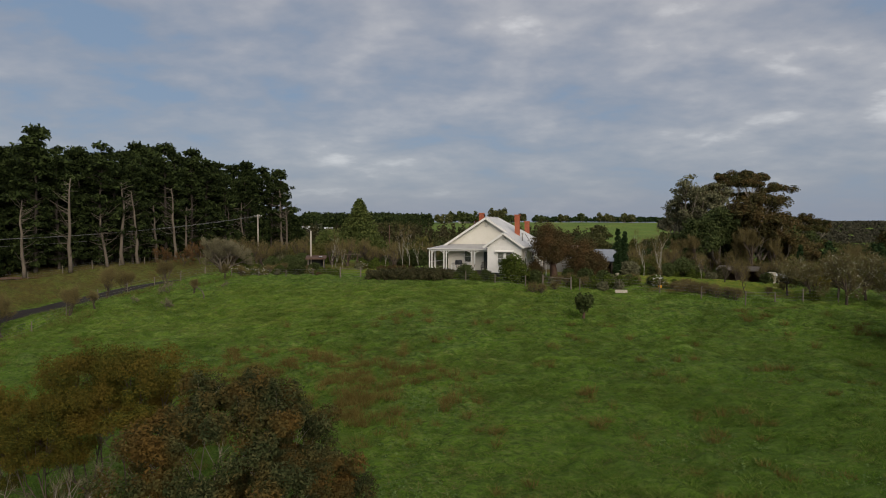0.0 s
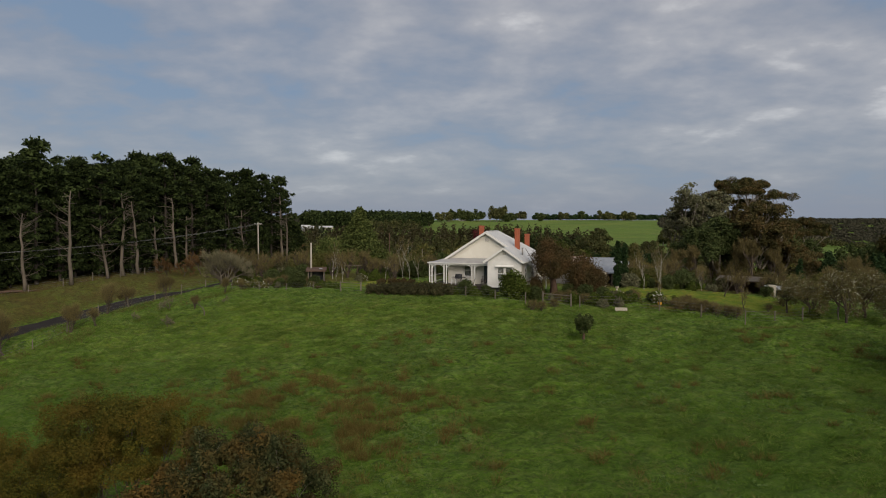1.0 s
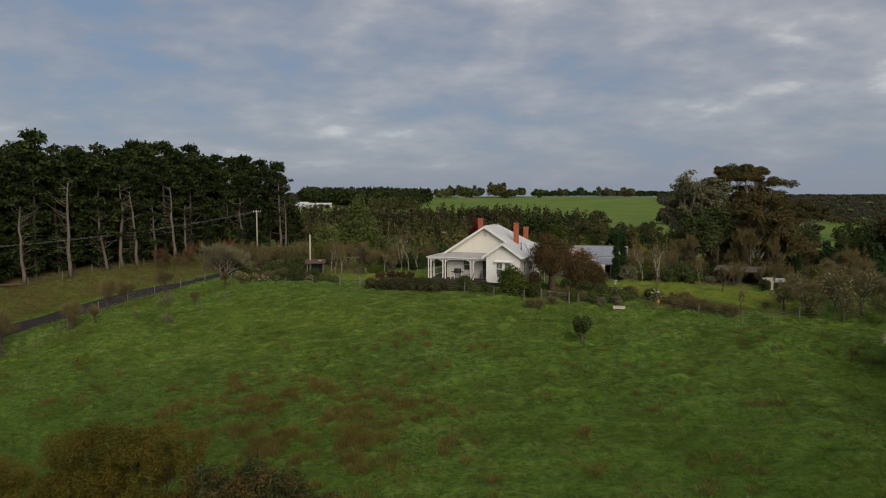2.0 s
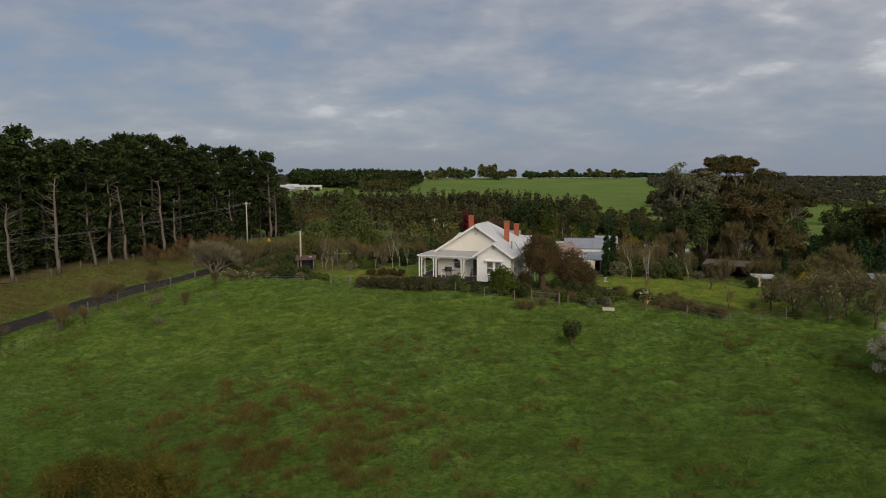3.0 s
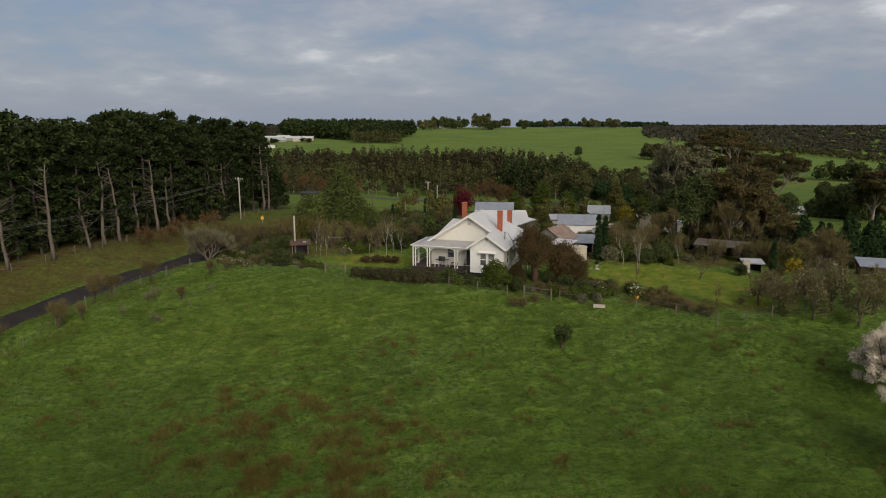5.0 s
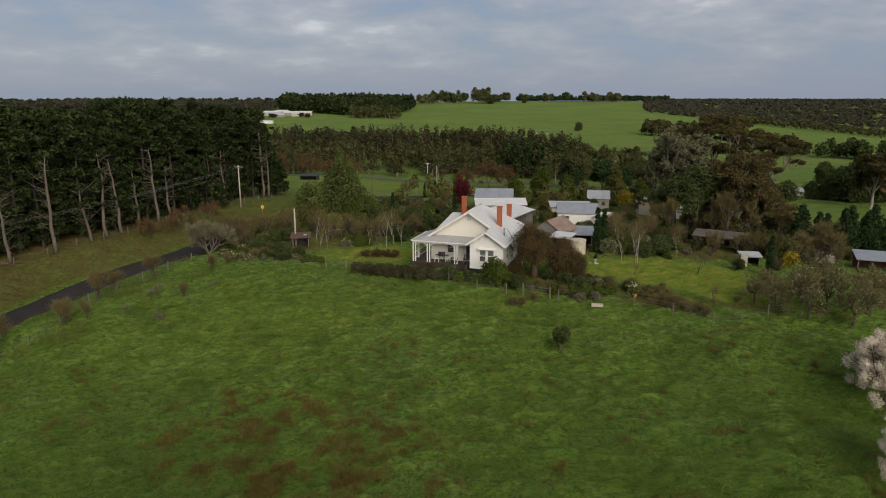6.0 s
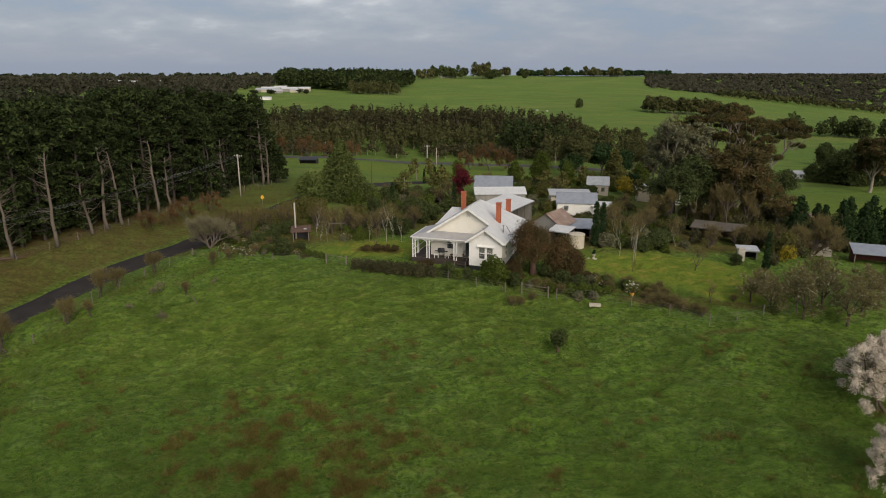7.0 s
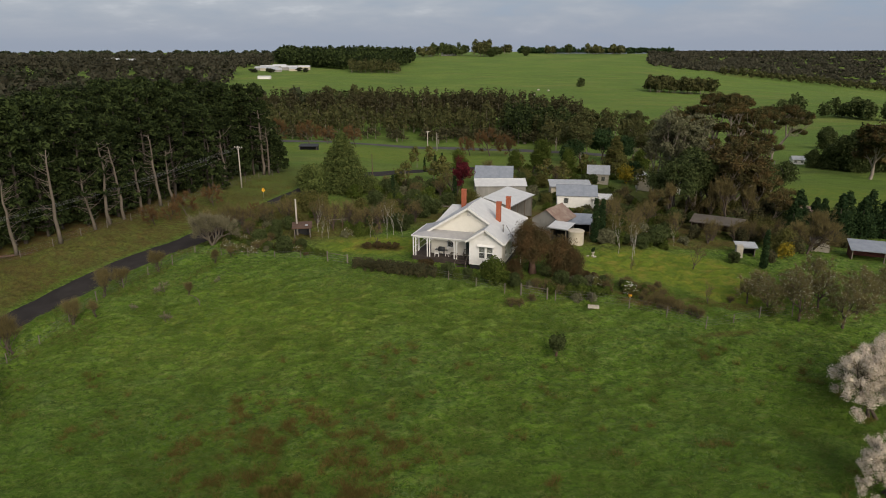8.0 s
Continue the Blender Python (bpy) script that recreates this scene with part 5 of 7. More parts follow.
def chair(x, y, turn, material="white", label="white slatted verandah chair"):
    c = thing("verandah_chair", label, "chair", house_spot(x, y, FLOOR - 0.075, turn), group="verandah chairs")
    seat = part("seat", Geo().box(-0.26, 0.26, -0.25, 0.25, 0.38, 0.42), material, c)
    backrest = part("backrest", Geo().beam((-0.24, 0.25, 0.42), (-0.24, 0.34, 0.95), 0.04, 0.04).beam((0.24, 0.25, 0.42), (0.24, 0.34, 0.95), 0.04, 0.04).beam((-0.26, 0.34, 0.95), (0.26, 0.34, 0.95), 0.04, 0.06), material, c)
    for i in range(5):
        part("slat", Geo().beam((-0.18 + i * 0.09, 0.26, 0.45), (-0.18 + i * 0.09, 0.34, 0.93), 0.05, 0.015), material, backrest)
    for x in (-0.23, 0.23):
        part("armrest", Geo().box(x - 0.035, x + 0.035, -0.25, 0.3, 0.6, 0.63), material, c)
        for y in (-0.22, 0.22):
            part("leg", Geo().box(x - 0.025, x + 0.025, y - 0.025, y + 0.025, 0, 0.6), material, c)
    return c


chair(3.0, 0.55, 15)
chair(4.3, 0.95, -10)
chair(6.5, 0.9, 5, "timber", "grey timber verandah chair")
stool = thing("side_table", "small pale verandah side table", "table", house_spot(4.9, 0.9, FLOOR - 0.075))
part("tabletop", Geo().box(-0.25, 0.25, -0.25, 0.25, 0.46, 0.5), "timber", stool)
for x in (-0.2, 0.2):
    for y in (-0.2, 0.2):
        part("leg", Geo().box(x - 0.02, x + 0.02, y - 0.02, y + 0.02, 0, 0.46), "timber", stool)

# ---- sheds and neighbouring buildings ----
BUILT = [(4.5, 80.5, 10.5), (-16.9, 87, 2.4), (20.4, 83.6, 1.6)]  # house, hut, tank: x, y, radius


def shed(name, label, x, y, turn, w, d, wall_h, rise, roof, wall, category="shed", kind="gable", open_front=False, over=0.25, door=None, windows=(), sink=0.15, back_wall=None):
    """A shed with its corner posts, walls of real thickness and a gable or skillion roof; x, y: the middle of the front."""
    t = thing(name, label, category, pose(x, y, float(height(x, y)) - sink, 0, 0, turn))
    BUILT.append((x, y + d / 2, max(w, d) * 0.62))
    k = 0.06
    holes = list(windows) + ([(*door, 0.0, 2.05)] if door else [])
    # front in pieces round the openings
    if not open_front:
        g, at = Geo(), -w / 2
        for a, b, lo, hi in sorted(holes):
            g.box(at, a, 0, k, 0, wall_h)
            if lo > 0:
                g.box(a, b, 0, k, 0, lo)
            g.box(a, b, 0, k, hi, wall_h)
            at = b
        g.box(at, w / 2, 0, k, 0, wall_h)
        part("wall_front", g, wall, t)
        for a, b, lo, hi in windows:
            part("window", Geo().box(a, b, 0.02, 0.03, lo, hi), "glass", t, "dark window")
        if door:
            part("door", Geo().box(door[0] + 0.02, door[1] - 0.02, 0.02, 0.05, 0.02, 2.03), "dark", t, "dark door")
    else:
        n = max(2, int(w / 2.6) + 1)
        for i in range(n):
            px = -w / 2 + 0.08 + (w - 0.16) * i / (n - 1)
            part("post", Geo().beam((px, 0.08, 0), (px, 0.08, wall_h), 0.12, 0.12), "timber", t)
    hb = wall_h + (rise if kind == "skillion" else 0)
    for x0 in (-w / 2, w / 2 - k):
        if kind == "skillion":
            v = [(x0, k, 0), (x0, d - k, 0), (x0, d - k, hb), (x0, k, wall_h)]
            v += [(a + k, b, c) for a, b, c in v]
            part("wall_side", Geo().add(v, [(0, 1, 2, 3), (7, 6, 5, 4), (0, 4, 5, 1), (1, 5, 6, 2), (2, 6, 7, 3), (3, 7, 4, 0)]), back_wall or wall, t)
        elif kind == "gable_side":
            v = [(x0, k, 0), (x0, d - k, 0), (x0, d - k, wall_h), (x0, d / 2, wall_h + rise), (x0, k, wall_h)]
            g = Geo().slab([(a, b, c) for a, b, c in v], k)
            part("wall_side", g, back_wall or wall, t)
        else:
            part("wall_side", Geo().box(x0, x0 + k, k, d - k, 0, wall_h), back_wall or wall, t)
    part("wall_back", Geo().box(-w / 2, w / 2, d - k, d, 0, hb), back_wall or wall, t)
    if kind == "gable":  # ridge runs front to back
        for yy in ((0.0, d - k) if not open_front else (d - k,)):
            v = [(-w / 2, yy, wall_h), (w / 2, yy, wall_h), (0, yy, wall_h + rise), (-w / 2, yy + k, wall_h), (w / 2, yy + k, wall_h), (0, yy + k, wall_h + rise)]
            part("gable_wall", Geo().add(v[:3], [(0, 1, 2)]).add(v[3:], [(2, 1, 0)]).add(v, [(0, 3, 4, 1), (1, 4, 5, 2), (2, 5, 3, 0)]), wall, t)
        e = rise / (w / 2) * over
        for s in (-1, 1):
            part("roof_slope", Geo().slab([(s * (w / 2 + over), -over, wall_h - e), (s * (w / 2 + over), d + over, wall_h - e), (0, d + over, wall_h + rise + 0.03), (0, -over, wall_h + rise + 0.03)], 0.05), roof, t)
        part("ridge_cap", rod((0, -over, wall_h + rise + 0.04), (0, d + over, wall_h + rise + 0.04), 0.06), roof, t)
    elif kind == "gable_side":  # ridge runs along the front
        e = rise / (d / 2) * over
        for ya, s in ((-over, 1), (d + over, -1)):
            part("roof_slope", Geo().slab([(-w / 2 - over, ya, wall_h - e), (w / 2 + over, ya, wall_h - e), (w / 2 + over, d / 2, wall_h + rise + 0.03), (-w / 2 - over, d / 2, wall_h + rise + 0.03)], 0.05), roof, t)
        part("ridge_cap", rod((-w / 2 - over, d / 2, wall_h + rise + 0.04), (w / 2 + over, d / 2, wall_h + rise + 0.04), 0.06), roof, t)
    else:
        e = rise / d * over
        part("roof", Geo().slab([(-w / 2 - over, -over, wall_h - e + 0.05), (w / 2 + over, -over, wall_h - e + 0.05), (w / 2 + over, d + over, wall_h + rise + e + 0.05), (-w / 2 - over, d + over, wall_h + rise + e + 0.05)], 0.05), roof, t)
        part("fascia", Geo().beam((-w / 2 - over, -over - 0.02, wall_h - e), (w / 2 + over, -over - 0.02, wall_h - e), 0.04, 0.14), "metal" if "white" in roof or "zinc" in roof else roof, t)
    return t


shed("carport", "open-fronted machinery shed with a pale steel roof", 14.6, 96.9, 59, 8.6, 4.2, 3.5, 0.75, "roof_white", "wall_tin", "shed", "skillion", True)
shed("barn", "old grey tin barn with a rusty gable roof", 16.9, 88.8, -38, 4.4, 4.6, 2.4, 1.45, "roof_rust", "wall_tin", "barn", "gable")
shed("lean_to_shed", "dark open lean-to shed with a blue-grey steel roof", 20.9, 89.0, -14, 4.6, 3.0, 2.0, 0.55, "roof_blue", "dark", "shed", "skillion", True)
shed("side_shed", "low shed with a white steel roof beside the house", 17.6, 84.0, -32, 2.4, 2.6, 2.3, 0.2, "roof_white", "dark", "shed", "skillion", True)
shed("garage", "long grey tin garage with a white gable roof", 13.6, 116.0, 0, 9.0, 5.0, 2.7, 0.75, "roof_white", "wall_tin", "garage", "gable_side", windows=((2.6, 3.4, 1.2, 2.0),))
shed("neighbour_house", "brick cottage with a blue-grey steel roof", 13.6, 129.5, -8, 7.4, 6.5, 2.4, 1.8, "roof_blue", "brick", "house", "gable_side", windows=((-2.4, -1.4, 1.0, 2.1), (1.2, 2.2, 1.0, 2.1)), sink=0.3)
shed("neighbour_shed", "white-walled shed with a grey steel roof", 26.0, 109.6, -10, 6.6, 4.6, 2.5, 1.3, "roof_blue", "white", "shed", "gable_side", windows=((-2.2, -1.4, 1.0, 1.9),), sink=0.2)
shed("annexe", "white flat-roofed annexe in front of the grey shed", 30.2, 108.5, -10, 3.2, 3.0, 2.1, 0.25, "roof_white", "white", "shed", "skillion")
shed("flat_shed", "low shed with a pale flat roof", 27.5, 121, -6, 7.5, 5.0, 2.2, 0.3, "roof_zinc", "concrete", "shed", "skillion")
shed("cottage", "small yellow cottage with a pale hipped roof", 38.6, 143.5, -14, 4.6, 5.0, 2.5, 1.4, "roof_zinc", "stone", "cottage", "gable_side", windows=((-1.4, -0.6, 0.9, 1.8), (0.7, 1.5, 0.9, 1.8)))
shed("white_shed", "narrow cream shed with a white steel roof", 48.0, 140.0, -10, 2.6, 4.0, 3.0, 0.8, "roof_white", "concrete", "shed", "gable")
shed("white_shed", "low white shed under the gum trees", 53.5, 139.0, -10, 4.4, 3.4, 2.2, 0.5, "roof_white", "white", "shed", "skillion")
shed("poultry_shed", "long brown open shed with a rusty grey roof", 43.4, 93.6, -32, 7.0, 3.2, 1.85, 0.35, "roof_dull", "shed_brown", "shed", "skillion", True)
shed("garden_shed", "small dark open shed with a zinc roof", 42.4, 81.6, -14, 2.2, 1.7, 1.35, 0.18, "roof_zinc", "dark", "shed", "skillion", True)
shed("open_shed", "dark red open shed with a grey steel roof", 60.4, 80.4, -24, 7.6, 3.4, 1.7, 0.45, "roof_blue", "shed_red", "shed", "skillion", True)
shed("playhouse", "small dark garden hut with a pale skylight", -16.9, 86.2, 8, 2.2, 1.7, 1.6, 0.25, "shed_brown", "dark", "shed", "skillion", True)
part("skylight", Geo().slab([(0.4, 0.1, 1.83), (0.8, 0.1, 1.83), (0.8, 0.5, 1.89), (0.4, 0.5, 1.89)], 0.03), "roof_zinc", [o for o in scene.objects if o.name.startswith("playhouse")][0], "pale plastic skylight")
shed("field_shelter", "long low dark field shelter", -33.6, 187, -6, 5.0, 2.4, 1.3, 0.3, "dark", "dark", "shelter", "skillion", True)
shed("stone_ruin", "broken pale stone outbuilding among brambles", 55.2, 86.0, -20, 2.2, 2.0, 1.6, 0.7, "timber", "stone", "outbuilding", "gable")
shed("hill_barn", "pale barn half hidden behind dark hedge trees", 63.4, 103.5, -20, 3.4, 3.0, 2.4, 1.2, "roof_rust", "concrete", "barn", "gable_side")
shed("far_cottage", "white cottage among trees on the slope", 118.6, 203, -10, 3.6, 3.0, 1.8, 0.8, "roof_zinc", "white", "cottage", "gable_side", windows=((-1.4, -0.6, 0.6, 1.4), (0.6, 1.4, 0.6, 1.4)))

pier = thing("stone_pier", "square pale stone pier beside the garden shed", "pier", on_ground(40.9, 80.6, -14))
for i in range(6):
    part("stone", Geo().box(-0.42 + 0.02 * (i % 2), 0.42 - 0.03 * (i % 2), -0.4, 0.4, i * 0.28, i * 0.28 + 0.27), "stone", pier)

# school or sheds on the far hill: pale long roofs
for i, (x, y, w, d, h) in enumerate(((-190, 826, 22, 10, 3.2), (-168, 836, 20, 10, 3.8), (-203, 834, 13, 9, 3), (-152, 846, 16, 9, 3.5), (-178, 812, 12, 7, 2.6), (-196, 846, 18, 10, 3.4), (-160, 824, 10, 7, 3), (-182, 852, 16, 9, 4.0))):
    shed("hill_building", "pale low building with a white roof on the far hill", x, y, -4 + 3 * i, w, d, h, 1.8, "roof_white" if i % 2 else "roof_zinc", "wall_tin" if i % 3 else "concrete", "building", "gable_side")
shed("hill_building", "long white shed in the far paddock", -172, 720, -3, 13, 6, 2.6, 0.8, "roof_white", "white", "building", "gable_side")
shed("hill_house", "pale farmhouse under the trees on the ridge", 42, 1190, 0, 26, 10, 5, 3, "roof_zinc", "white", "house", "gable_side")
for x, y in ((-455, 1000), (-425, 985), (-470, 1020), (-400, 1010)):
    shed("far_house", "far pale farmhouse on the skyline", x, y, 10, 15, 8, 3, 2, "roof_zinc", "white", "house", "gable_side")

# water tank beside the house
tank = thing("water_tank", "round cream concrete rainwater tank", "water tank", on_ground(20.0, 83.6))
part("body", Geo().tube([(0, 0, 0), (0, 0, 1.9)], [1.05, 1.05], 28), "concrete", tank, smooth=False)
part("lid", Geo().tube([(0, 0, 1.9), (0, 0, 2.0), (0, 0, 2.12)], [1.12, 1.1, 0.1], 28), "concrete", tank)

# ---- poles, wires, signs ----


def power_pole(name, x, y, h, label, arm=True, r=0.14, turn=0.0, timber="pole"):
    t = thing(name, label, "power pole", on_ground(x, y, turn, sink=0.2))
    part("pole", Geo().tube([(0, 0, 0), (0, 0, h * 0.5), (0.02, 0, h)], [r, r * 0.88, r * 0.72], 10), timber, t, smooth=True)
    if arm:
        a = part("cross_arm", Geo().beam((-0.9, 0.12, h - 0.35), (0.9, 0.12, h - 0.35), 0.09, 0.12), "timber", t, "grey cross arm")
        for k in (-0.8, -0.3, 0.3, 0.8):
            part("insulator", rod((k, 0.12, h - 0.29), (k, 0.12, h - 0.12), 0.05), "white", a)
        part("brace", Geo().beam((-0.5, 0.1, h - 0.38), (0, 0.1, h - 0.95), 0.03, 0.04).beam((0.5, 0.1, h - 0.38), (0, 0.1, h - 0.95), 0.03, 0.04), "metal", t)
    return t


power_pole("power_pole", -33.9, 119.0, 7.9, "tall pale timber power pole beside the lane", turn=-25)
power_pole("power_pole", -17.8, 87.4, 5.3, "short bare pale timber pole in the garden", arm=False)
power_pole("power_pole", -10.0, 121.0, 7.0, "slim dark power pole beyond the conifer", arm=False, r=0.09, timber="shed_brown")
power_pole("power_pole", 0.6, 212.0, 7.5, "pale power pole by the main road", r=0.2)
power_pole("power_pole", 3.8, 224.0, 6.5, "leaning pale pole by the main road", arm=False, r=0.16)
power_pole("power_pole", -62.0, 66.0, 8.4, "timber power pole beside the lane", turn=-25)
line_group = thing("power_line", "five thin sagging power cables along the lane", "cable")
pa, pb = np.array((-62.0, 66.0, float(height(-62, 66)) + 7.95)), np.array((-33.9, 119.0, float(height(-33.9, 119)) + 7.45))
side = np.array((0.88, -0.46, 0))
for k, drop in ((-0.8, 0), (-0.3, 0), (0.3, 0), (0.8, 0), (0.0, 0.9)):
    t = np.linspace(0, 1, 26)[:, None]
    pts = pa * (1 - t) + pb * t + side * k - np.array((0, 0, 1.0)) * (4 * t * (1 - t) * 1.1 + drop)
    part("cable", Geo().tube(pts, 0.009, 4, cap=False), "wire", line_group)

sign = thing("warning_sign", "yellow diamond warning sign on a steel post", "road sign", on_ground(-27.6, 109.5, 12, 0.85, wide=0.62))
part("post", rod((0, 0, 0), (0, 0, 2.5), 0.035), "metal", sign)
part("plate", Geo().add([(0, -0.05, 1.55), (0.5, -0.05, 2.05), (0, -0.05, 2.55), (-0.5, -0.05, 2.05), (0, -0.035, 1.55), (0.5, -0.035, 2.05), (0, -0.035, 2.55), (-0.5, -0.035, 2.05)],
                        [(0, 1, 2, 3), (7, 6, 5, 4), (0, 4, 5, 1), (1, 5, 6, 2), (2, 6, 7, 3), (3, 7, 4, 0)]), "sign_yellow", sign, "yellow diamond plate")
part("mark", Geo().box(-0.04, 0.04, -0.06, -0.052, 1.85, 2.25), "dark", sign, "black mark")


# ---- fences ----


def fence(name, label, line, step, h=1.15, wires=4, r=0.055, post="timber", group="", seed=3, lean=2.5):
    rng = random.Random(seed)
    t = thing(name, label, "fence")
    line = np.array(line, float)
    seg = np.linalg.norm(np.diff(line, axis=0), axis=1)
    total = seg.sum()
    n = int(total / step)
    cum = np.concatenate([[0], np.cumsum(seg)])
    tops = []
    for i in range(n + 1):
        s = total * i / n
        x, y = np.interp(s, cum, line[:, 0]), np.interp(s, cum, line[:, 1])
        z = float(height(x, y))
        hh = h * rng.uniform(0.9, 1.1)
        ob = part("post", Geo().tube([(0, 0, -0.1), (0, 0, hh)], [r, r * rng.uniform(0.8, 1.0)], 7), post, t)
        ob.matrix_basis = pose(x, y, z, rng.uniform(-lean, lean), rng.uniform(-lean, lean), rng.uniform(0, 90))
        tops.append((x, y, z))
    tops = np.array(tops)
    for w in range(wires):
        part("wire", Geo().tube(tops + [0, 0, 0.25 + (h - 0.35) * w / max(1, wires - 1)], 0.006, 3, cap=False), "wire", t)
    return t


fence("fence", "weathered post and wire fence along the lane", [(-48, 48), (-43.4, 57.6), (-40.6, 62.5), (-35.3, 71.6), (-33.1, 75.4), (-29.6, 80.6)], 3.4, 1.2)
fence("fence", "timber post and wire fence under the pines", [(-66, 66), (-50.6, 83.6), (-44.6, 95), (-40.3, 108), (-35.5, 121), (-31, 131)], 4.0, 1.1)
fence("fence", "low wire fence between paddock and garden", [(-29.6, 80.6), (-20, 79), (-12.2, 77.0)], 3.0, 1.0)
fence("fence", "low wire fence between paddock and house garden", [(-9.6, 75.6), (-4.5, 72.3), (0.3, 70.0), (5, 67.3), (8.3, 65.2)], 3.2, 1.1)
fence("fence", "low wire fence between paddock and flower beds", [(13.4, 63.4), (17.5, 62.6), (21.9, 60.8), (24.9, 58.8), (28.1, 57.0), (31.5, 59.6), (37, 60.5)], 3.3, 1.2)
fence("fence", "post and wire fence across the hill paddock", [(45, 118), (70, 150), (95, 175), (112, 205)], 6.0, 1.2)


def gate(label, a, b):
    a, b = np.array((*a, float(height(*a)))), np.array((*b, float(height(*b))))
    t = thing("gate", label, "gate")
    for p in (a, b):
        part("gate_post", Geo().tube([p - [0, 0, 0.1], p + [0, 0, 1.25]], [0.09, 0.08], 9), "timber", t)
    for z in (0.2, 0.5, 0.78):
        part("wire", Geo().tube([a + [0, 0, z], b + [0, 0, z]], 0.010, 5), "wire", t)
    part("rail", Geo().tube([a + [0, 0, 1.05], b + [0, 0, 1.05]], 0.035, 6), "timber", t)
    return t


gate("pale metal garden gate between two timber posts", (-12.2, 77.0), (-9.6, 75.6))
gate("low timber gate between two posts below the russet tree", (10.0, 64.9), (12.6, 63.8))

# ---- garden things ----
urn = thing("garden_urn", "dark clipped shrub in a white garden urn", "planter", on_ground(21.0, 78.2, 0, 0.8))
part("urn", Geo().tube([(0, 0, 0), (0, 0, 0.08), (0, 0, 0.25), (0, 0, 0.55), (0, 0, 0.72)], [0.24, 0.24, 0.10, 0.24, 0.28], 16), "stone", urn, smooth=False)
part("plant", Geo().leaves(np.random.default_rng(4), [(0, 0, 1.0), (0.05, 0, 1.25), (-0.08, 0.05, 0.9)], [0.28, 0.22, 0.24], 160, 0.07), "leaf_cypress", urn)
edge = thing("edging_stones", "pale stones laid round the urn", "stones", on_ground(20.6, 77.6))
rng = np.random.default_rng(8)
for i in range(6):
    a = i * 1.05
    c = np.array((math.cos(a) * 0.55, math.sin(a) * 0.35, 0.08))
    part("stone", Geo().tube([c - [0.13, 0, 0], c + [0.0, 0.02, 0.05], c + [0.13, 0, 0]], [0.05, 0.11, 0.05], 7), "stone", edge)
potted = thing("flower_pot", "yellow glazed pot on the flower bed", "pot", on_ground(21.4, 63.9, 0, 0.8))
part("pot", Geo().tube([(0, 0, 0), (0, 0, 0.05), (0, 0, 0.42), (0, 0, 0.47)], [0.16, 0.17, 0.26, 0.27], 18), "pot_yellow", potted, smooth=False)
part("soil", Geo().tube([(0, 0, 0.43), (0, 0, 0.475)], [0.24, 0.24], 14), "earth", potted)
place(shrub("arum_lily", "clump of white arum lilies behind the pot", 41, 1.7, 1.3, "leaf_green", 70, 0.12, 18, "flower", flower="flower_white", flower_n=7, flower_size=0.10), [(21.5, 65.1, 1.0)])
trough = thing("water_trough", "pale concrete stock trough on the grass", "trough", on_ground(16.9, 61.4, -12, 0.66, sink=0.0))
part("basin", Geo().box(-0.85, 0.85, -0.3, 0.3, 0.12, 0.2).box(-0.85, 0.85, -0.3, -0.22, 0.2, 0.5).box(-0.85, 0.85, 0.22, 0.3, 0.2, 0.5).box(-0.85, -0.77, -0.22, 0.22, 0.2, 0.5).box(0.77, 0.85, -0.22, 0.22, 0.2, 0.5), "stone", trough)
part("water", Geo().box(-0.76, 0.76, -0.21, 0.21, 0.201, 0.34), "dark", trough, "dark standing water")
for x in (-0.6, 0.6):
    part("foot", Geo().box(x - 0.1, x + 0.1, -0.26, 0.26, 0.0, 0.12), "concrete", trough)
log = thing("fallen_log", "long brown fallen log at the pine edge", "log", on_ground(-54.0, 82.0, 30, sink=-0.12))
part("trunk", Geo().tube([(-4, 0, 0), (-1, 0.1, 0.05), (3.5, 0, 0)], [0.2, 0.17, 0.1], 9), "shed_brown", log, smooth=True)
stump = thing("dead_sapling", "bent broken sapling with a pale snapped stem", "dead tree", on_ground(-24.5, 66.2, 30))
part("stem", Geo().tube([(0, 0, 0), (0.05, 0, 0.5), (-0.1, 0, 0.95), (-0.7, 0.1, 1.5)], [0.07, 0.06, 0.05, 0.02], 7), "bark_dead", stump, smooth=True)
part("branch", Geo().tube([(0.0, 0, 0.8), (-0.5, 0.2, 1.3), (-1.2, 0.2, 1.6)], [0.03, 0.02, 0.01], 5), "bark_dark", stump, smooth=True)
frame_bed = thing("vegetable_frame", "low timber rails round a kitchen bed", "garden bed", on_ground(3.5, 106, 4))
for i in range(3):
    part("rail", Geo().beam((-4, i * 1.4, 0.3), (4, i * 1.4 - 0.6, 0.3), 0.12, 0.2), "timber", frame_bed)
pergola = thing("clothes_frame", "pale timber T-frame in the garden", "frame", on_ground(-13.0, 88.5, 10))
part("post", Geo().beam((0, 0, 0), (0, 0, 1.9), 0.07, 0.07).beam((1.3, 0, 0), (1.3, 0, 1.9), 0.07, 0.07), "shed_brown", pergola)
part("cross_arm", Geo().beam((-0.5, 0, 1.9), (1.8, 0, 1.9), 0.07, 0.07), "timber", pergola)

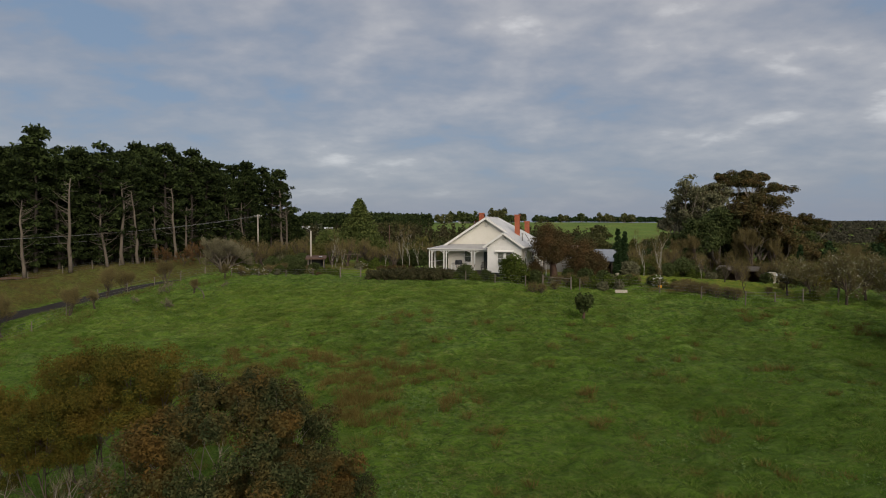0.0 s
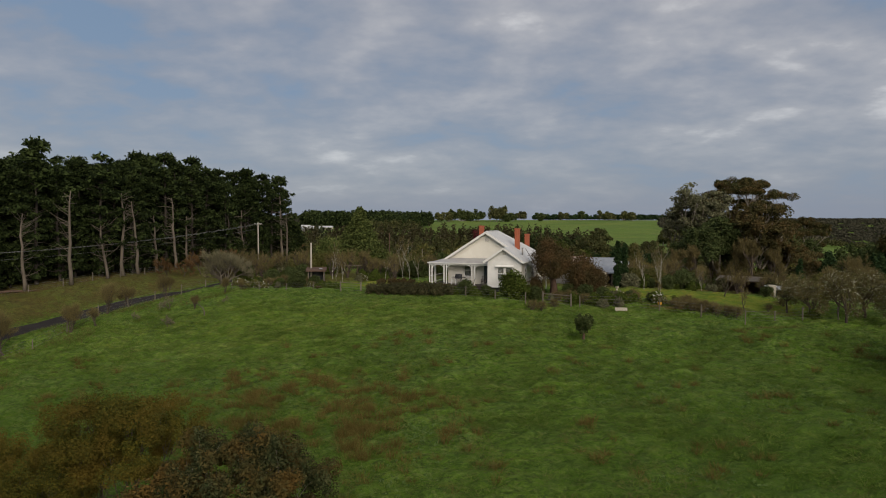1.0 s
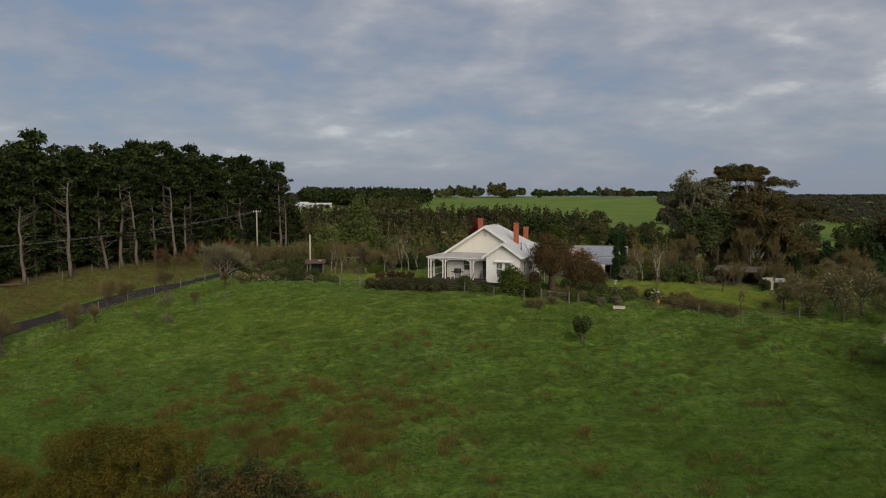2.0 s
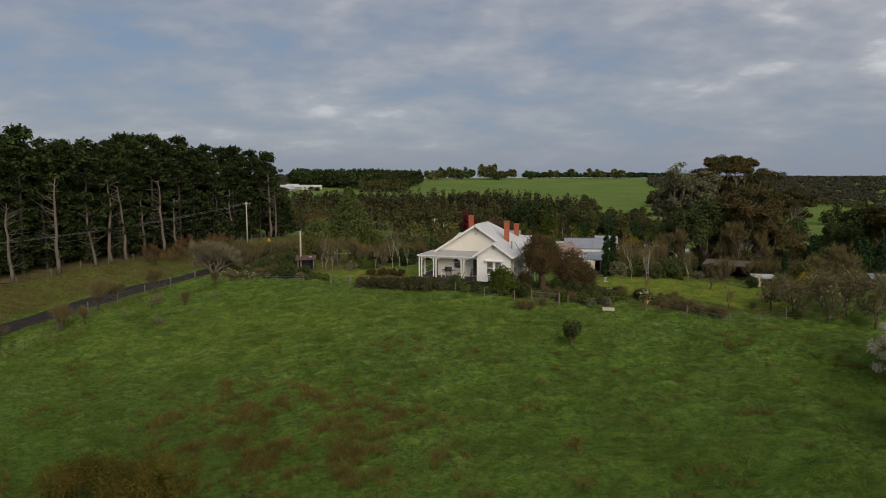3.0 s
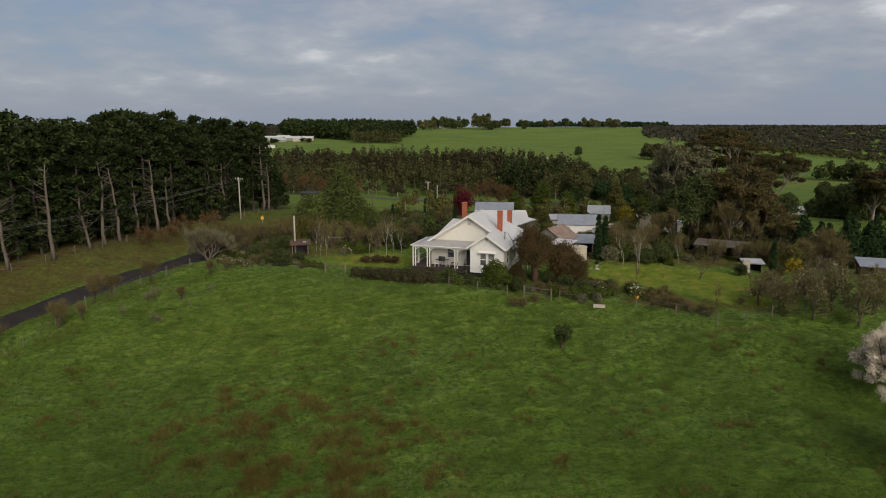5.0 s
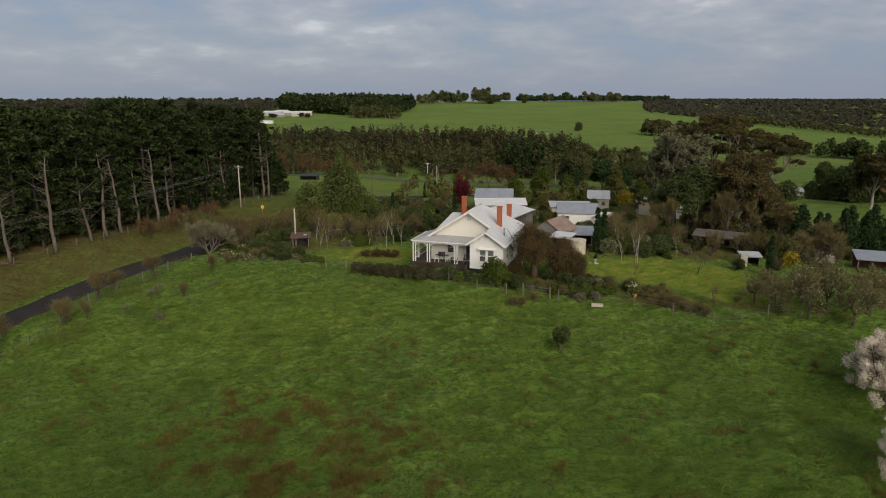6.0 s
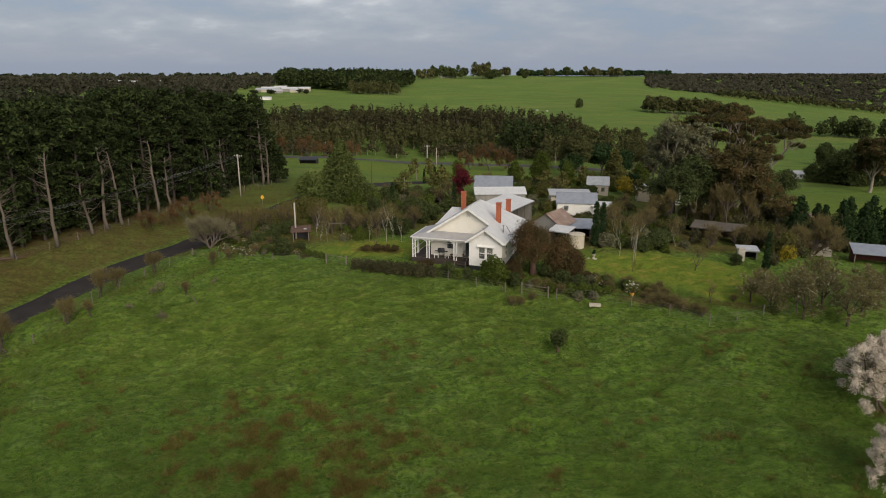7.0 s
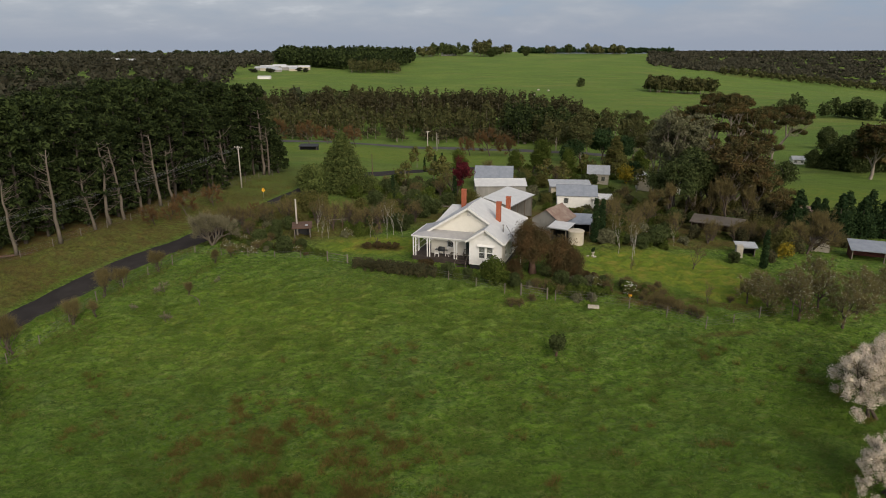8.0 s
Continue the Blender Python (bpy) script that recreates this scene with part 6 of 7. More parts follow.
# ---- trees and shrubs: places ----
# pine plantation along the lane: its edge and five rows behind
rng = np.random.default_rng(11)
edge_line = PINE_EDGE
spots = [[], [], [], []]
seg = np.linalg.norm(np.diff(edge_line, axis=0), axis=1)
cum = np.concatenate([[0], np.cumsum(seg)])
for row in range(7):
    n = 18
    for i in range(n):
        s = cum[-1] * (i + 0.5 * (row % 2) + rng.uniform(-0.25, 0.25)) / n
        x, y = np.interp(s, cum, edge_line[:, 0]), np.interp(s, cum, edge_line[:, 1])
        off = 1.6 + row * 4.8 + rng.uniform(-1, 1)
        x, y = x - off * 0.93, y + off * 0.30
        spots[rng.integers(0, 4)].append((x, y, rng.uniform(0.88, 1.06) * (1.0 if row < 6 else 0.95)))
for k, (seed, h, bare) in enumerate(((21, 17.8, 0.14), (22, 17.0, 0.20), (23, 18.2, 0.10), (24, 16.4, 0.06))):
    place(pine("pine_tree", "tall dark pine with a ragged flat-topped crown", seed, h, bare), spots[k], seed=seed)
low = pine("pine_tree", "young dark pine bushy to the ground", 25, 9.0, 0.06, 2.6, 90, 30, 0.30)
place(low, [(-58.2, 80.5, 0.95), (-62.5, 73.5, 1.0), (-55.0, 85.5, 0.8), (-52.2, 92.0, 0.9), (-48.8, 100.5, 0.8), (-59.8, 76.5, 0.8), (-46.0, 107, 0.8), (-42.6, 116, 0.75), (-56.6, 81.0, 0.7), (-56.5, 84.5, 0.62), (-50.5, 95.5, 0.7), (-47.5, 99.0, 0.55), (-57.5, 82, 0.5), (-52.6, 89.5, 0.5), (-49.2, 93.6, 0.45), (-46.6, 103, 0.6), (-44.2, 109.5, 0.5), (-41.6, 115, 0.62), (-38.6, 126, 0.6), (-36.2, 130, 0.7), (-60.5, 77, 0.7), (-34, 138, 1.0), (-30.5, 134.5, 0.85), (-33.5, 141, 1.1), (-37, 118, 0.5)], seed=5)
snags = [(-49.6, 86.4, 12.6), (-53.3, 82.5, 10.0), (-47.4, 91.6, 8.0), (-46.4, 94.0, 12.0), (-45.6, 96.9, 11.0), (-43.1, 104.6, 11.6), (-42.1, 107.4, 8.6), (-39.3, 119.6, 9.0), (-38.1, 123.0, 10.0), (-32.8, 131.5, 13.0), (-31.9, 132.2, 9.5), (-44.6, 101, 9.0)]
for i, (x, y, h) in enumerate(snags):
    snag("dead_pine", "bare grey dead pine trunk with broken branches", 60 + i, h).matrix_basis = on_ground(x, y)

# big gums behind the garden on the right
place(gum("gum_tree", "tall grey-leaved gum with pale forking limbs", 31, 18.5, "leaf_gum_grey", 0.30, clumps=110, per=70, size=0.20, clump_r=1.15, low=0.3), [(45.2, 115, 1.0, 20), (48.2, 117.5, 0.95, 140), (42.6, 120, 0.82, 250)])
place(umbrella_gum("gum_tree", "tall spreading gum with dark rust-tipped umbrella crown", 32, 22.8, 7.2, "leaf_gum", 22, 2.3, 6.0, -0.8, per=360, size=0.13, lower=13), [(57.6, 125.5, 1.0, 0), (66.5, 133, 0.68, 140)])
place(umbrella_gum("gum_tree", "wide gum with long pale bare limbs under a thin dark crown", 132, 21.5, 8.4, "leaf_gum", 24, 2.6, 5.0, 1.6, 0.30, per=340, size=0.16, lower=4), [(99, 184, 0.92, 0)])
place(gum("gum_tree", "round brown-leaved gum with bare pale limbs showing", 33, 14.6, "leaf_gum_red", 0.40, clumps=70, per=130, size=0.20, clump_r=1.5, low=0.32, flat=0.6, top=0.35), [(48.2, 104, 1.0, 10), (54.6, 105, 0.68, 100), (58.5, 109, 0.62, 220), (51.5, 118, 0.8, 300), (55.4, 100.6, 0.5, 40)])
place(gum("gum_tree", "dark green bushy gum", 34, 11.0, "leaf_dark", 0.40, clumps=80, per=180, size=0.18, clump_r=1.4, low=0.25, flat=0.7), [(51.5, 106, 1.0, 0), (44.4, 104.5, 1.05, 90), (50, 112, 1.1, 200), (55, 113, 1.1, 60), (41.6, 108, 0.8, 90), (56, 117, 1.05, 300), (62.5, 116, 0.9, 20), (66, 121, 0.62, 50)])
place(deciduous("bare_tree", "grey-brown leafless tree with fine upright twigs", 35, 8.5, None, "twig_brown", "bark_dark", 22, 0.9, level=3, kids=4, rise=0.5, spread=0.6, width=0.02), [(47, 98, 1.0), (51, 99.5, 0.9), (43, 104, 0.85), (39, 101, 0.8), (35, 99, 0.7), (45, 100, 0.9)])
place(shrub("olive_bush", "olive-brown bushy shrub beneath the gums", 36, 5.0, 5.0, "leaf_olive", 120, 0.15, 30), [(57.5, 110, 1.25), (61, 116, 1.3), (54.5, 107, 1.1), (47, 102, 1.0), (-18.4, 101, 0.75), (-20.6, 102, 0.7), (-16.6, 101.5, 0.65), (-24.6, 93.0, 0.62), (-23.2, 96.0, 0.65), (-21.2, 99.5, 0.7), (-19.5, 95, 0.5), (-22, 90.5, 0.45), (51, 104, 0.85), (48, 106, 0.85), (46, 110, 0.9), (44, 106, 0.8), (53, 101, 0.6), (38, 108, 0.6)])
place(shrub("red_brown_bush", "rust-brown shrub at the paddock edge", 37, 3.4, 3.2, "leaf_hedge", 95, 0.14, 26), [(56, 104, 1.5), (59.5, 107.5, 1.6), (62.5, 112, 1.5), (64.5, 117, 1.3), (53, 101.5, 1.3), (49.5, 99.5, 1.2), (70.5, 130, 1.0), (74.5, 133, 0.9), (47.5, 90.5, 0.7), (44, 78.6, 0.55)])

# gums and clumps in the right-hand paddock
place(gum("gum_tree", "white-limbed gum at the paddock corner", 38, 13.0, "leaf_gum", 0.40, clumps=60, per=130, size=0.30, clump_r=1.5, low=0.35, flat=0.6, r=0.34), [(122.7, 174.5, 1.32, 0), (137, 184, 1.0, 100)])
place(shrub("round_tree", "dark rounded tree in the hill paddock", 39, 8.2, 9.5, "leaf_dark", 260, 0.24, 44, "tree", lop=0.4), [(155.3, 249.4, 0.95), (118.6, 195.6, 0.60), (121.2, 194.2, 0.55), (124.6, 191, 1.1), (127.2, 188, 1.25), (129.8, 192, 1.3), (132.5, 189, 1.2), (122.6, 193, 0.8), (136.5, 192, 1.25), (141, 190, 1.15)])
place(spire("dark_conifer", "broad dark conifer in the hedge row", 43, 6.2, 2.6, "leaf_cypress", 60, 0.16, 70, "conifer", 0.8), [(58.6, 98.5, 1.15), (60.6, 97.2, 1.0), (62.6, 98.4, 0.95), (64.4, 97.0, 1.1), (66.2, 98.2, 1.15), (68.2, 97.2, 1.05), (70.2, 98.6, 1.2), (72.4, 97.8, 1.1), (74.6, 99, 1.2), (57.0, 96.8, 0.9), (77.2, 98.6, 1.2)])
place(deciduous("thicket", "tangle of bare brown branches", 44, 6.4, None, "twig_brown", "bark_dark", 18, 0.8, level=3, kids=4, spread=0.8, rise=0.3, stems=2, width=0.016), [(52.2, 84.0, 0.95), (54.2, 86.5, 0.8), (51.0, 87.0, 0.75)])

# blossom trees at the right edge of the paddock
blossom = deciduous("blossom_tree", "spreading old fruit tree dotted with white blossom", 45, 5.4, "leaf_silver", "twig_brown", "bark_dark", 30, 0.6, level=3, kids=4, spread=0.95, rise=0.18, trunk_h=0.2, blossom="blossom_cream", blossom_n=8, blossom_size=0.034, leaf_r=0.8, leaf_n=16, leaf_size=0.06)
place(blossom, [(33.6, 63.2, 0.75), (34.6, 60.8, 0.7), (37.2, 59.6, 0.95), (40.8, 58.2, 1.0), (38.6, 63.2, 0.8), (44.0, 61.0, 0.95), (43.2, 66.5, 0.85), (35.5, 62.6, 0.7), (47.5, 63.5, 0.95), (40.5, 62.0, 0.9)])
place(deciduous("plum_tree", "plum tree thick with pale pink blossom", 46, 5.2, "leaf_silver", "twig_grey", "bark_dark", 12, 0.5, level=3, kids=4, spread=1.05, rise=0.25, trunk_h=0.12, stems=2, radius=0.08, leaf_n=6, leaf_size=0.05, leaf_r=0.5, blossom="blossom", blossom_n=150, blossom_size=0.028), [(35.2, 44.8, 1.18, 30), (30.8, 36.8, 0.92, 130), (38.4, 47.5, 1.05, 80)])

# garden trees
place(gum("russet_tree", "dense dark russet-leaved tree with a short stout trunk", 47, 5.9, "leaf_russet", 0.62, "shed_brown", 128, 480, 0.062, 0.13, 0.8, 3, 4, 0.22, 1.05, 1.0, "tree", 0.05), [(12.2, 71.2, 1.06, 40)])
place(shrub("russet_bush", "dense russet-leaved bush under the larger tree", 63, 4.6, 4.5, "leaf_russet", 560, 0.062, 34), [(15.4, 70.9, 1.1), (9.9, 69.6, 0.55), (16.6, 70.0, 0.8)])
place(deciduous("bare_shrub", "rounded leafless shrub with grey lichened twigs", 48, 5.0, None, "twig_grey", "bark_dead", 30, 0.65, level=3, kids=4, spread=0.8, rise=0.32, stems=4, trunk_h=0.12, category="shrub", width=0.014), [(-28.6, 83.9, 1.0)])
place(deciduous("brown_shrub", "leafless brown shrub with upright stems", 49, 5.4, None, "twig_brown", "bark_dark", 9, 0.8, level=3, kids=3, spread=0.75, rise=0.45, stems=4, trunk_h=0.12, category="shrub", width=0.011),
      [(-29.6, 87.4, 1.0), (-27.6, 89.4, 1.0),  (-25.5, 89.5, 0.8), (-22.5, 91, 0.75), (-20.5, 93.5, 0.8), (-13.4, 90.5, 0.85), (-11.5, 91.8, 0.8), (-16.0, 93.2, 0.7), (-9.3, 90.2, 0.6), (-6.6, 90.0, 0.75), (-3.6, 90.5, 0.6), (30.5, 92, 0.8), (33, 95, 0.85), (36.2, 90.5, 0.75), (28.5, 96.5, 0.9), (40, 88, 0.5), (41.2, 89.4, 0.7), (44.6, 89.6, 0.62), (46.4, 91.4, 0.6), (-24, 86.5, 0.55)])
birch = deciduous("birch_tree", "slender leafless birch with a white trunk", 50, 5.8, None, "twig_brown", "bark_birch", 9, 0.5, level=3, kids=3, spread=0.5, rise=0.5, trunk_h=0.42, radius=0.042, width=0.009)
place(birch, [(-5.3, 85.0, 1.0), (-4.5, 86.3, 1.02), (-3.3, 85.2, 0.72), (-7.6, 85.6, 0.6), (-15.2, 89.0, 0.9), (-14.2, 86.0, 0.6), (-13.3, 85.6, 0.6), (24.4, 78.7, 1.0), (25.5, 76.5, 1.05), (26.2, 78.0, 0.9), (33.5, 84.0, 0.6)])
place(deciduous("lawn_tree", "small leafless tree on the bright lawn", 51, 3.6, None, "twig_brown", "bark_dark", 10, 0.4, level=3, kids=3, spread=0.85, rise=0.35, width=0.01), [(31.7, 72.9, 1.0), (24.2, 72.5, 0.55), (29.2, 62.6, 0.7), (-6.6, 82.0, 0.9)])
place(spire("conifer", "broad olive-green conifer, a wide leafy cone", 52, 10.8, 5.3, "leaf_conifer", 120, 0.19, 190, "conifer", 0.72), [(-15.0, 117, 1.0)])
place(shrub("lilly_pilly", "broad leafy green tree bushy to the ground", 53, 7.0, 5.6, "leaf_conifer", 170, 0.17, 40, "tree"), [(-19.8, 115.5, 1.0), (-21.5, 119, 0.7), (-9.8, 117.5, 0.62)])
cyp = spire("pencil_cypress", "narrow dark pencil cypress", 54, 6.0, 0.58, "leaf_cypress", 46, 0.09, 150, "cypress", 0.3)
place(cyp, [(22.9, 85.1, 1.05), (24.1, 86.2, 1.0), (41.4, 75.2, 0.85), (4.9, 110, 0.85), (2.1, 150, 0.75), (3.7, 149, 0.85), (-0.3, 152, 0.6), (-5.8, 112.5, 0.75)])
place(gum("plum_leaf_tree", "tree with deep plum-red leaves behind the house", 55, 7.2, "leaf_red", 0.36, "bark_dark", 70, 90, 0.14, 0.25, 0.7, 3, 3, None, 0.85, 0.7, "tree"), [(5.0, 113, 1.0)])
place(shrub("bottlebrush", "rounded bush covered in yellow flowers", 56, 2.6, 2.5, "leaf_yellow", 70, 0.10, 22), [(47.2, 81.0, 1.0), (47, 150, 2.0)])
place(spire("golden_conifer", "tall golden-green conifer between the cottages", 57, 9.5, 3.4, "leaf_olive", 80, 0.26, 80, "conifer", 0.55), [(50.5, 172, 1.05)])
place(gum("round_tree", "dark dense rounded garden tree", 58, 6.0, "leaf_cypress", 0.44, "bark_dark", 60, 90, 0.19, 0.2, 0.85, 3, 3, None, 1.2, 0.8, "tree"), [(48.5, 153, 0.85), (41.5, 186, 0.95), (46, 192, 1.25), (58, 196, 1.4), (55, 202, 1.6)])
place(gum("gum_tree", "grey-green gum behind the cottages", 59, 14.0, "leaf_plant", 0.34, clumps=70, per=90, size=0.27, clump_r=1.5, low=0.28, flat=0.65), [(45, 196, 1.0), (49, 205, 1.1), (85, 262, 0.95), (78, 250, 0.9), (70, 190, 0.95), (64, 200, 0.85), (62, 178, 0.6), (90, 215, 0.9), (75, 170, 0.8)])
place(gum("leafy_tree", "round light-green leafy tree behind the roofs", 61, 7.0, "leaf_green", 0.42, "bark_dark", 70, 100, 0.2, 0.2, 0.75, 3, 3, None, 1.2, 0.8, "tree"), [(26.5, 160, 1.1), (30, 165, 1.05), (23, 158, 0.8), (33.5, 158, 0.85), (8, 142, 0.8), (57, 168, 0.9)])
place(deciduous("rust_tree", "broad leafless tree with rust-coloured twigs", 62, 9.0, None, "twig_red", "bark_dark", 30, 1.3, level=3, kids=4, spread=0.9, rise=0.3, width=0.03), [(-40.4, 95.0, 0.36), (-37.4, 100.0, 0.42), (-34.6, 104.6, 0.40), (-29.2, 90.2, 0.42), (-28.0, 93.2, 0.40), (-39.0, 97.4, 0.32), (-25.8, 95.6, 0.38), (20.5, 208, 1.0), (27, 210, 0.8), (14, 206, 0.7), (-40, 226, 0.9), (-55, 238, 1.0), (-34, 228, 0.7), (-25, 232, 0.8)])

# shrubs and hedges of the garden, row by row
place(shrub("hedge_bush", "dark purplish-brown hedge bush", 70, 2.3, 1.5, "leaf_hedge", 110, 0.08, 26),
      [(-8.2, 74.7, 0.85), (-6.9, 74.0, 0.95), (-5.7, 73.2, 1.0), (-4.4, 72.6, 1.05), (-3.1, 71.8, 1.05), (-1.9, 71.2, 1.1), (-0.7, 70.7, 1.05), (0.5, 70.3, 0.9)])
place(shrub("laurel_bush", "large rounded bright green bush below the front windows", 71, 3.1, 2.9, "leaf_green", 170, 0.09, 34), [(7.4, 68.2, 1.1)])
place(shrub("dark_bush", "dense dark green rounded bush", 72, 2.8, 2.3, "leaf_dark", 120, 0.09, 28),
      [(-18.1, 80.4, 1.05), (-16.2, 81.6, 0.7), (2.4, 70.0, 0.8), (4.6, 69.4, 0.55), (-0.6, 97.5, 1.6), (1.2, 100, 1.1), (9.6, 67.4, 0.7), (14.8, 67.4, 0.8), (16.4, 66.2, 0.75), (13.6, 70.0, 0.7), (28.2, 81.5, 0.8), (59, 106, 1.7), (57.2, 102.5, 1.4), (61, 110, 1.9), (56, 98.5, 1.2), (38.6, 77.2, 0.7), (-2.2, 120, 1.3), (-6.8, 117.5, 1.4), (-22.3, 84.5, 0.9), (-20.6, 86.8, 0.8)])
place(shrub("green_bush", "leafy mid-green garden bush", 73, 1.9, 1.5, "leaf_green", 90, 0.08, 22),
      [(-15.0, 79.6, 0.75), (-13.8, 79.0, 0.7), (-12.9, 78.6, 0.65), (-20.8, 81.6, 0.8), (3.4, 69.2, 0.75), (5.4, 68.6, 0.6), (1.4, 70.3, 0.7), (13.2, 65.6, 0.8), (15.0, 64.6, 0.9), (16.3, 64.4, 0.95), (17.6, 64.1, 0.9), (18.9, 63.9, 0.8), (23.4, 65.4, 0.6), (-9.2, 86.5, 0.9), (-7.8, 87.2, 0.8), (29.5, 83, 0.8), (31.6, 82.5, 0.9), (-17, 97, 1.3), (-9, 97, 1.4), (-5, 95, 1.2), (34.6, 60.6, 0.7), (-2.5, 104, 1.3), (-4.5, 108, 1.3)])
place(shrub("silver_bush", "low grey-green bush like lavender", 74, 1.7, 1.1, "leaf_gum_grey", 90, 0.07, 18), [(15.6, 63.2, 0.9), (17.2, 63.0, 0.9), (11.2, 66.6, 0.8), (-11.2, 86.4, 0.9), (35.6, 86, 1.1), (33.2, 88.4, 1.5)])
place(shrub("white_bush", "low bush scattered with white flowers", 75, 2.0, 1.2, "leaf_olive", 80, 0.08, 20, flower="flower_white", flower_n=5, flower_size=0.05), [(-23.7, 81.4, 0.95), (-25.0, 81.8, 0.85), (-22.4, 80.7, 0.8), (-10.4, 86.9, 0.6), (32.6, 89.5, 1.3)])
place(shrub("red_shrub", "low shrub with brick-red winter leaves", 76, 1.8, 1.1, "leaf_russet", 80, 0.07, 20), [(-7.6, 80.9, 0.9), (-6.2, 80.7, 1.0), (-5.0, 80.6, 0.95), (-4.0, 80.9, 0.8), (-15.2, 79.0, 0.5), (0.2, 73.4, 0.95), (-0.6, 73.8, 0.8), (19.3, 64.7, 0.8), (18.2, 70.2, 0.8), (19.0, 70.0, 0.7)])
place(deciduous("cane_shrub", "leafless cane shrub, a mound of brown stems", 77, 1.7, None, "twig_brown", "bark_dark", 6, 0.5, level=2, kids=4, spread=1.0, rise=0.3, stems=5, trunk_h=0.15, category="shrub", width=0.01),
      [(22.4, 63.4, 0.5), (23.2, 64.4, 0.55), (24.2, 65.2, 0.6), (24.8, 64.0, 0.6), (25.2, 66.4, 0.55), (22.6, 66.4, 0.5), (24.4, 62.6, 0.6), (25.6, 61.2, 0.7), (26.4, 60.2, 0.75), (26.9, 59.4, 0.8), (23.6, 61.2, 0.5), (24.2, 60.6, 0.5), (23.0, 62.4, 0.62), (23.9, 61.8, 0.72), (24.6, 61.0, 0.8), (25.4, 60.2, 0.8), (23.8, 63.2, 0.6), (25.0, 62.0, 0.7), (22.4, 61.9, 0.45), (8.6, 62.2, 0.75), (9.5, 62.3, 0.65), (10.9, 63.2, 0.6), (14.2, 64.8, 0.8), (11.8, 66.4, 0.8), (12.8, 65.8, 0.9), (34.6, 66.0, 0.6), (31.8, 63.2, 0.5), (19.4, 65.8, 0.7)])
orchard = deciduous("orchard_tree", "small leafless fruit tree in the paddock by the lane", 78, 3.0, None, "twig_brown", "bark_dark", 9, 0.6, level=3, kids=4, spread=0.6, rise=0.5, trunk_h=0.12, stems=3, radius=0.035, width=0.005)
place(orchard, [(-42.2, 61.6, 1.55), (-37.6, 64.9, 1.15), (-36.7, 70.3, 1.3), (-35.3, 65.7, 0.72), (-35.4, 72.4, 1.0), (-32.4, 75.6, 1.05), (-26.1, 77.1, 0.7), (-26.4, 68.4, 0.62), (-24.6, 79.2, 0.55)])
lichened = deciduous("orchard_tree", "small grey lichened fruit tree in the paddock", 178, 1.7, None, "twig_grey", "bark_dead", 10, 0.3, level=3, kids=3, spread=1.0, rise=0.2, trunk_h=0.12, stems=2, radius=0.035, width=0.009)
place(lichened, [(-29.4, 69.7, 0.95), (-27.0, 63.3, 0.8), (-31.6, 66.0, 0.55), (-24.0, 71.8, 0.5)])
lone = thing("lone_bush", "small dark round-headed bush on a short red-brown stem", "shrub", on_ground(11.6, 53.4, 20, 1.15))
rng = np.random.default_rng(79)
part("trunk", Geo().tube([(0, 0, 0), (0.04, 0, 0.45), (0, 0.03, 0.95), (0.02, 0, 1.5)], [0.11, 0.09, 0.07, 0.03], 8, cap=False).tube([(0, 0.03, 0.8), (0.3, 0.1, 1.3)], [0.04, 0.015], 5, cap=False).tube([(0, 0.03, 0.7), (-0.28, -0.08, 1.25)], [0.04, 0.015], 5, cap=False), "shed_brown", lone, "red-brown stem", smooth=True)
ring = rng.normal(size=(30, 3))
ring /= np.linalg.norm(ring, axis=1)[:, None]
part("crown", Geo().leaves(rng, ring * [[0.56, 0.56, 0.60]] * rng.uniform(0.4, 1.0, (30, 1)) + [[0, 0, 1.22]], rng.uniform(0.20, 0.38, 30), 130, 0.065, 0.5, 0.4, 0.4), "leaf_dark", lone)
place(shrub("hill_tree", "lone dark tree on the far green hill", 80, 8.5, 9.0, "leaf_dark", 60, 0.6, 24, "tree"), [(153, 655, 1.0), (176, 1180, 1.2), (112, 1150, 1.6)])

# undergrowth that fills the gardens and the ground beneath the gums


def fill(proto_spots, n, seed, x0, x1, y0, y1, keep):
    """Copies of built things strewn over a stretch, clear of buildings, lawns and the lane."""
    g = random.Random(seed)
    done = 0
    for _ in range(n * 6):
        if done >= n:
            return
        x, y = g.uniform(x0, x1), g.uniform(y0, y1)
        if not keep(x, y) or any((x - a) ** 2 + (y - b) ** 2 < (r + 0.8) ** 2 for a, b, r in BUILT):
            continue
        ax, ay = np.array([x, x]), np.array([y, y])
        if zones_at(ax, ay)[0][0] > 0.05 or line_distance(ax, ay, LANE_LINE)[0] < 4.5:
            continue
        proto, lo, hi = g.choice(proto_spots)
        copy_thing_scaled(proto, on_ground(x, y, g.uniform(0, 360), g.uniform(lo, hi)))
        done += 1


KINDS = {o.name.split(".")[0]: o for o in reversed(list(scene.objects)) if o.parent is None}
mixed = [(KINDS["dark_bush"], 0.6, 1.3), (KINDS["olive_bush"], 0.35, 0.7), (KINDS["brown_shrub"], 0.5, 0.85), (KINDS["green_bush"], 0.8, 1.8), (KINDS["silver_bush"], 0.9, 1.9), (KINDS["red_brown_bush"], 0.4, 0.8), (KINDS["green_bush"], 0.8, 1.5), (KINDS["dark_bush"], 0.5, 1.1)]
fill(mixed, 120, 201, 24, 58, 80, 122, lambda x, y: y > 79 + (x - 20) * 0.25 + 1.5 and x < 30 + (y - 80) * 1.0 and x < 0.50 * y)
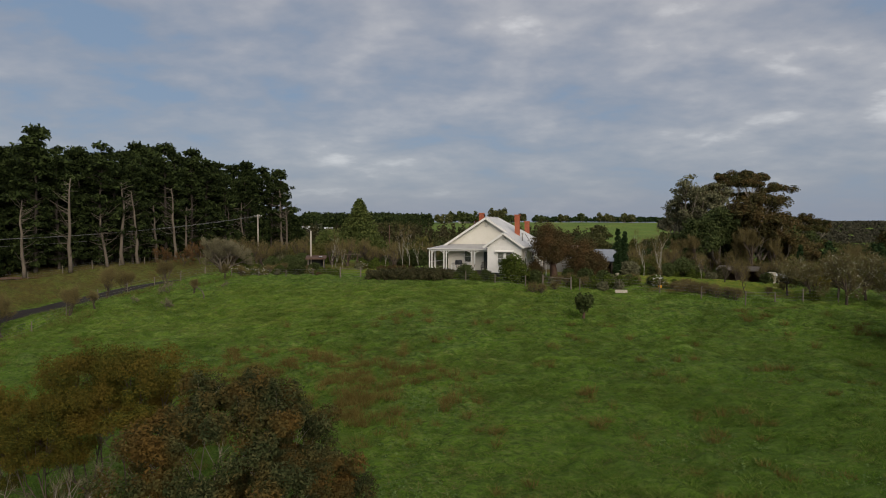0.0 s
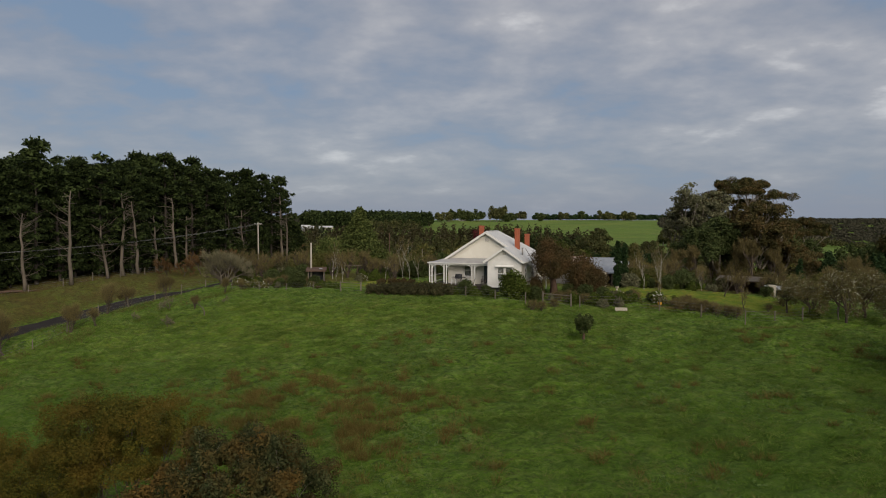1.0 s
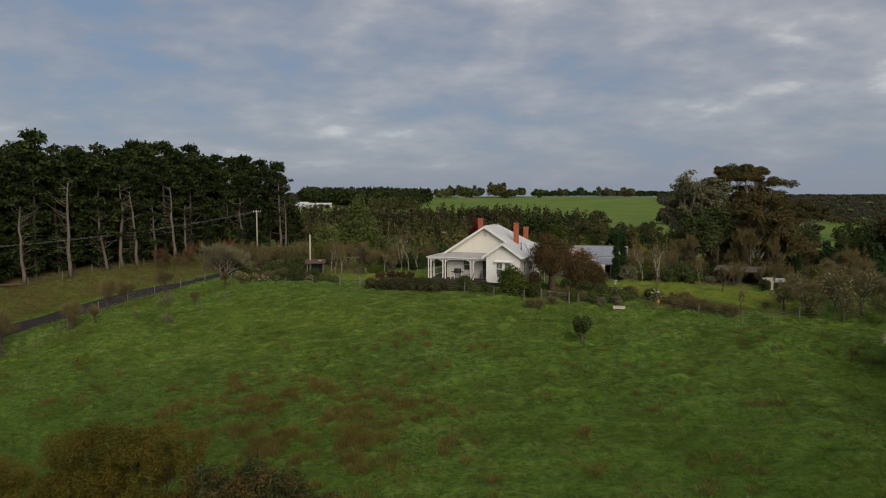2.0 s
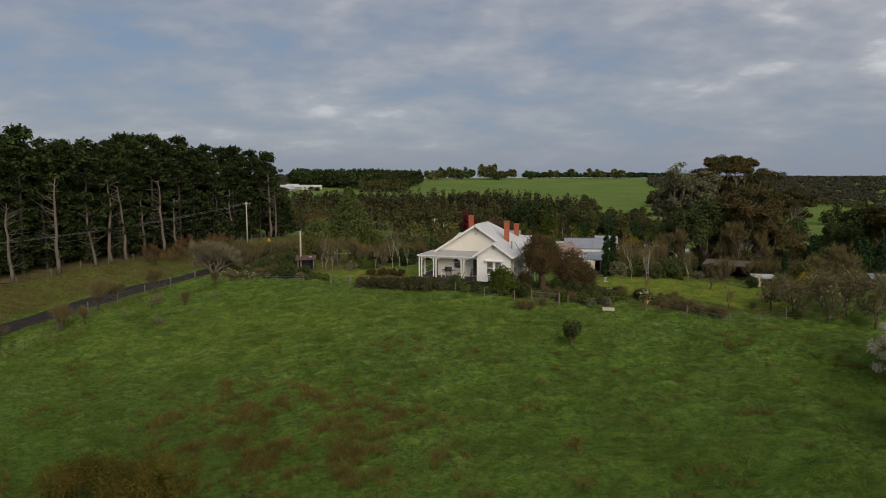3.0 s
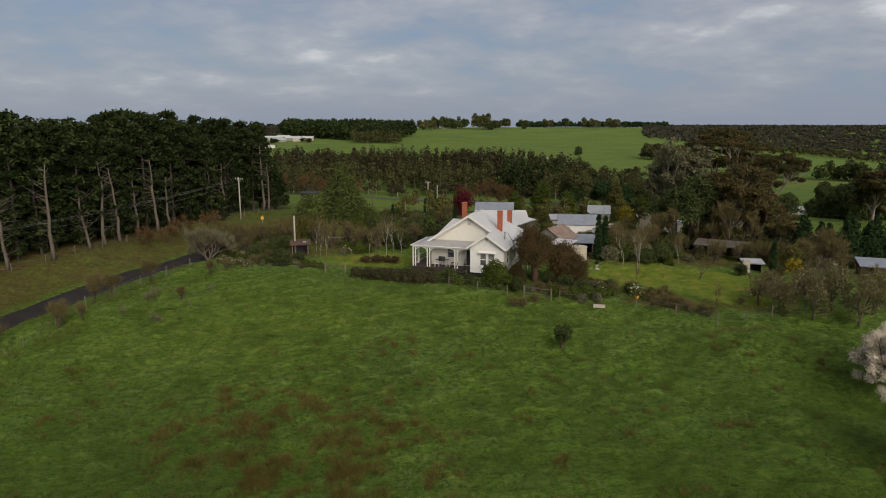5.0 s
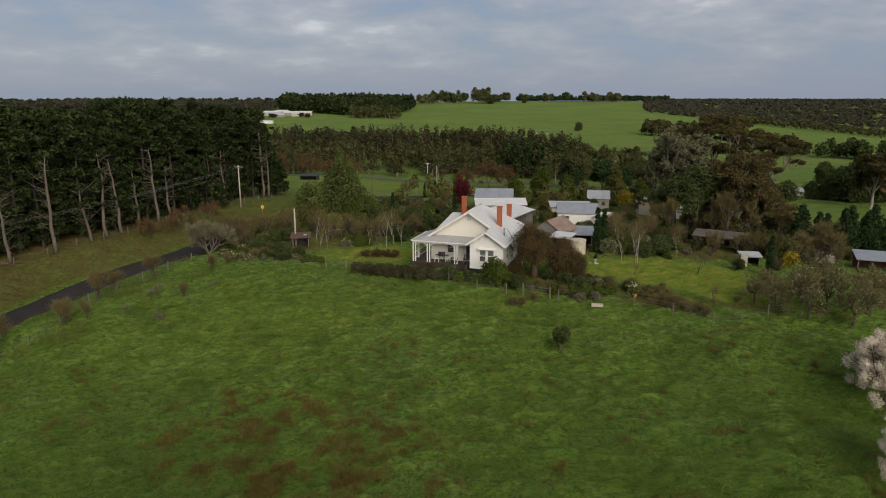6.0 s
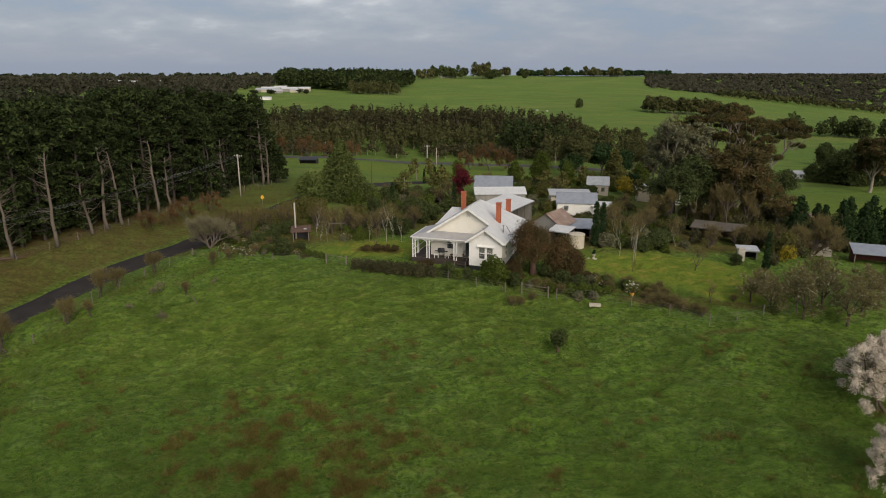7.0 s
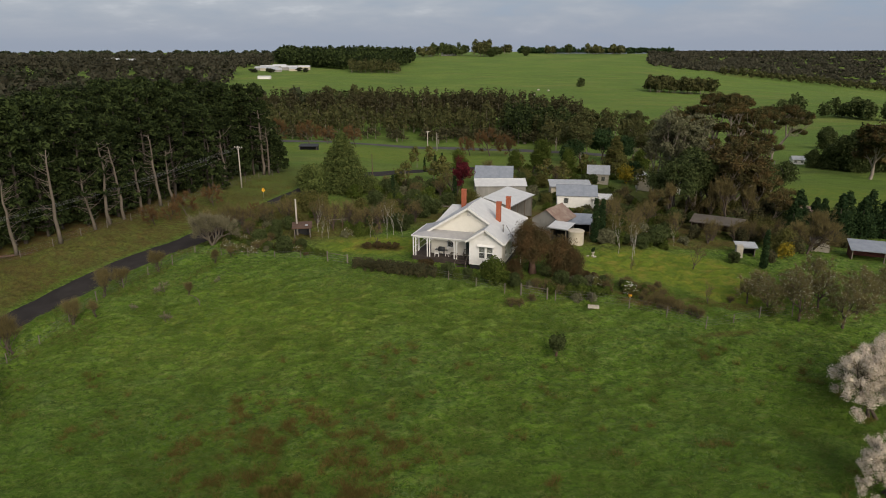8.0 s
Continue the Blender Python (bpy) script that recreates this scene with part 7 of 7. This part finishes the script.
fill(mixed, 66, 202, 14, 64, 112, 172, lambda x, y: x < 0.46 * y)
fill(mixed, 40, 203, -27, -1, 86, 118, lambda x, y: x > -27 + (y - 86) * 0.33)
low_bed = [(KINDS["green_bush"], 0.5, 1.0), (KINDS["silver_bush"], 0.6, 1.1), (KINDS["white_bush"], 0.6, 1.0), (KINDS["dark_bush"], 0.35, 0.6), (KINDS["red_shrub"], 0.5, 0.9), (KINDS["cane_shrub"], 0.5, 0.9)]
fill(low_bed, 44, 207, -27, -11, 79.5, 88, lambda x, y: y > 77.5 - x * 0.17)
fill(low_bed, 16, 208, 13, 22, 63.5, 68.5, lambda x, y: True)
fill(mixed, 64, 204, -8, 24, 92, 128, lambda x, y: True)
fill([(KINDS["olive_bush"], 0.5, 0.9), (KINDS["red_brown_bush"], 0.6, 1.0), (KINDS["brown_shrub"], 0.6, 0.9)], 14, 205, 44, 62, 84, 96, lambda x, y: True)

# foreground: young wattle and gum below the camera
wattle = umbrella_gum("wattle_tree", "bushy wattle with yellow-brown foliage", 81, 8.2, 1.7, "leaf_wattle", 15, 0.9, 3.0, 0.0, 0.3, 520, 0.032, 4, "tree", "bark_dark", 0.4, 0.95)
place(wattle, [(-14.0, 25.2, 1.0, 0), (-11.7, 24.8, 1.03, 120), (-14.9, 23.6, 0.84, 300), (-17.8, 24.8, 0.88, 200)])
young = umbrella_gum("young_gum_tree", "young gum with rusty orange tips and grey lower leaves", 82, 8.2, 3.4, "leaf_young_gum", 30, 0.9, 4.2, 0.3, 0.2, 460, 0.048, 5, "gum tree", "bark_gum", 0.4, 0.95)
place(young, [(-7.2, 21.2, 1.0, 30), (-5.0, 20.6, 0.74, 150)])
place(deciduous("dead_shrub", "pale leafless shrub under the wattles", 83, 4.6, None, "twig_grey", "bark_gum", 14, 0.5, level=3, kids=3, spread=0.8, rise=0.3, stems=2, category="shrub", width=0.006), [(-10.6, 21.4, 1.0), (-12.6, 21.0, 0.85), (-15.4, 20.6, 0.8), (-13.6, 22.4, 1.1), (-16.8, 22.8, 1.0)])

# ---- grass, weeds and rushes ----
rng = np.random.default_rng(90)


def scatter(n, x0, x1, y0, y1, keep):
    x, y = rng.uniform(x0, x1, n), y0 + (y1 - y0) * rng.random(n) ** 1.25
    k = rng.random(n) < keep(x, y)
    x, y = x[k], y[k]
    return np.column_stack([x, y, height(x, y) - 0.01])


def patch(x, y, s, seed):
    """Soft random patches between 0 and 1."""
    r = np.random.default_rng(seed)
    v = 0
    for i in range(6):
        a, p, q = r.uniform(0, 6.28), r.uniform(0, 6.28), s * r.uniform(0.5, 2.2)
        v = v + np.sin((x * math.cos(a) + y * math.sin(a)) * q + p) * np.sin((x * math.sin(a) - y * math.cos(a)) * q * 0.7 + p * 2)
    return np.clip(0.5 + v / 3.2, 0, 1)


def in_paddock(x, y):
    lawn, litter, _ = zones_at(x, y)
    return (line_distance(x, y, LANE_LINE[:50]) > 2.6) * (lawn < 0.4)


tufts = scatter(110000, -48, 42, 22, 80, lambda x, y: in_paddock(x, y) * (0.35 + 0.65 * patch(x, y, 0.5, 1)))
single("grass_tufts", Geo().blades(rng, tufts, 5, 0.15 * (0.6 + 0.8 * rng.random(len(tufts))), 0.2, 0.011), "grass", "short uneven winter grass of the paddock", "grass", kind="stuff")
clods = scatter(11000, -44, 42, 26, 72, lambda x, y: in_paddock(x, y) * np.clip(patch(x, y, 0.30, 7) * 2.2 - 0.9, 0, 1))
single("tussocks", Geo().blades(rng, clods, 30, 0.24 * (0.5 + 0.9 * rng.random(len(clods))), 0.42, 0.014, 0.8), "grass_mix", "uneven green tussocks in drifts across the paddock", "grass", kind="stuff")
rough = scatter(16000, -40, 42, 38, 78, lambda x, y: in_paddock(x, y) * np.clip(patch(x, y, 0.45, 12) * 2.0 - 0.55, 0, 1))
single("rough_grass", Geo().blades(rng, rough, 18, 0.19 * (0.4 + 1.0 * rng.random(len(rough))), 0.5, 0.014, 0.9), "grass_rough", "coarse grass in uneven olive and grey-green streaks", "grass", kind="stuff")
weeds = scatter(34000, -46, 42, 26, 76, lambda x, y: in_paddock(x, y) * np.clip(patch(x, y, 0.22, 2) * 2.4 - 1.25, 0, 1))
single("weed_patches", Geo().leaves(rng, weeds + [0, 0, 0.07], np.full(len(weeds), 0.17), 8, 0.042, 0.5, 0.8, 0.9), "grass_grey", "grey-green low weeds in drifts across the paddock", "weeds", kind="stuff")
wisps = scatter(5000, -44, 42, 26, 76, lambda x, y: in_paddock(x, y) * np.clip(patch(x, y, 0.4, 9) * 2.0 - 0.85, 0, 1))
single("dry_grass", Geo().blades(rng, wisps, 16, 0.2 * (0.5 + 0.9 * rng.random(len(wisps))), 0.34, 0.010, 1.2), "straw", "wisps of dry straw-coloured grass lying across the paddock", "grass", kind="stuff")
dense = scatter(6000, -22, 4, 28, 51, lambda x, y: np.clip(inside(x, y, -9.5, 42.0, 8.5, 5.2, -28, 0.6) * np.clip(patch(x, y, 1.9, 31) * patch(x, y, 1.1, 8) * 3.0 - 0.35, 0, 1), 0, 1))
wide_ = scatter(1500, -44, 42, 24, 56, lambda x, y: in_paddock(x, y) * np.clip(patch(x, y, 0.35, 4) * 2.2 - 1.0, 0, 1))
rush = np.vstack([dense, wide_])
single("rush_tufts", Geo().blades(rng, rush, 60, 0.52 * (0.4 + 0.9 * rng.random(len(rush))), 0.32, 0.012, 0.45), "rush", "brown tufts of dry rush in the rough grass", "rushes", kind="stuff")
vx = scatter(16000, -64, -24, 56, 130, lambda x, y: (line_distance(x, y, LANE_LINE[:60]) > 2.7) * (line_distance(x, y, LANE_LINE[:60]) < 15) * np.clip(patch(x, y, 0.5, 6) * 2 - 0.6, 0, 1))
single("verge_grass", Geo().blades(rng, vx, 6, 0.35 * (0.5 + 0.8 * rng.random(len(vx))), 0.3, 0.02), "leaf_olive", "rank olive-brown grass along the lane", "grass", kind="stuff")

# ---- woods in the distance ----


def wood(name, label, material, spots, h, r, per, size, seed, flat=1.2, trunk=True, category="trees"):
    """Many trees too far to tell apart, as one mesh of crowns and one of stems."""
    g = np.random.default_rng(seed)
    x, y = np.array(spots)[:, 0], np.array(spots)[:, 1]
    z = height(x, y)
    hs = h * g.uniform(0.75, 1.2, len(x))
    t = thing(name, label, category, kind="stuff")
    c, rr = [], []
    for k, (f, w) in enumerate(((0.42, 0.85), (0.66, 1.0), (0.9, 0.62))):
        c.append(np.column_stack([x + g.normal(size=len(x)) * r * 0.25, y + g.normal(size=len(x)) * r * 0.25, z + hs * f]))
        rr.append(np.column_stack([np.full(len(x), r * w), np.full(len(x), r * w), hs * 0.19 * flat]) * g.uniform(0.75, 1.2, (len(x), 1)))
    part("crowns", Geo().leaves(g, np.vstack(c), np.vstack(rr), per, size, 0.6, 0.35, 0.5), material, t)["kind"] = "stuff"
    if trunk:
        w = Geo()
        v, f = [], []
        a = np.array([(1, 0), (-0.5, 0.87), (-0.5, -0.87)]) * r * 0.06
        lo = np.stack([np.column_stack([x + q[0], y + q[1], z]) for q in a], 1)
        hi = np.stack([np.column_stack([x + q[0] * 0.5, y + q[1] * 0.5, z + hs * 0.8]) for q in a], 1)
        n = len(x)
        idx = np.arange(n)[:, None] * 6
        faces = np.concatenate([idx + np.array([[0, 1, 4, 3]]), idx + np.array([[1, 2, 5, 4]]), idx + np.array([[2, 0, 3, 5]])])
        w.add(np.concatenate([lo, hi], 1).reshape(-1, 3), faces)
        part("stems", w, "bark_gum", t)["kind"] = "stuff"
    return t


def field(n, seed, x0, x1, y0, y1, keep=None):
    g = np.random.default_rng(seed)
    x, y = g.uniform(x0, x1, n), g.uniform(y0, y1, n)
    if keep is not None:
        k = keep(x, y)
        x, y = x[k], y[k]
    return np.column_stack([x, y])


def side_of(x, y, ax, ay, bx, by):
    """Positive on the left of the way from a to b."""
    return (bx - ax) * (y - ay) - (by - ay) * (x - ax)


# blue-gum plantation across the valley
wood("plantation", "front of the olive-green plantation of young gums across the valley", "leaf_plant",
     field(1500, 101, -150, 75, 248, 372, lambda x, y: (y > 262 - x * 0.10) & (y < 288 - x * 0.17) & (x < 62 + (y - 250) * 0.2)), 8.6, 1.9, 46, 0.40, 1, 1.25)
wood("plantation", "taller brown-green trees at the back of the plantation", "leaf_back",
     field(1500, 161, -150, 75, 248, 372, lambda x, y: (y > 288 - x * 0.17) & (y < 328 - x * 0.25) & (x < 62 + (y - 250) * 0.2)), 11.6, 2.0, 40, 0.42, 61, 1.25)
wood("plantation", "dark belt of taller trees along the plantation's back edge", "leaf_dark",
     field(700, 102, -160, 70, 300, 385, lambda x, y: (y > 322 - x * 0.25) & (y < 344 - x * 0.25)), 11.0, 3.0, 26, 0.8, 2)
wood("plantation", "block of very dark conifers at the plantation's end", "leaf_pine", field(90, 103, 32, 58, 246, 278), 9.5, 2.2, 50, 0.45, 3, 1.6)
wood("plantation", "brown leafless scrub along the road", "leaf_hedge", field(240, 104, -110, 70, 240, 262, lambda x, y: y > 250 - x * 0.12), 4.6, 2.6, 40, 0.38, 4, 0.9)
wood("pine_forest", "dark pine forest on the brow of the far hill", "leaf_pine",
     field(1500, 105, -330, -20, 820, 1080, lambda x, y: (y > 790 - x * 0.604) & (side_of(x, y, -44, 815, 0, 1080) > 0) & (x > -0.216 * y)), 17, 5.0, 30, 1.4, 5, 1.1, False)
wood("pine_forest", "grey-green gums at the foot of the dark forest", "leaf_plant", field(34, 151, -90, -30, 806, 840, lambda x, y: y < 800 - x * 0.45), 13, 4.5, 60, 0.9, 51, 1.1)
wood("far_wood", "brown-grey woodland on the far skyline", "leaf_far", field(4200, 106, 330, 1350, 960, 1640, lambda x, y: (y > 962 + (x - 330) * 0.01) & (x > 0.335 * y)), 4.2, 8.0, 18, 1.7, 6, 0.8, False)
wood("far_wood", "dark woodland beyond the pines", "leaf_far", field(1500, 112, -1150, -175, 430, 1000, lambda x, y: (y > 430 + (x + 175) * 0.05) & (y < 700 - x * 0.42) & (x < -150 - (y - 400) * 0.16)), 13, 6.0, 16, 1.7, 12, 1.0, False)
wood("far_wood", "dark woodland behind the pines", "leaf_wood", field(1100, 107, -620, -60, 300, 900, lambda x, y: (y < 330 - x * 0.85) & (y > 120 - x * 0.85)), 14, 4.5, 20, 1.3, 7, 1.0, False)
wood("far_wood", "woods along the left skyline", "leaf_wood", field(1500, 108, -2100, -180, 1000, 1900, lambda x, y: (y < 1100 - x * 0.55) & (y > 930 - x * 0.42)), 7, 8.0, 16, 2.4, 8, 0.9, False)
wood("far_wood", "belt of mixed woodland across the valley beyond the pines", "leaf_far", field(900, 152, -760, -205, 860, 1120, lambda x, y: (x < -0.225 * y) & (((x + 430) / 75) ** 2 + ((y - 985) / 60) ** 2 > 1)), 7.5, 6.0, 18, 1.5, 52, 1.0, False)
for i, (x, y, n, w, h) in enumerate(((62, 1180, 8, 14, 22), (98, 1165, 14, 14, 27), (28, 1190, 14, 18, 22), (2, 1150, 10, 12, 18), (122, 1200, 8, 9, 16), (152, 1260, 6, 8, 22), (190, 1280, 3, 5, 18), (232, 1250, 4, 6, 18), (262, 1240, 3, 4, 17), (330, 1240, 20, 34, 18))):
    wood("hilltop_trees", "clump of trees on the hill's crest", "leaf_plant" if i % 2 else "leaf_dark", field(n, 120 + i, x - w, x + w, y - 12, y + 12), h * 0.8, 6.5, 60, 1.5, 20 + i, 1.0)
wood("shelter_belt", "thin dark shelter belt along the crest", "leaf_cypress", field(220, 140, 180, 470, 1270, 1290), 9, 4.5, 26, 1.5, 40, 1.0, False)
wood("paddock_clump", "grove of grey-green trees in the hill paddock", "leaf_plant", field(46, 141, 205, 262, 598, 622), 12, 4.5, 60, 1.0, 41, 1.0)
wood("paddock_clump", "dark hedge of trees running down the slope", "leaf_dark", field(60, 142, 222, 280, 360, 420, lambda x, y: abs((x - 222) * 1.05 + (y - 420) * 1.0 - 3) < 14), 9, 5.0, 110, 0.7, 42, 1.9, False)
wood("valley_trees", "grey-green trees round the pale buildings", "leaf_wood", field(7, 146, -215, -135, 800, 822), 4, 4.0, 60, 0.8, 47, 1.0)
wood("valley_trees", "grey-green trees on the slope above the plantation", "leaf_plant", field(9, 147, -80, -20, 470, 520), 11, 5.0, 90, 0.8, 48, 1.0)
wood("valley_trees", "scattered valley trees behind the plantation", "leaf_dark", field(30, 143, -75, -10, 385, 430), 13, 5.0, 60, 0.9, 43, 1.0)
wood("valley_trees", "mixed trees at the foot of the hill", "leaf_plant", field(70, 144, 40, 110, 215, 300, lambda x, y: (y > 205 + (x - 40) * 0.5)), 9, 3.2, 60, 0.5, 44, 1.0)
wood("valley_trees", "mixed garden trees between the neighbouring roofs", "leaf_olive", field(46, 145, -4, 60, 122, 176, lambda x, y: (abs(x - 13.6) > 6) & ((abs(x - 27) > 6) | (y > 130)) & ((abs(x - 38) > 5) | (y > 152)) & (line_distance(x, y, LANE_LINE) > 5)), 4.6, 1.7, 90, 0.24, 45, 1.0)
wood("orchard_rows", "rows of young trees below the far wood", "leaf_plant", np.array([(420 + i * 13 + j * 3, 930 + j * 13 - i * 1.0) for i in range(20) for j in range(3)]), 9, 3.6, 24, 1.2, 46, 1.4, False)

# pale round drums added as stand-ins for grazing stock, seen as far dots
stock_spots = [(104, 612), (112, 606), (92, 560), (250, 700)]
for i, (x, y) in enumerate(stock_spots):
    single("hay_bale", Geo().tube([(-0.9, 0, 0.8), (0.9, 0, 0.8)], [0.7, 0.7], 14), "stone", "pale round stand-in for a grazing animal far off on the hill", "hay bale", on_ground(x, y, 30 * i), group="far bales")
